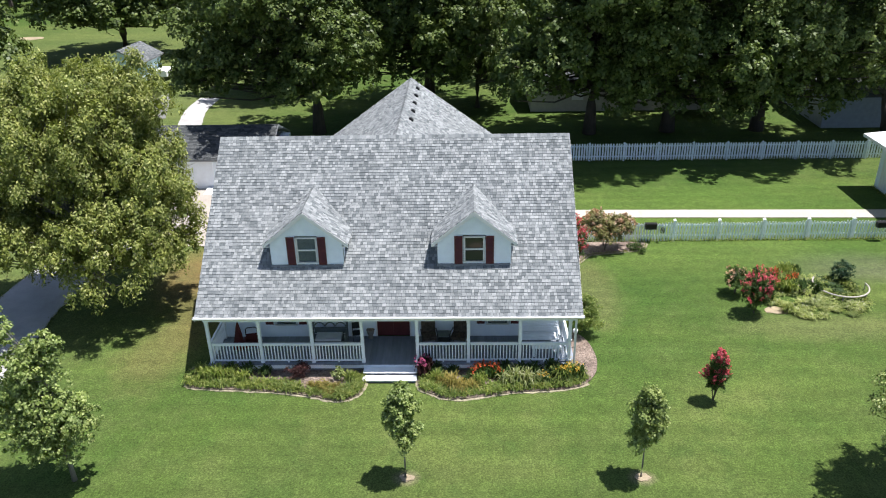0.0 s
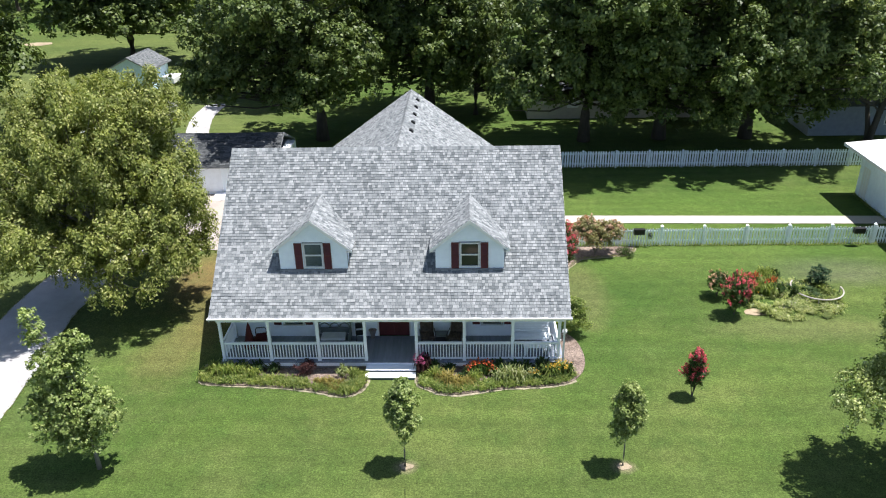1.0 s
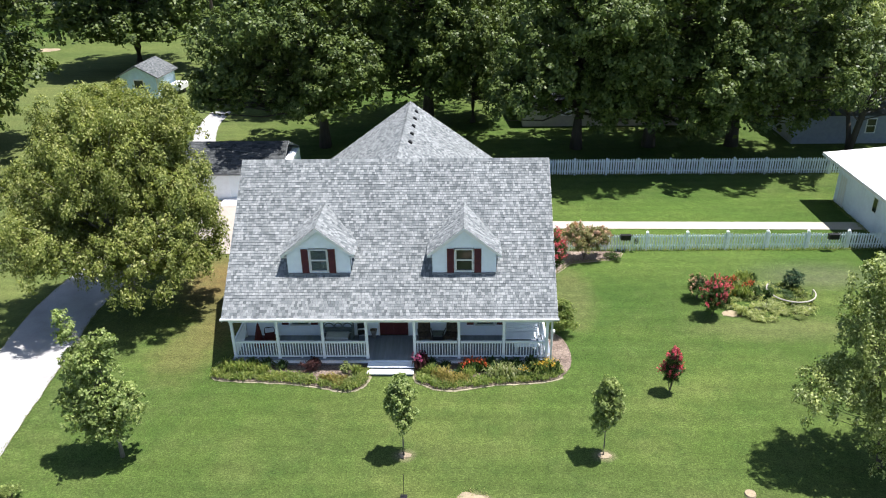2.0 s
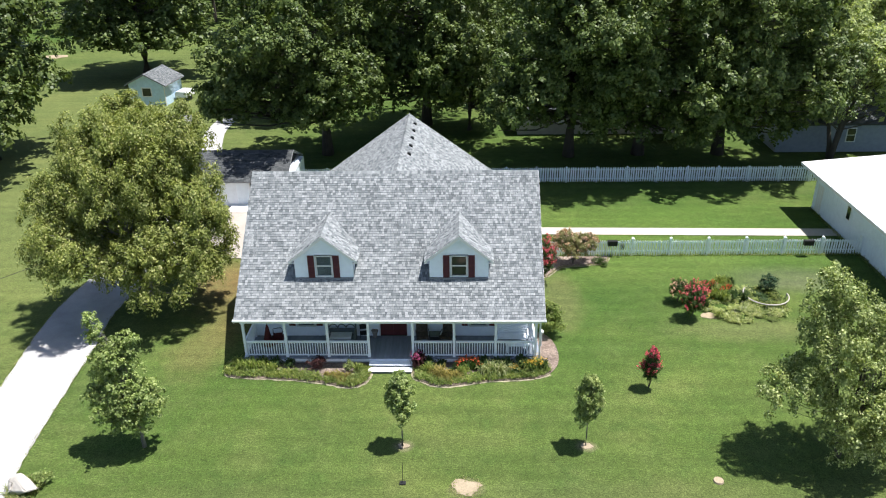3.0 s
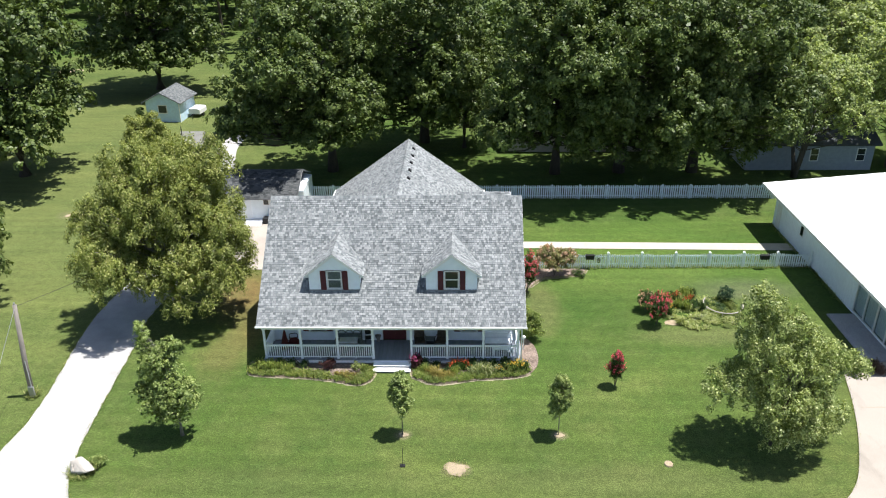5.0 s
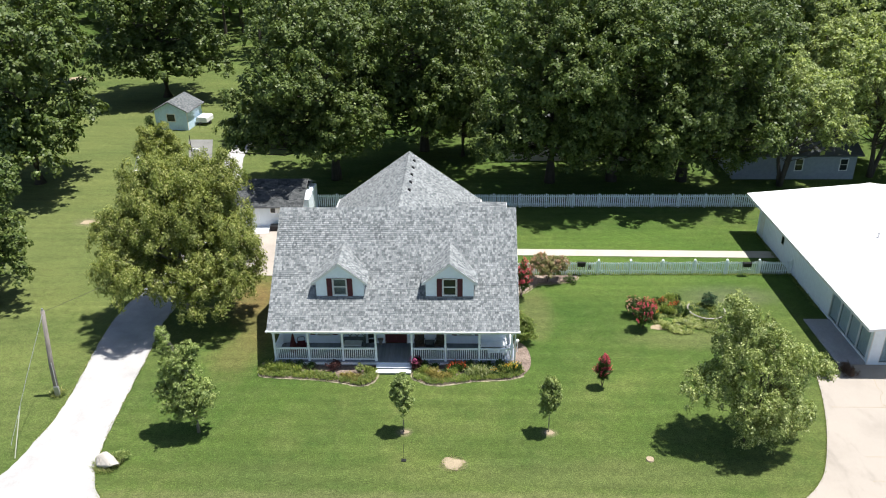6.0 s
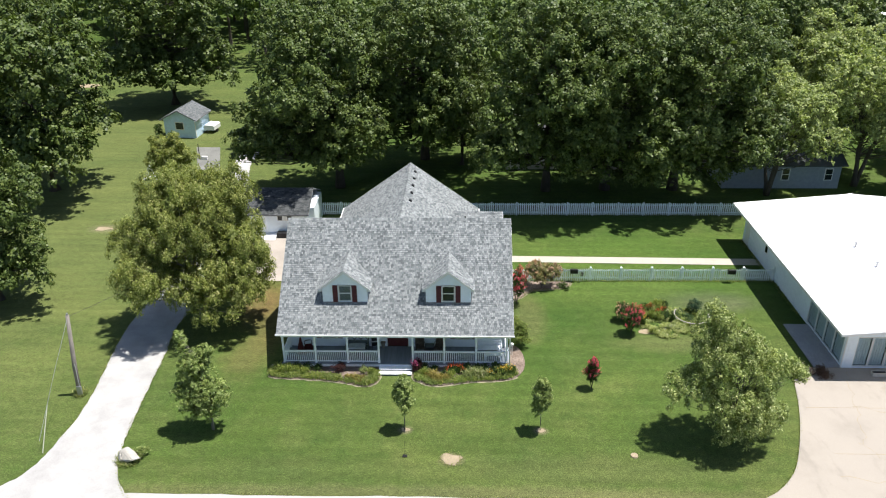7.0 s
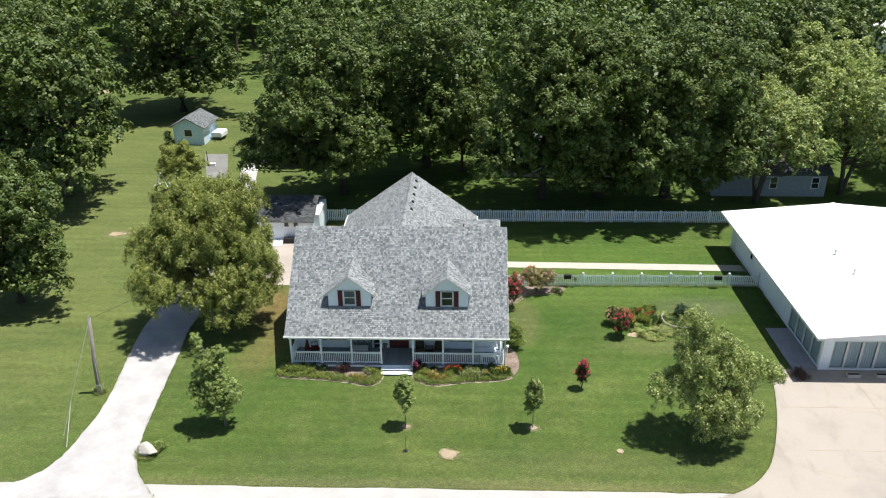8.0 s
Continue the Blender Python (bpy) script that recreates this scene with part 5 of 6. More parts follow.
oak_b = put(tree("oak_tree", LAB, 32, 18.5, 0.46,
                 ((0.2, -3.6, 13.7, 6.3, 7.6, 5.6, 52, 1.4), (-3.2, -6.2, 8.0, 3.9, 3.9, 4.4, 26, 1.2), (3.2, -6.4, 7.4, 4.0, 3.9, 4.2, 26, 1.2), (-0.4, -4.0, 4.2, 6.2, 3.2, 3.2, 28, 1.05), (0.0, 3.0, 8.0, 5.5, 4.0, 4.8, 8, 1.5)),
                 L_OAK, 0.225, 0.46, 0.56, group=G, inner=2600, aspect=0.8), 19.2, 33.0)
oak_far = put(tree("oak_tree", "broad dark green shade tree on the side lawn", 33, 16.0, 0.42,
                   ((0.0, 0.0, 11.5, 7.4, 7.0, 5.6, 44, 1.6), (-4.0, -2.4, 5.6, 4.4, 4.0, 3.6, 22, 1.3), (3.8, -2.6, 5.0, 4.4, 3.8, 3.4, 22, 1.3), (0.0, -4.2, 4.4, 4.2, 3.2, 2.8, 16, 1.2), (0.4, 3.4, 6.0, 5.5, 4.0, 3.8, 12, 1.5)),
                   L_OAK, 0.30, 0.56, 0.56, group="shade trees on the side lawn", inner=1500, aspect=0.85, spray=0.6), -38.8, 32.4, -20, 1.06, 1.1)
for src, x, y, rz, s, sz in ((oak_b, 26.2, 33.0, 14, 0.98, 0.98), (oak_a, 13.0, 32.6, 20, 0.98, 1.04), (oak_b, 0.0, 42.5, -8, 1.0, 1.04)):
    tagged(again(src, x, y, rz, s, sz), LAB, group=G)
for src, x, y, rz, s, sz in ((oak_far, 4.3, 40.6, 100, 0.5, 0.75), (oak_far, -13.0, 47.0, 200, 0.80, 1.1), (oak_far, 35.5, 50.0, 40, 0.92, 1.02), (oak_far, 50.0, 57.0, 140, 1.0, 1.05)):
    tagged(again(src, x, y, rz, s, sz), LAB, group=G)
for x, y, rz, s, sz in ((-31.8, 9.2, 10, 0.66, 0.72), (-37.6, 66.5, 15, 1.2, 1.12), (-53.0, 52.0, 80, 0.95, 1.1)):
    again(oak_far, x, y, rz, s, sz)
ash = put(tree("ash_tree", "lighter grey-green tree beside the grey house", 35, 11.5, 0.24,
               ((0.0, 0.0, 9.2, 4.8, 4.6, 3.4, 38, 1.0), (-3.0, -1.6, 5.6, 2.8, 2.8, 2.8, 20, 0.95), (2.8, -1.4, 5.8, 3.0, 2.8, 2.8, 20, 0.95), (0.0, 2.0, 6.0, 4.4, 3.0, 2.8, 10, 1.0)),
               L_ASH, 0.25, 0.42, 0.42, BARK, group="light green trees", inner=900, aspect=0.6, lift=1.0, jitter=0.45, stems=3), 35.4, 31.4)
for x, y, rz, s in ((45.4, 34.0, 80, 1.12), (54.0, 32.0, 190, 1.05), (46.5, 46.5, 250, 1.2), (58.0, 42.0, 20, 1.2), (64.0, 35.0, 130, 1.0)):
    again(ash, x, y, rz, s)
put(tree("small_tree", "small yellow-green tree beside the gravel pad", 36, 5.0, 0.06, ((0.0, 0.0, 3.0, 2.7, 2.5, 2.3, 34, 0.6), (-0.8, 0.0, 4.6, 1.0, 1.0, 1.3, 8, 0.4), (0.9, 0.2, 4.5, 0.9, 0.9, 1.5, 8, 0.4)),
         L_BIRCH, 0.17, 0.34, 0.55, BARK, aspect=0.5, lift=1.0, jitter=0.5, inner=300, stems=4, spray=0.35), -26.2, 32.8)


def woods():
    """The woods in the distance: crowns of loose leaf clumps on dark stems, one mass."""
    rng = np.random.default_rng(50)
    crowns, stems = [], MB()
    for gy in range(52, 228, 11):
        for gx in range(-150, 160, 11):
            x, y = gx + rng.uniform(-3.4, 3.4), gy + rng.uniform(-3.4, 3.4)
            if abs(x - 3) > 26 + (y + 44) * 0.56:
                continue
            if -62 < x < -19 and y < 92:
                continue
            if 80 < x < 118 and 96 < y < 146 or y > 64 and y < 146 and abs(x - 4.7 - (y + 44) * 0.525) < 12:
                continue
            if (30 < x < 62 and y < 58) or abs(x + 1) < 6 and y < 57:
                continue
            h = rng.uniform(13, 19.5)
            r = rng.uniform(5.2, 7.2)
            n = 22 if y < 90 else 16
            lobes = [(a + x, b + y, c, d) for a, b, c, d in crown_masses(rng, ((0, 0, h * 0.62, r, r, h * 0.38, n, r * 0.30),))]
            k = 0.50 if y < 80 else 0.78 if y < 120 else 1.15
            crowns.append(clump_leaves(rng, lobes, k, k * 1.75, 0.22, aspect=0.85))
            c = unit(rng.normal(size=(60, 3))) * np.array((r * 0.6, r * 0.6, h * 0.24)) + np.array((x, y, h * 0.6))
            crowns.append(leaf_quads(rng, c, unit(rng.normal(size=(60, 3)) * 0.5 + np.array((0, 0, 0.9))), 1.5, 0.8))
            stems.tube([(x, y, 0), (x, y, h * 0.7)], [0.35, 0.12], 5, False)
    w = thing("woods", "dense dark green woods beyond the oak row", "woods", kind="stuff")
    part("crown", quads("crown", np.concatenate(crowns)), L_WOODS, w)["kind"] = "stuff"
    part("trunk", stems, BARK, w)["kind"] = "stuff"


woods()


# ---- shrubs and flowers ----
def shrub(name, label, seed, height, radius, leaf, size=0.09, density=140, blossom=None, share=0.35, count=12, category="shrub", group=""):
    rng = np.random.default_rng(seed)
    t = thing(name, label, category, group)
    rows = crown_lobes(rng, height, radius, height * 0.15, count, (0.34, 0.55), 0.5)
    part("stem", wood(rng, height * 0.9, 0.03, rows, 0.05, 5), BARK, t)
    part("foliage", quads("foliage", lobe_leaves(rng, rows, size, density, loose=0.9, fill=0.3)), leaf, t)
    if blossom:
        tops = [(x, y, z + r * 0.22, r * 0.95) for x, y, z, r in rows if z > height * 0.38]
        part("bloom", quads("bloom", lobe_leaves(rng, tops, size * 0.7, density * share * 1.8, loose=1.0, fill=0.1, aspect=0.9)), blossom, t)["kind"] = "stuff"
    return t


def panicle_shrub(name, label, seed, height, masses, leaf, blossom, size=0.085, tuft=0.15, heads=3, bloom=0.06, length=0.26):
    """A vase-shaped shrub: thin stems from one foot, leafy tufts, and upright flower panicles at the tips."""
    rng = np.random.default_rng(seed)
    t = thing(name, label, "shrub")
    rows = crown_masses(rng, masses)
    part("stem", wood(rng, height * 0.8, 0.022, rows, 0.05, 5, stems=5), BARK, t)
    part("foliage", quads("foliage", clump_leaves(rng, rows, size, tuft, 0.5, aspect=0.55, jitter=0.5, lift=0.8)), leaf, t)
    c, n = [], []
    for x, y, z, r in rows:
        if z < height * 0.36:
            continue
        for _ in range(heads):
            d = Vector((x + rng.normal(0, 0.25), y + rng.normal(0, 0.25), 0.35 * height * rng.uniform(0.6, 1.6)))
            d.normalize()
            foot = Vector((x, y, z)) + d * r * rng.uniform(0.7, 1.05) + Vector(rng.normal(0, r * 0.35, 3))
            for k in range(26):
                f = rng.random()
                c.append(foot + d * f * length + Vector(rng.normal(0, 0.055 * (1.1 - f), 3)))
                n.append(d + Vector(rng.normal(0, 0.6, 3)))
    part("bloom", quads("bloom", leaf_quads(rng, np.array([tuple(p) for p in c]), unit(np.array([tuple(p) for p in n])), bloom, 0.9)), blossom, t)["kind"] = "stuff"
    return t


def blades(name, label, seed, height, spread, count, leaf, width=0.028, blossom=None, heads=0, category="plant", group="", head=0.07):
    """A tuft of arching blades, with flower heads over it."""
    rng = np.random.default_rng(seed)
    t = thing(name, label, category, group)
    rows = []
    for _ in range(count):
        a = rng.uniform(0, 6.283)
        out = Vector((math.cos(a), math.sin(a), 0))
        side = Vector((-out.y, out.x, 0)) * width * rng.uniform(0.6, 1.3)
        h, s = height * rng.uniform(0.55, 1.1), spread * rng.uniform(0.3, 1.1)
        o = Vector((rng.normal(0, spread * 0.22), rng.normal(0, spread * 0.22), 0))
        p0, p1 = o, o + out * s * 0.35 + Vector((0, 0, h * 0.75))
        p2, p3 = o + out * s * 0.75 + Vector((0, 0, h)), o + out * s * 1.15 + Vector((0, 0, h * 0.62))
        rows += [[p0 - side, p0 + side, p1 + side, p1 - side], [p1 - side, p1 + side, p2 + side * 0.8, p2 - side * 0.8], [p2 - side * 0.8, p2 + side * 0.8, p3 + side * 0.15, p3 - side * 0.15]]
    part("foliage", quads("foliage", np.array([[tuple(q) for q in r] for r in rows])), leaf, t)
    if blossom and heads:
        c = np.stack([rng.normal(0, spread * 0.45, heads), rng.normal(0, spread * 0.45, heads), height * rng.uniform(0.9, 1.25, heads)], axis=1)
        c = np.repeat(c, 5, axis=0) + rng.normal(0, head * 0.35, (heads * 5, 3))
        n = unit(rng.normal(size=c.shape) * 0.7 + np.array((0, -0.2, 0.8)))
        part("bloom", quads("bloom", leaf_quads(rng, c, n, head, 0.85)), blossom, t)["kind"] = "stuff"
    return t


def at(t, x, y, rz=0, s=1.0):
    t.matrix_basis = pose(x, y, 0.04, 0, 0, rz) @ Matrix.Diagonal((s, s, s, 1))
    return t


rng = np.random.default_rng(90)
# low border of clumps along the front edge of both beds
G = "border clumps along the flower bed"
border = at(blades("border_clump", "low bright green border clump at the bed's edge", 61, 0.22, 0.27, 90, L_LILY, 0.015, group=G), -7.6, -0.72)
border2 = at(blades("border_clump", "low bright green border clump at the bed's edge", 62, 0.20, 0.25, 90, L_BORDER, 0.016, group=G), 1.55, -1.02)


def along(line, back, step):
    out, carry = [], 0.0
    for a, b in zip(line[:-1], line[1:]):
        a, b = Vector(a), Vector(b)
        d = b - a
        if d.length < 1e-6:
            continue
        nrm_ = Vector((-d.y, d.x)).normalized()
        s = step - carry
        while s < d.length:
            p = a + d * (s / d.length) + nrm_ * back
            out.append((p.x, p.y))
            s += step
        carry = (carry + d.length) % step
    return out


for line, src in ((BED_L, border), (BED_R, border2)):
    for back in (0.20, 0.48):
        for x, y in along(line, back, 0.33):
            if y > 0.05 or x > 8.0 or back > 0.3 and (-5.6 < x < -1.0) and rng.random() < 0.4:
                continue
            use = src if rng.random() < 0.75 else (border if src is border2 else border2)
            s = rng.uniform(0.75, 1.25)
            copy_thing_scaled(use, pose(x + rng.uniform(-0.05, 0.05), y + rng.uniform(-0.05, 0.05), 0.04, 0, 0, rng.uniform(0, 360)), (s, s, s))
G = "lily clumps before the porch"
lily = at(blades("lily_clump", "arching green daylily clump in the flower bed", 63, 0.55, 0.42, 90, L_LILY, 0.026, group=G), -7.5, -0.25)
for x, y, s in ((-7.9, -0.1, 0.9), (-7.0, -0.35, 1.05), (-6.5, -0.25, 0.9), (-6.0, -0.45, 0.8), (-1.6, -0.5, 0.8), (2.0, -0.5, 0.85), (6.9, -0.35, 1.0), (7.4, -0.15, 0.9), (3.7, -0.7, 0.8)):
    copy_thing_scaled(lily, pose(x, y, 0.04, 0, 0, rng.uniform(0, 360)), (s, s, s))
darkc = at(blades("dark_clump", "dark green clump against the porch", 64, 0.5, 0.38, 90, L_DARKBLADE, 0.03, group="dark clumps against the porch"), -6.6, 0.0)
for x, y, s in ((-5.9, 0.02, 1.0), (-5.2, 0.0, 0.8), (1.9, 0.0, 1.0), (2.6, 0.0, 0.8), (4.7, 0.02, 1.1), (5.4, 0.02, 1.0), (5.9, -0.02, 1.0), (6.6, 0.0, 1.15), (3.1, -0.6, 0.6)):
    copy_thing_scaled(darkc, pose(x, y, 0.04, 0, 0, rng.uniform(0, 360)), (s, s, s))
pale = at(blades("variegated_clump", "cream-striped grassy clump in the flower bed", 65, 0.55, 0.48, 90, L_PALEBLADE, 0.026, group="striped clumps in the bed"), 5.15, -0.55)
for x, y, s in ((4.75, -0.7, 0.8), (5.6, -0.6, 0.95), (6.1, -0.45, 0.7)):
    copy_thing_scaled(pale, pose(x, y, 0.04, 0, 0, rng.uniform(0, 360)), (s, s, s))
gold = at(blades("golden_clump", "dry golden grassy clump in the flower bed", 66, 0.48, 0.46, 100, L_GOLD, 0.022, group="golden clumps in the bed"), 2.5, -0.85)
for x, y, s in ((2.9, -1.05, 0.9), (2.2, -0.6, 0.8), (3.4, -0.95, 0.7), (-2.9, -0.95, 0.55), (-2.5, -1.2, 0.5), (-2.1, -1.0, 0.55), (-2.2, -1.4, 0.5), (-1.7, -1.2, 0.45), (-3.2, -0.8, 0.4)):
    copy_thing_scaled(gold, pose(x, y, 0.04, 0, 0, rng.uniform(0, 360)), (s, s, s))
G = "orange flower clumps by the porch"
orange = at(blades("orange_flowers", "bright orange flowers on green stems by the porch", 67, 0.55, 0.38, 60, L_SHRUB, 0.03, P_ORANGE, 18, group=G, head=0.075), 3.7, -0.2)
for x, y, s in ((4.15, -0.18, 1.0), (3.45, -0.3, 0.8), (4.45, -0.3, 0.7)):
    copy_thing_scaled(orange, pose(x, y, 0.04, 0, 0, rng.uniform(0, 360)), (s, s, s))
yellow = at(blades("yellow_flowers", "yellow flowers on green stems at the bed's corner", 68, 0.55, 0.36, 60, L_SHRUB, 0.03, P_YELLOW, 14, group="yellow flower clumps", head=0.07), 7.0, -0.45)
for x, y, s in ((6.3, -0.65, 0.7), (7.65, -0.25, 1.0), (7.3, 0.05, 0.8)):
    copy_thing_scaled(yellow, pose(x, y, 0.04, 0, 0, rng.uniform(0, 360)), (s, s, s))
at(blades("pink_flowers", "pink-purple flower spikes beside the steps", 69, 0.75, 0.30, 60, L_PURPLE, 0.03, P_PINK, 26, head=0.08), 1.32, -0.18)
at(blades("purple_plant", "dark purple-leaved plant beside the steps", 70, 0.85, 0.25, 60, L_PURPLE, 0.04), 1.55, 0.0)
at(shrub("barberry", "dark red barberry bush before the porch", 71, 0.6, 0.5, L_PURPLE, 0.07, 190, count=9), -3.75, -0.15)
at(shrub("small_bush", "pale grey-green small bush beside the steps", 72, 0.55, 0.34, L_SILVER, 0.06, 200, count=8), -2.05, -0.3)
at(shrub("small_bush", "dry tan low bush beside the steps", 73, 0.34, 0.42, L_GOLD, 0.05, 170, count=8), -2.6, -1.05)
at(shrub("round_shrub", "green rounded shrub at the porch corner", 74, 1.75, 0.80, L_BORDER, 0.07, 260, count=18), 8.3, 3.2)
at(shrub("round_shrub", "small yellow-green shrub by the side wall", 75, 0.8, 0.5, L_LILY, 0.08, 140, count=9), 8.25, 5.6)
at(panicle_shrub("crape_myrtle", "crimson flowering crape myrtle beside the wall", 76, 2.6, ((0, 0, 1.75, 0.75, 0.75, 0.9, 18, 0.26), (0, 0, 0.9, 0.45, 0.45, 0.6, 8, 0.22)), L_SHRUB, P_RED, heads=4), 8.55, 9.0)
at(panicle_shrub("hydrangea", "large dusty-pink flowering shrub in the fence corner", 77, 2.1, ((-0.55, 0, 1.35, 0.85, 0.8, 0.8, 18, 0.28), (0.7, 0.1, 1.3, 0.75, 0.75, 0.75, 16, 0.26), (0, -0.1, 0.75, 0.7, 0.7, 0.5, 10, 0.24)), L_DULL, P_DUSTY, size=0.10, tuft=0.18, heads=4, bloom=0.075, length=0.2), 10.7, 11.45)
at(shrub("small_bush", "low dark green bush at the bed's edge", 78, 0.35, 0.5, L_SHRUB, 0.07, 150, count=8), 12.4, 11.5)
at(panicle_shrub("crape_myrtle", "small crimson flowering crape myrtle on the lawn", 79, 2.2, ((0.05, 0, 1.62, 0.27, 0.27, 0.55, 10, 0.15), (-0.02, 0, 1.05, 0.46, 0.42, 0.42, 12, 0.16), (0, 0, 0.65, 0.3, 0.3, 0.35, 6, 0.15)), L_SHRUB, P_RED, heads=4), 12.66, -1.8)

for x, y, k in ((21.8, 38.0, 88), (23.6, 37.4, 89)):
    at(panicle_shrub("pale_pink_shrub", "pale pink flowering shrub in the neighbouring garden", k, 2.2, ((0, 0, 1.3, 1.2, 1.0, 0.9, 18, 0.35),), L_SHRUB, P_PALE, size=0.14, tuft=0.25, heads=4, bloom=0.11), x, y)
at(shrub("pale_shrub", "pale flowering shrub at the apron's corner", 86, 0.7, 0.66, L_SILVER, 0.08, 130, P_PALE, 0.8, 10), 26.35, -0.35)

# island bed on the lawn
at(panicle_shrub("crape_myrtle", "crimson flowering crape myrtle in the island bed", 80, 2.1, ((0.1, 0, 1.35, 0.72, 0.7, 0.65, 18, 0.25), (0, 0, 0.75, 0.65, 0.6, 0.5, 12, 0.24)), L_SHRUB, P_RED, heads=3), 16.45, 4.75)
at(panicle_shrub("flowering_bush", "dusty-pink flowering bush in the island bed", 81, 1.35, ((0, 0, 0.75, 0.62, 0.6, 0.55, 18, 0.24),), L_SHRUB, P_DUSTY, heads=2, length=0.15), 16.15, 6.6)
at(shrub("conifer_bush", "blue-green rounded evergreen in the island bed", 82, 1.1, 0.55, L_CONIFER, 0.07, 190, count=12), 21.65, 7.7)
ib = at(blades("meadow_clump", "loose yellow-green clump in the island bed", 83, 0.40, 0.36, 80, L_MEADOW, 0.022, P_PALE, 2, head=0.04, group="clumps in the island bed"), 18.0, 4.9)
for k in range(190):
    a, q = rng.uniform(0, 6.283), math.sqrt(rng.uniform(0, 1))
    x, y = 19.5 + 2.8 * q * math.cos(a), 6.3 + 2.1 * q * math.sin(a)
    if math.hypot(x - 17.6, y - 5.0) < 0.5:
        continue
    ringed = math.hypot(x - 21.3, y - 6.9) < 1.2
    high = 1.3 if y > 6.6 and x < 19.8 else 0.5 if ringed else 0.45
    s = rng.uniform(0.6, 1.15)
    src = (border2, darkc, border2, lily)[k % 4] if ringed else (lily, border2, ib, darkc)[k % 4] if high > 1 else (ib, ib, border, ib, border2)[k % 5]
    copy_thing_scaled(src, pose(x, y, 0.04, 0, 0, rng.uniform(0, 360)), (s, s, s * high * rng.uniform(0.7, 1.1)))
for x, y, s in ((18.4, 7.7, 0.9), (18.9, 7.1, 0.8), (19.3, 7.6, 0.7), (17.5, 5.8, 0.9)):
    copy_thing_scaled(orange if x > 17.6 else yellow, pose(x, y, 0.04, 0, 0, rng.uniform(0, 360)), (s, s, s * 1.3))
o = [(17.6 + 0.55 * math.cos(a), 5.0 + 0.35 * math.sin(a)) for a in [k * math.pi / 8 for k in range(16)]]
sheet("ground_patch", wavy(o, 12, 0.15, 0.06), 0.03, SOIL, "bare tan soil in the island bed", "soil")
put(tree("seedling", "thin small tree seedling in the island bed", 37, 1.3, 0.012, ((0, 0, 0.9, 0.22, 0.22, 0.45, 8, 0.1),), L_SHRUB, 0.08, 0.09, 0.5, jitter=0.5), 19.4, 5.3)
mb = MB()
arc = [(21.3 + 1.25 * math.cos(a), 6.9 + 1.25 * math.sin(a), 0.34) for a in [math.radians(140 + 225 * k / 20) for k in range(21)]]
mb.tube(arc, 0.038, 8)
for k in (0, 5, 10, 15, 20):
    mb.tube([(arc[k][0], arc[k][1], 0), arc[k]], 0.03, 6)
tagged(part("curved_edging", mb, WALKWAY), "curved white pipe edging in the island bed", "edging")

# ---- things on the porch ----
def rocking_chair(name, label, m):
    t = thing(name, label, "chair", "patterned porch chairs", at=m)
    part("seat", MB().box(-0.30, 0.30, -0.28, 0.26, 0.36, 0.50), PATTERN, t)
    part("backrest", MB().box(-0.30, 0.30, -0.07, 0.07, 0.0, 0.78, pose(0, 0.28, 0.45, -14)), PATTERN, t)
    for s in (-1, 1):
        part("armrest", MB().tube([(s * 0.33, 0.28, 0.62), (s * 0.33, -0.3, 0.62), (s * 0.33, -0.34, 0.36)], 0.022, 6), IRON, t)
        part("rocker", MB().tube([(s * 0.28, 0.46, 0.10), (s * 0.28, 0.2, 0.03), (s * 0.28, -0.15, 0.03), (s * 0.28, -0.40, 0.09)], 0.02, 6), IRON, t)
        for y in (-0.22, 0.22):
            part("leg", MB().tube([(s * 0.28, y, 0.04), (s * 0.28, y, 0.37)], 0.018, 6), IRON, t)
    return t


F = FLOOR + 0.002
rocking_chair("rocking_chair", "brown patterned cushioned porch rocker", pose(1.55, 1.65, F, 0, 0, 8))
rocking_chair("rocking_chair", "brown patterned cushioned porch rocker", pose(2.82, 1.65, F, 0, 0, -14))
tb = thing("side_table", "small dark metal side table between the rockers", "table", at=pose(2.18, 1.75, F))
part("tabletop", MB().box(-0.3, 0.3, -0.22, 0.22, 0.47, 0.495), WICKER, tb)
part("lower_shelf", MB().box(-0.25, 0.25, -0.17, 0.17, 0.16, 0.175), IRON, tb)
for sx in (-1, 1):
    for sy in (-1, 1):
        part("leg", MB().tube([(sx * 0.27, sy * 0.19, 0), (sx * 0.25, sy * 0.17, 0.47)], 0.015, 6), IRON, tb)
gl = thing("glider_bench", "grey-green metal glider bench with pale cushion", "bench", at=pose(-2.75, 1.7, F))
part("seat_frame", MB().box(-0.72, 0.72, -0.3, 0.3, 0.30, 0.34), WICKER, gl)
part("cushion", MB().box(-0.55, 0.55, -0.31, 0.24, 0.342, 0.46), CUSHION, gl)
bk = part("back_frame", MB().tube([(-0.74, 0.3, 0.34), (-0.74, 0.38, 0.86), (-0.5, 0.40, 0.98), (0, 0.41, 1.03), (0.5, 0.40, 0.98), (0.74, 0.38, 0.86), (0.74, 0.3, 0.34)], 0.05, 6).tube([(-0.74, 0.34, 0.60), (0.74, 0.34, 0.60)], 0.04, 6), WICKER, gl)
for c, w in ((-0.46, 0.22), (0, 0.20), (0.46, 0.22)):
    arch = [(c + w * math.cos(q), 0.37, 0.66 + 0.20 * math.sin(q)) for q in [k * math.pi / 8 for k in range(9)]]
    part("back_scroll", MB().tube(arch, 0.028, 5), WICKER, bk)
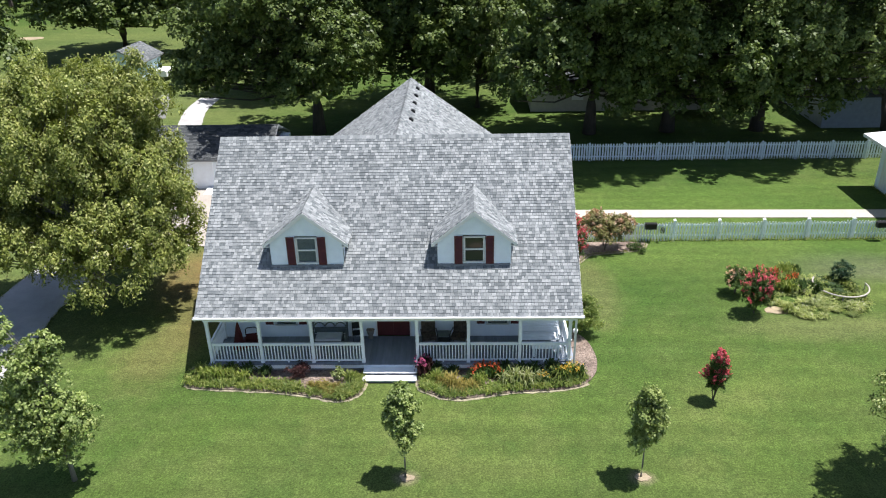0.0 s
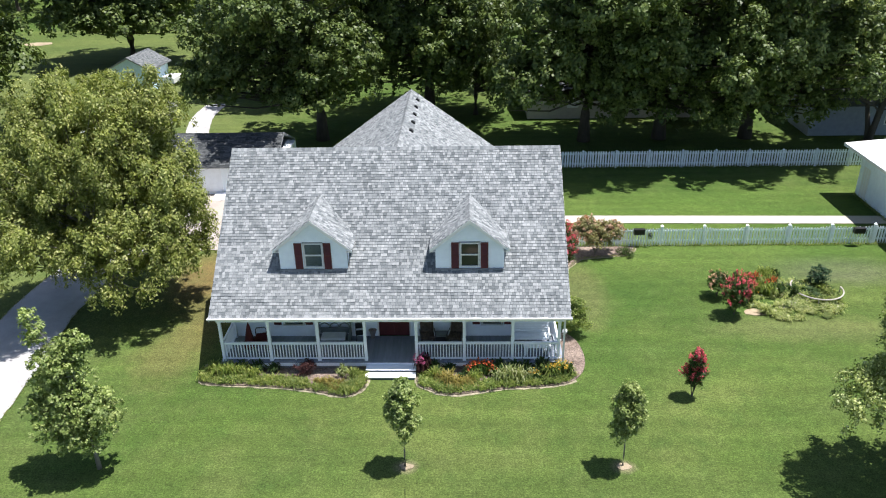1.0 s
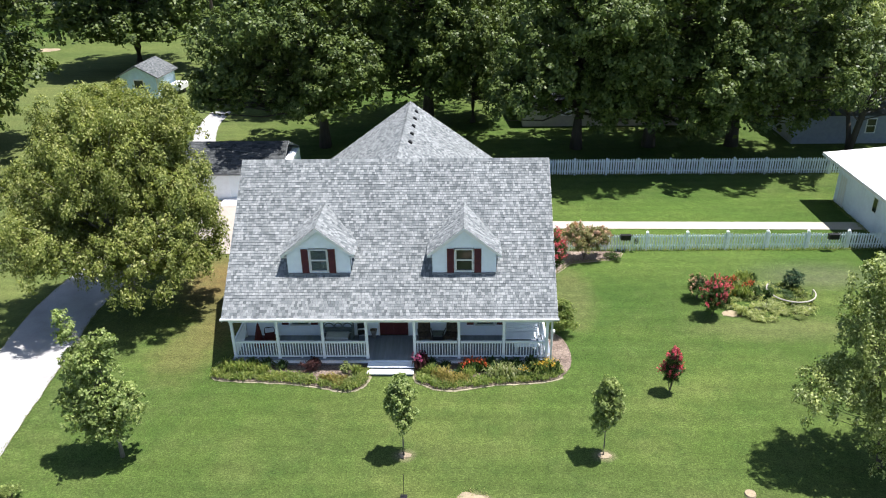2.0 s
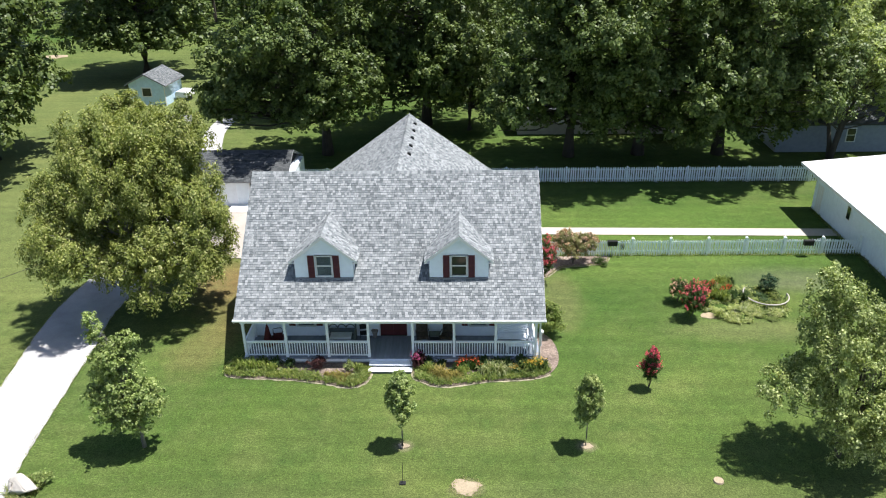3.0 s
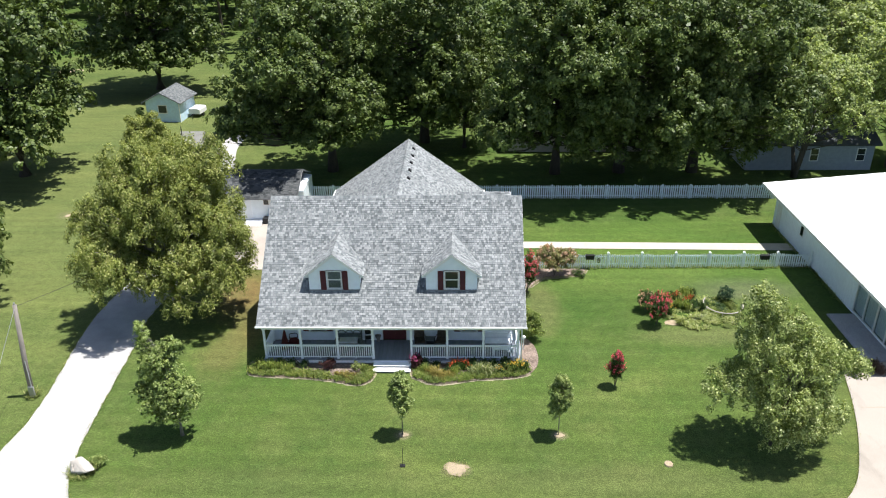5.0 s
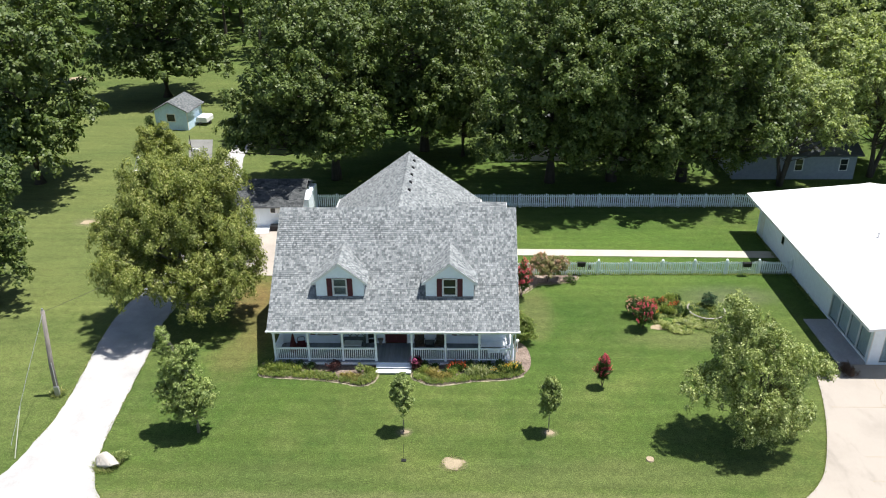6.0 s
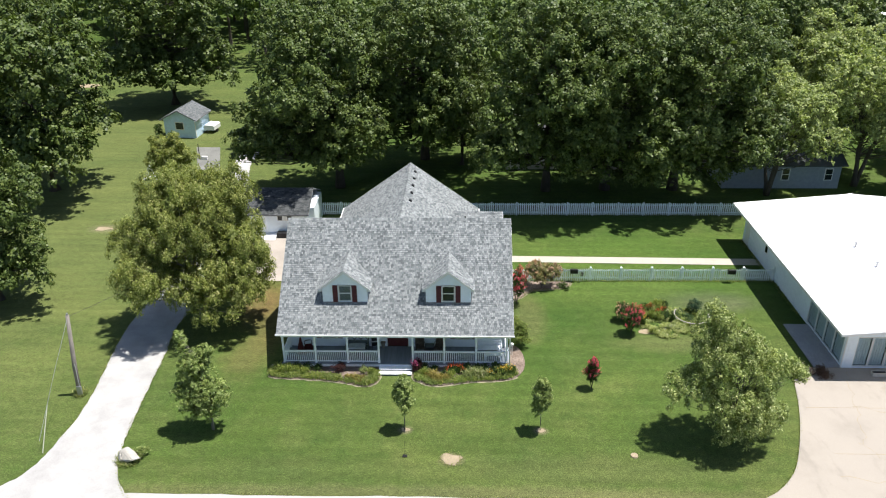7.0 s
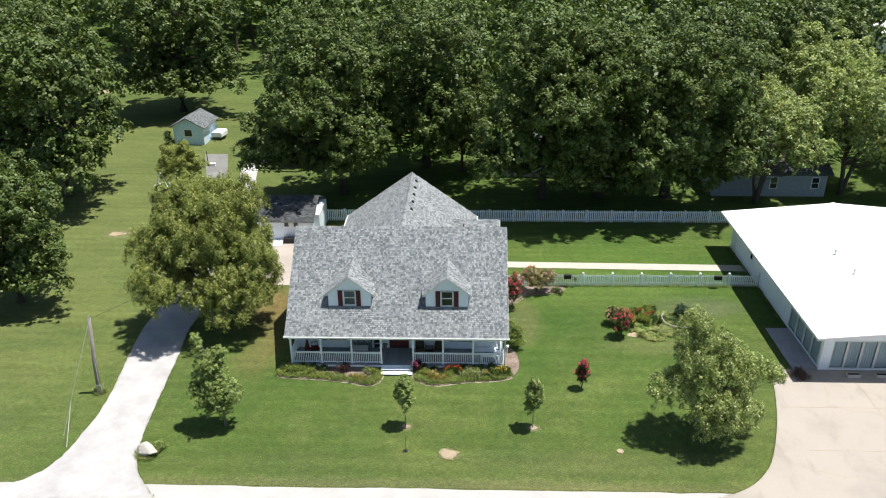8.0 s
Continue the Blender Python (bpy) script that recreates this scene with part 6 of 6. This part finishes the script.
part("back_panel", MB().box(-0.68, 0.68, 0.32, 0.335, 0.35, 0.58), WICKER, bk)
for s in (-1, 1):
    part("side_frame", MB().tube([(s * 0.74, -0.3, 0.02), (s * 0.74, -0.3, 0.58), (s * 0.74, 0.3, 0.6), (s * 0.74, 0.35, 0.02)], 0.04, 6).tube([(s * 0.74, -0.4, 0.02), (s * 0.74, 0.42, 0.02)], 0.025, 6).box(s * 0.74 - 0.012, s * 0.74 + 0.012, -0.27, 0.3, 0.2, 0.55), WICKER, gl)
ch = thing("metal_chair", "small dark metal chair on the porch", "chair", at=pose(-1.55, 1.9, F, 0, 0, 10))
part("seat", MB().box(-0.22, 0.22, -0.22, 0.2, 0.43, 0.455), IRON, ch)
part("backrest", MB().box(-0.22, 0.22, 0.2, 0.225, 0.55, 0.84), IRON, ch)
for sx in (-1, 1):
    for sy, h in ((-1, 0.43), (1, 0.84)):
        part("leg", MB().tube([(sx * 0.21, sy * 0.2, 0), (sx * 0.21, sy * 0.2 + 0.005, h)], 0.013, 6), IRON, ch)
pot = thing("planter", "weathered stoneware planter beside the door", "planter", at=pose(-1.03, 2.2, F))
part("pot", MB().tube([(0, 0, 0), (0, 0, 0.05), (0, 0, 0.12), (0, 0, 0.36), (0, 0, 0.40)], [0.13, 0.10, 0.10, 0.17, 0.19], 14), TERRACOTTA, pot, smooth=True)
part("soil", MB().tube([(0, 0, 0.401), (0, 0, 0.405)], [0.15, 0.15], 12), MULCH, pot)
rc = thing("red_chair", "dark red cloth porch chair", "chair", at=pose(-6.0, 1.3, F, 0, 0, 12) @ Matrix.Scale(0.86, 4))
part("seat", MB().box(-0.28, 0.28, -0.28, 0.25, 0.30, 0.40), RED, rc)
part("backrest", MB().box(-0.28, 0.28, -0.03, 0.03, 0, 0.36, pose(0, 0.25, 0.38, -12)), RED, rc)
part("back_frame", MB().tube([(-0.28, 0.31, 0.70), (-0.27, 0.37, 0.98), (-0.2, 0.385, 1.04), (0.2, 0.385, 1.04), (0.27, 0.37, 0.98), (0.28, 0.31, 0.70)], 0.025, 6), IRON, rc)
for s in (-1, 1):
    part("armrest", MB().box(s * 0.32 - 0.04, s * 0.32 + 0.04, -0.3, 0.3, 0.58, 0.61), RED, rc)
    part("leg", MB().box(s * 0.30 - 0.025, s * 0.30 + 0.025, -0.28, -0.23, 0, 0.58), RED, rc)
    part("leg", MB().box(s * 0.30 - 0.025, s * 0.30 + 0.025, 0.22, 0.27, 0, 0.58), RED, rc)
um = thing("folded_umbrella", "dark red folded patio umbrella standing on the porch", "umbrella", at=pose(-6.55, 1.25, F, 2, 3))
part("canopy", MB().tube([(0, 0, 0.12), (0, 0, 0.5), (0, 0, 1.25), (0, 0, 1.42)], [0.27, 0.21, 0.07, 0.02], 9), RED, um)
part("pole", MB().tube([(0, 0, 0), (0, 0, 0.119)], 0.025, 6), IRON, um)
sw = thing("porch_swing", "white slatted porch swing hung from the ceiling", "swing", at=pose(6.25, 1.55, F))
for k in range(5):
    part("seat_slat", MB().box(-0.78, 0.78, -0.28 + k * 0.12, -0.19 + k * 0.12, 0.44, 0.465), WHITE, sw)
for k in range(5):
    part("back_slat", MB().box(-0.78, 0.78, 0.31 + k * 0.022, 0.335 + k * 0.022, 0.52 + k * 0.105, 0.60 + k * 0.105), WHITE, sw)
for s in (-1, 1):
    part("armrest", MB().box(s * 0.80 - 0.03, s * 0.80 + 0.03, -0.32, 0.36, 0.68, 0.71).box(s * 0.80 - 0.02, s * 0.80 + 0.02, -0.3, -0.26, 0.42, 0.68).box(s * 0.80 - 0.02, s * 0.80 + 0.02, 0.30, 0.34, 0.42, 1.05), WHITE, sw)
    part("chain", MB().tube([(s * 0.80, -0.28, 0.70), (s * 0.80, 0.02, 1.45), (s * 0.80, 0.02, 2.115)], 0.012, 5).tube([(s * 0.80, 0.32, 1.0), (s * 0.80, 0.02, 1.45)], 0.012, 5), STEEL, sw)
bn = thing("low_bench", "low white slatted bench at the porch end", "bench", at=pose(6.45, 0.85, F))
for k in range(4):
    part("slat", MB().box(-0.6, 0.6, -0.2 + k * 0.105, -0.11 + k * 0.105, 0.40, 0.425), WHITE, bn)
for s in (-1, 1):
    part("leg_frame", MB().box(s * 0.5 - 0.03, s * 0.5 + 0.03, -0.2, 0.2, 0, 0.398), WHITE, bn)
# lamp by the porch corner
lp = thing("garden_lamp", "white globe garden lamp at the porch corner", "lamp", at=pose(7.8, 1.9, -0.3))
part("pole", MB().tube([(0, 0, 0.3), (0, 0, 1.1)], 0.03, 8), TRIM, lp)
part("shade", MB().tube([(0, 0, 1.1), (0, 0, 1.16), (0, 0, 1.26), (0, 0, 1.32)], [0.06, 0.11, 0.11, 0.04], 12), TRIM, lp, smooth=True)
ds = thing("downspout", "white downspout at the porch corner", "downspout", at=pose(7.52, 0.12, 0))
part("pipe", MB().box(-0.04, 0.04, -0.03, 0.03, 0.0, 2.6), TRIM, ds)

# ---- things in the yard ----
def box_planter(x):
    t = thing("fence_box", "black box hung on the picket fence", "box", "black boxes on the fence", at=pose(x, 12.52, 0.82))
    part("body", MB().box(-0.30, 0.30, -0.13, 0.13, 0.0, 0.30), BLACK, t)
    part("lid", MB().box(-0.32, 0.32, -0.15, 0.13, 0.301, 0.33), BLACK, t)


box_planter(13.35)
box_planter(25.9)
hr = thing("hose_reel", "dark hose reel hung on the picket fence", "hose reel", at=pose(14.0, 12.5, 0.75))
part("hose", MB().tube([(0.11 * math.cos(a), -0.02 - 0.02 * a / 6.28, 0.16 * math.sin(a)) for a in [k * 0.45 for k in range(42)]], 0.02, 6), IRON, hr)
part("bracket", MB().box(-0.05, 0.05, -0.14, 0.1, -0.03, 0.03), IRON, hr)

up = thing("utility_pole", "weathered wooden utility pole with guy wire", "pole", at=pose(-19.97, -2.85, 0))
part("pole", MB().tube([(0, 0, 0), (0.1, 0, 2.0), (0.48, 0, 5.85)], [0.15, 0.14, 0.11], 10), POLEWOOD, up, smooth=True)
part("meter_box", MB().box(-0.02, 0.28, -0.24, -0.13, 0.05, 0.72), STEEL, up, "pale metal box at the foot")
part("conduit", MB().tube([(0.17, -0.15, 0.7), (0.22, -0.14, 2.4)], 0.03, 6), STEEL, up)
part("wire", MB().tube([(0.47, -0.03, 5.7), (0.45, -2.9, 3.35), (0.41, -5.6, 0.9), (0.41, -5.62, 0.05)][:3], 0.012, 5), STEEL, up)
part("guy_guard", MB().tube([(0.42, -4.05, 2.28), (0.41, -5.62, 0.05)], 0.03, 6), GUARD, up, "pale plastic guy guard")
part("insulator", MB().tube([(0.48, 0, 5.85), (0.48, 0, 5.98)], 0.05, 8), STEEL, up)
pts = [Vector((0.48, 0, 5.75)).lerp(Vector((8.5, 26.0, 2.9)), f) - Vector((0, 0, 2.0 * f * (1 - f))) for f in [k / 12 for k in range(13)]]
part("service_wire", MB().tube(pts, 0.012, 4), IRON, up)


def boulder(seed, sx, sy, sz):
    """A block of broken stone with flat faces and worn edges."""
    rng = np.random.default_rng(seed)
    bm = bmesh.new()
    for d in unit(rng.normal(size=(15, 3))):
        k = rng.uniform(0.85, 1.2)
        bm.verts.new((d[0] * sx * k, d[1] * sy * k, max(-0.05, (d[2] * 0.75 + 0.45) * sz * k)))
    bmesh.ops.convex_hull(bm, input=bm.verts)
    bmesh.ops.bevel(bm, geom=bm.edges[:], offset=0.03, segments=2, affect="EDGES")
    me = bpy.data.meshes.new("boulder")
    bm.to_mesh(me)
    bm.free()
    return me


rk = part("boulder", boulder(3, 0.68, 0.46, 0.66), STONE)
rk.matrix_basis = pose(-14.35, -8.9, 0, 0, 0, -12)
tagged(rk, "large pale limestone boulder beside the driveway", "boulder")
rk = part("boulder", boulder(9, 0.40, 0.34, 0.50), STONE)
rk.matrix_basis = pose(-14.75, -8.95, 0, 0, 0, 40)
tagged(rk, "pale limestone boulder leaning on its neighbour", "boulder")
at(shrub("small_bush", "small weedy plant beside the boulder", 84, 0.6, 0.42, L_YOUNG, 0.08, 110, count=8), -13.7, -8.5)
sg = thing("yard_stake", "thin black stake in the front lawn, foot shadow built in black", "stake", at=pose(1.19, -8.34, 0))
part("rod", MB().tube([(0, 0, 0), (0.02, 0, 1.1)], 0.012, 6), IRON, sg)
# black slab built in place of the shadow at the stake's foot
part("foot_shadow", MB().box(-0.13, 0.13, -0.10, 0.10, 0.0, 0.05), BLACK, sg)
G = "stone troughs at the building"
for x in (31.55, 33.5):
    t = thing("stone_trough", "pale stone trough planter before the glass front", "planter", G, at=pose(x, -0.15, 0.052))
    part("trough", MB().box(-0.45, 0.45, -0.16, -0.12, 0, 0.26).box(-0.45, 0.45, 0.12, 0.16, 0, 0.26).box(-0.45, -0.41, -0.12, 0.12, 0, 0.26).box(0.41, 0.45, -0.12, 0.12, 0, 0.26).box(-0.41, 0.41, -0.12, 0.12, 0, 0.18), STONE, t)
    part("soil", MB().box(-0.409, 0.409, -0.119, 0.119, 0.181, 0.23), BLACK, t)
# low leafy shape stands in for a pile of brown mulch
at(shrub("mulch_mound", "low brown mulch mound at the building's corner", 85, 0.36, 0.75, BROWN_LITTER, 0.07, 150, count=9), 27.9, -0.05)
tr = thing("white_trailer", "white covered trailer parked beside the shed", "trailer", at=pose(-28.2, 53.2, 0, 0, 0, -8) @ Matrix.Scale(0.8, 4))
part("body", MB().prism([(-0.9, 0.55), (0.9, 0.55), (0.9, 1.2), (0.7, 1.35), (-0.7, 1.35), (-0.9, 1.2)], -1.2, 1.2, "y"), TRIM, tr)
for s in (-1, 1):
    part("wheel", MB().tube([(s * 0.78, 0, 0.3), (s * 0.92, 0, 0.3)], 0.3, 12), BLACK, tr)
part("drawbar", MB().tube([(0, -1.2, 0.55), (0, -2.0, 0.45), (0, -2.0, 0.0)], 0.04, 6), IRON, tr)

bx = thing("storage_box", "dark storage box before the outbuilding wall", "box", at=pose(-12.0, 20.85, 0.046))
part("body", MB().box(-0.5, 0.5, -0.3, 0.3, 0, 0.42), IRON, bx)
part("lid", MB().box(-0.52, 0.52, -0.32, 0.32, 0.421, 0.46), BLACK, bx)
rp = thing("ramp", "low pale concrete ramp at the outbuilding door", "ramp", at=pose(-13.2, 20.7, 0.046))
part("slab", MB().prism([(-0.6, 0), (0.55, 0), (0.55, 0.16), (-0.6, 0.02)], -0.8, 0.6, "x"), TRIM, rp)
at(shrub("dark_shrub", "dark green shrub at the shed's corner", 87, 1.7, 0.8, L_SHRUB, 0.14, 60, count=10), -34.2, 50.6)
ld = thing("play_frame", "white play frame half hidden by the small tree", "play frame", at=pose(-29.6, 35.6, 0))
for y in (-0.4, 0.4):
    part("leg", MB().tube([(-0.7, y, 0), (0, y * 0.6, 1.9)], 0.05, 6), TRIM, ld)
    part("leg", MB().tube([(0.7, y, 0), (0, y * 0.6, 1.9)], 0.05, 6), TRIM, ld)
part("slide", MB().prism([(-0.9, 0.02), (-0.2, 0.25), (-0.2, 0.33), (-0.9, 0.10)], -0.25, 0.25, "y"), TRIM, ld)
hp = thing("hydrant_post", "dark thin post with pale box on the gravel pad", "post", at=pose(-26.4, 42.2, 0.03))
part("post", MB().tube([(0, 0, 0), (0, 0, 1.9)], 0.05, 6), IRON, hp)
part("box", MB().box(0.2, 0.9, -0.2, 0.2, 0, 0.35), TRIM, hp)

# ---- ragged grass along the edges ----
def fringe(lines):
    rng = np.random.default_rng(120)
    rows = []
    for line, step, high, spread in lines:
        p = np.array(along(line, 0.0, step)).reshape(-1, 2)
        p = np.repeat(p, 6, axis=0) + rng.normal(0, spread, (len(p) * 6, 2))
        n = len(p)
        a = rng.uniform(0, 6.283, n)
        h = high * rng.uniform(0.5, 1.3, n)
        base = np.concatenate([p, np.full((n, 1), 0.005)], axis=1)
        out = np.stack([np.cos(a), np.sin(a), np.zeros(n)], axis=1)
        side = np.stack([-np.sin(a), np.cos(a), np.zeros(n)], axis=1) * (0.012 + 0.01 * rng.random(n))[:, None]
        mid = base + out * (h * 0.35)[:, None] + np.array((0, 0, 1)) * (h * 0.7)[:, None]
        tip = base + out * (h * 0.95)[:, None] + np.array((0, 0, 1)) * h[:, None]
        rows.append(np.stack([base, mid + side, tip, mid - side], axis=1))
    t = part("grass_fringe", quads("grass_fringe", np.concatenate(rows)), L_TURF)
    tagged(t, "ragged uncut grass along beds, fences and paving", "grass", kind="stuff")


def ring(x, y, r):
    return [(x + r * math.cos(k * math.pi / 12), y + r * math.sin(k * math.pi / 12)) for k in range(25)]


fringe([(BED_B, 0.10, 0.09, 0.05), (DRIVE_L[24:72], 0.13, 0.06, 0.06), (DRIVE_R[22:], 0.13, 0.06, 0.06), (APRON, 0.12, 0.06, 0.05),
        ([(-13, -11.42), (20, -11.42)], 0.14, 0.045, 0.035), ([(7.4, 12.65), (29.3, 12.65)], 0.09, 0.16, 0.07), ([(7.0, 26.05), (29.5, 26.05)], 0.1, 0.2, 0.08),
        ([(29.3, 7.4), (29.3, 20.4)], 0.1, 0.15, 0.07), (ring(3.82, -8.55, 0.55), 0.08, 0.06, 0.10), (ring(-19.9, -2.85, 0.3), 0.05, 0.25, 0.1), (ring(-14.4, -8.9, 0.6), 0.05, 0.2, 0.08)])

# ---- the lowest courses of the front roof, tab by tab ----
for i, p in front_rows:
    if i < 4:
        me = bpy.data.meshes.new("shingle")
        me.from_pydata([tuple(q) for q in p], [], TAB_FACES)
        part("shingle", me, SHINGLE_PIECE, roof)
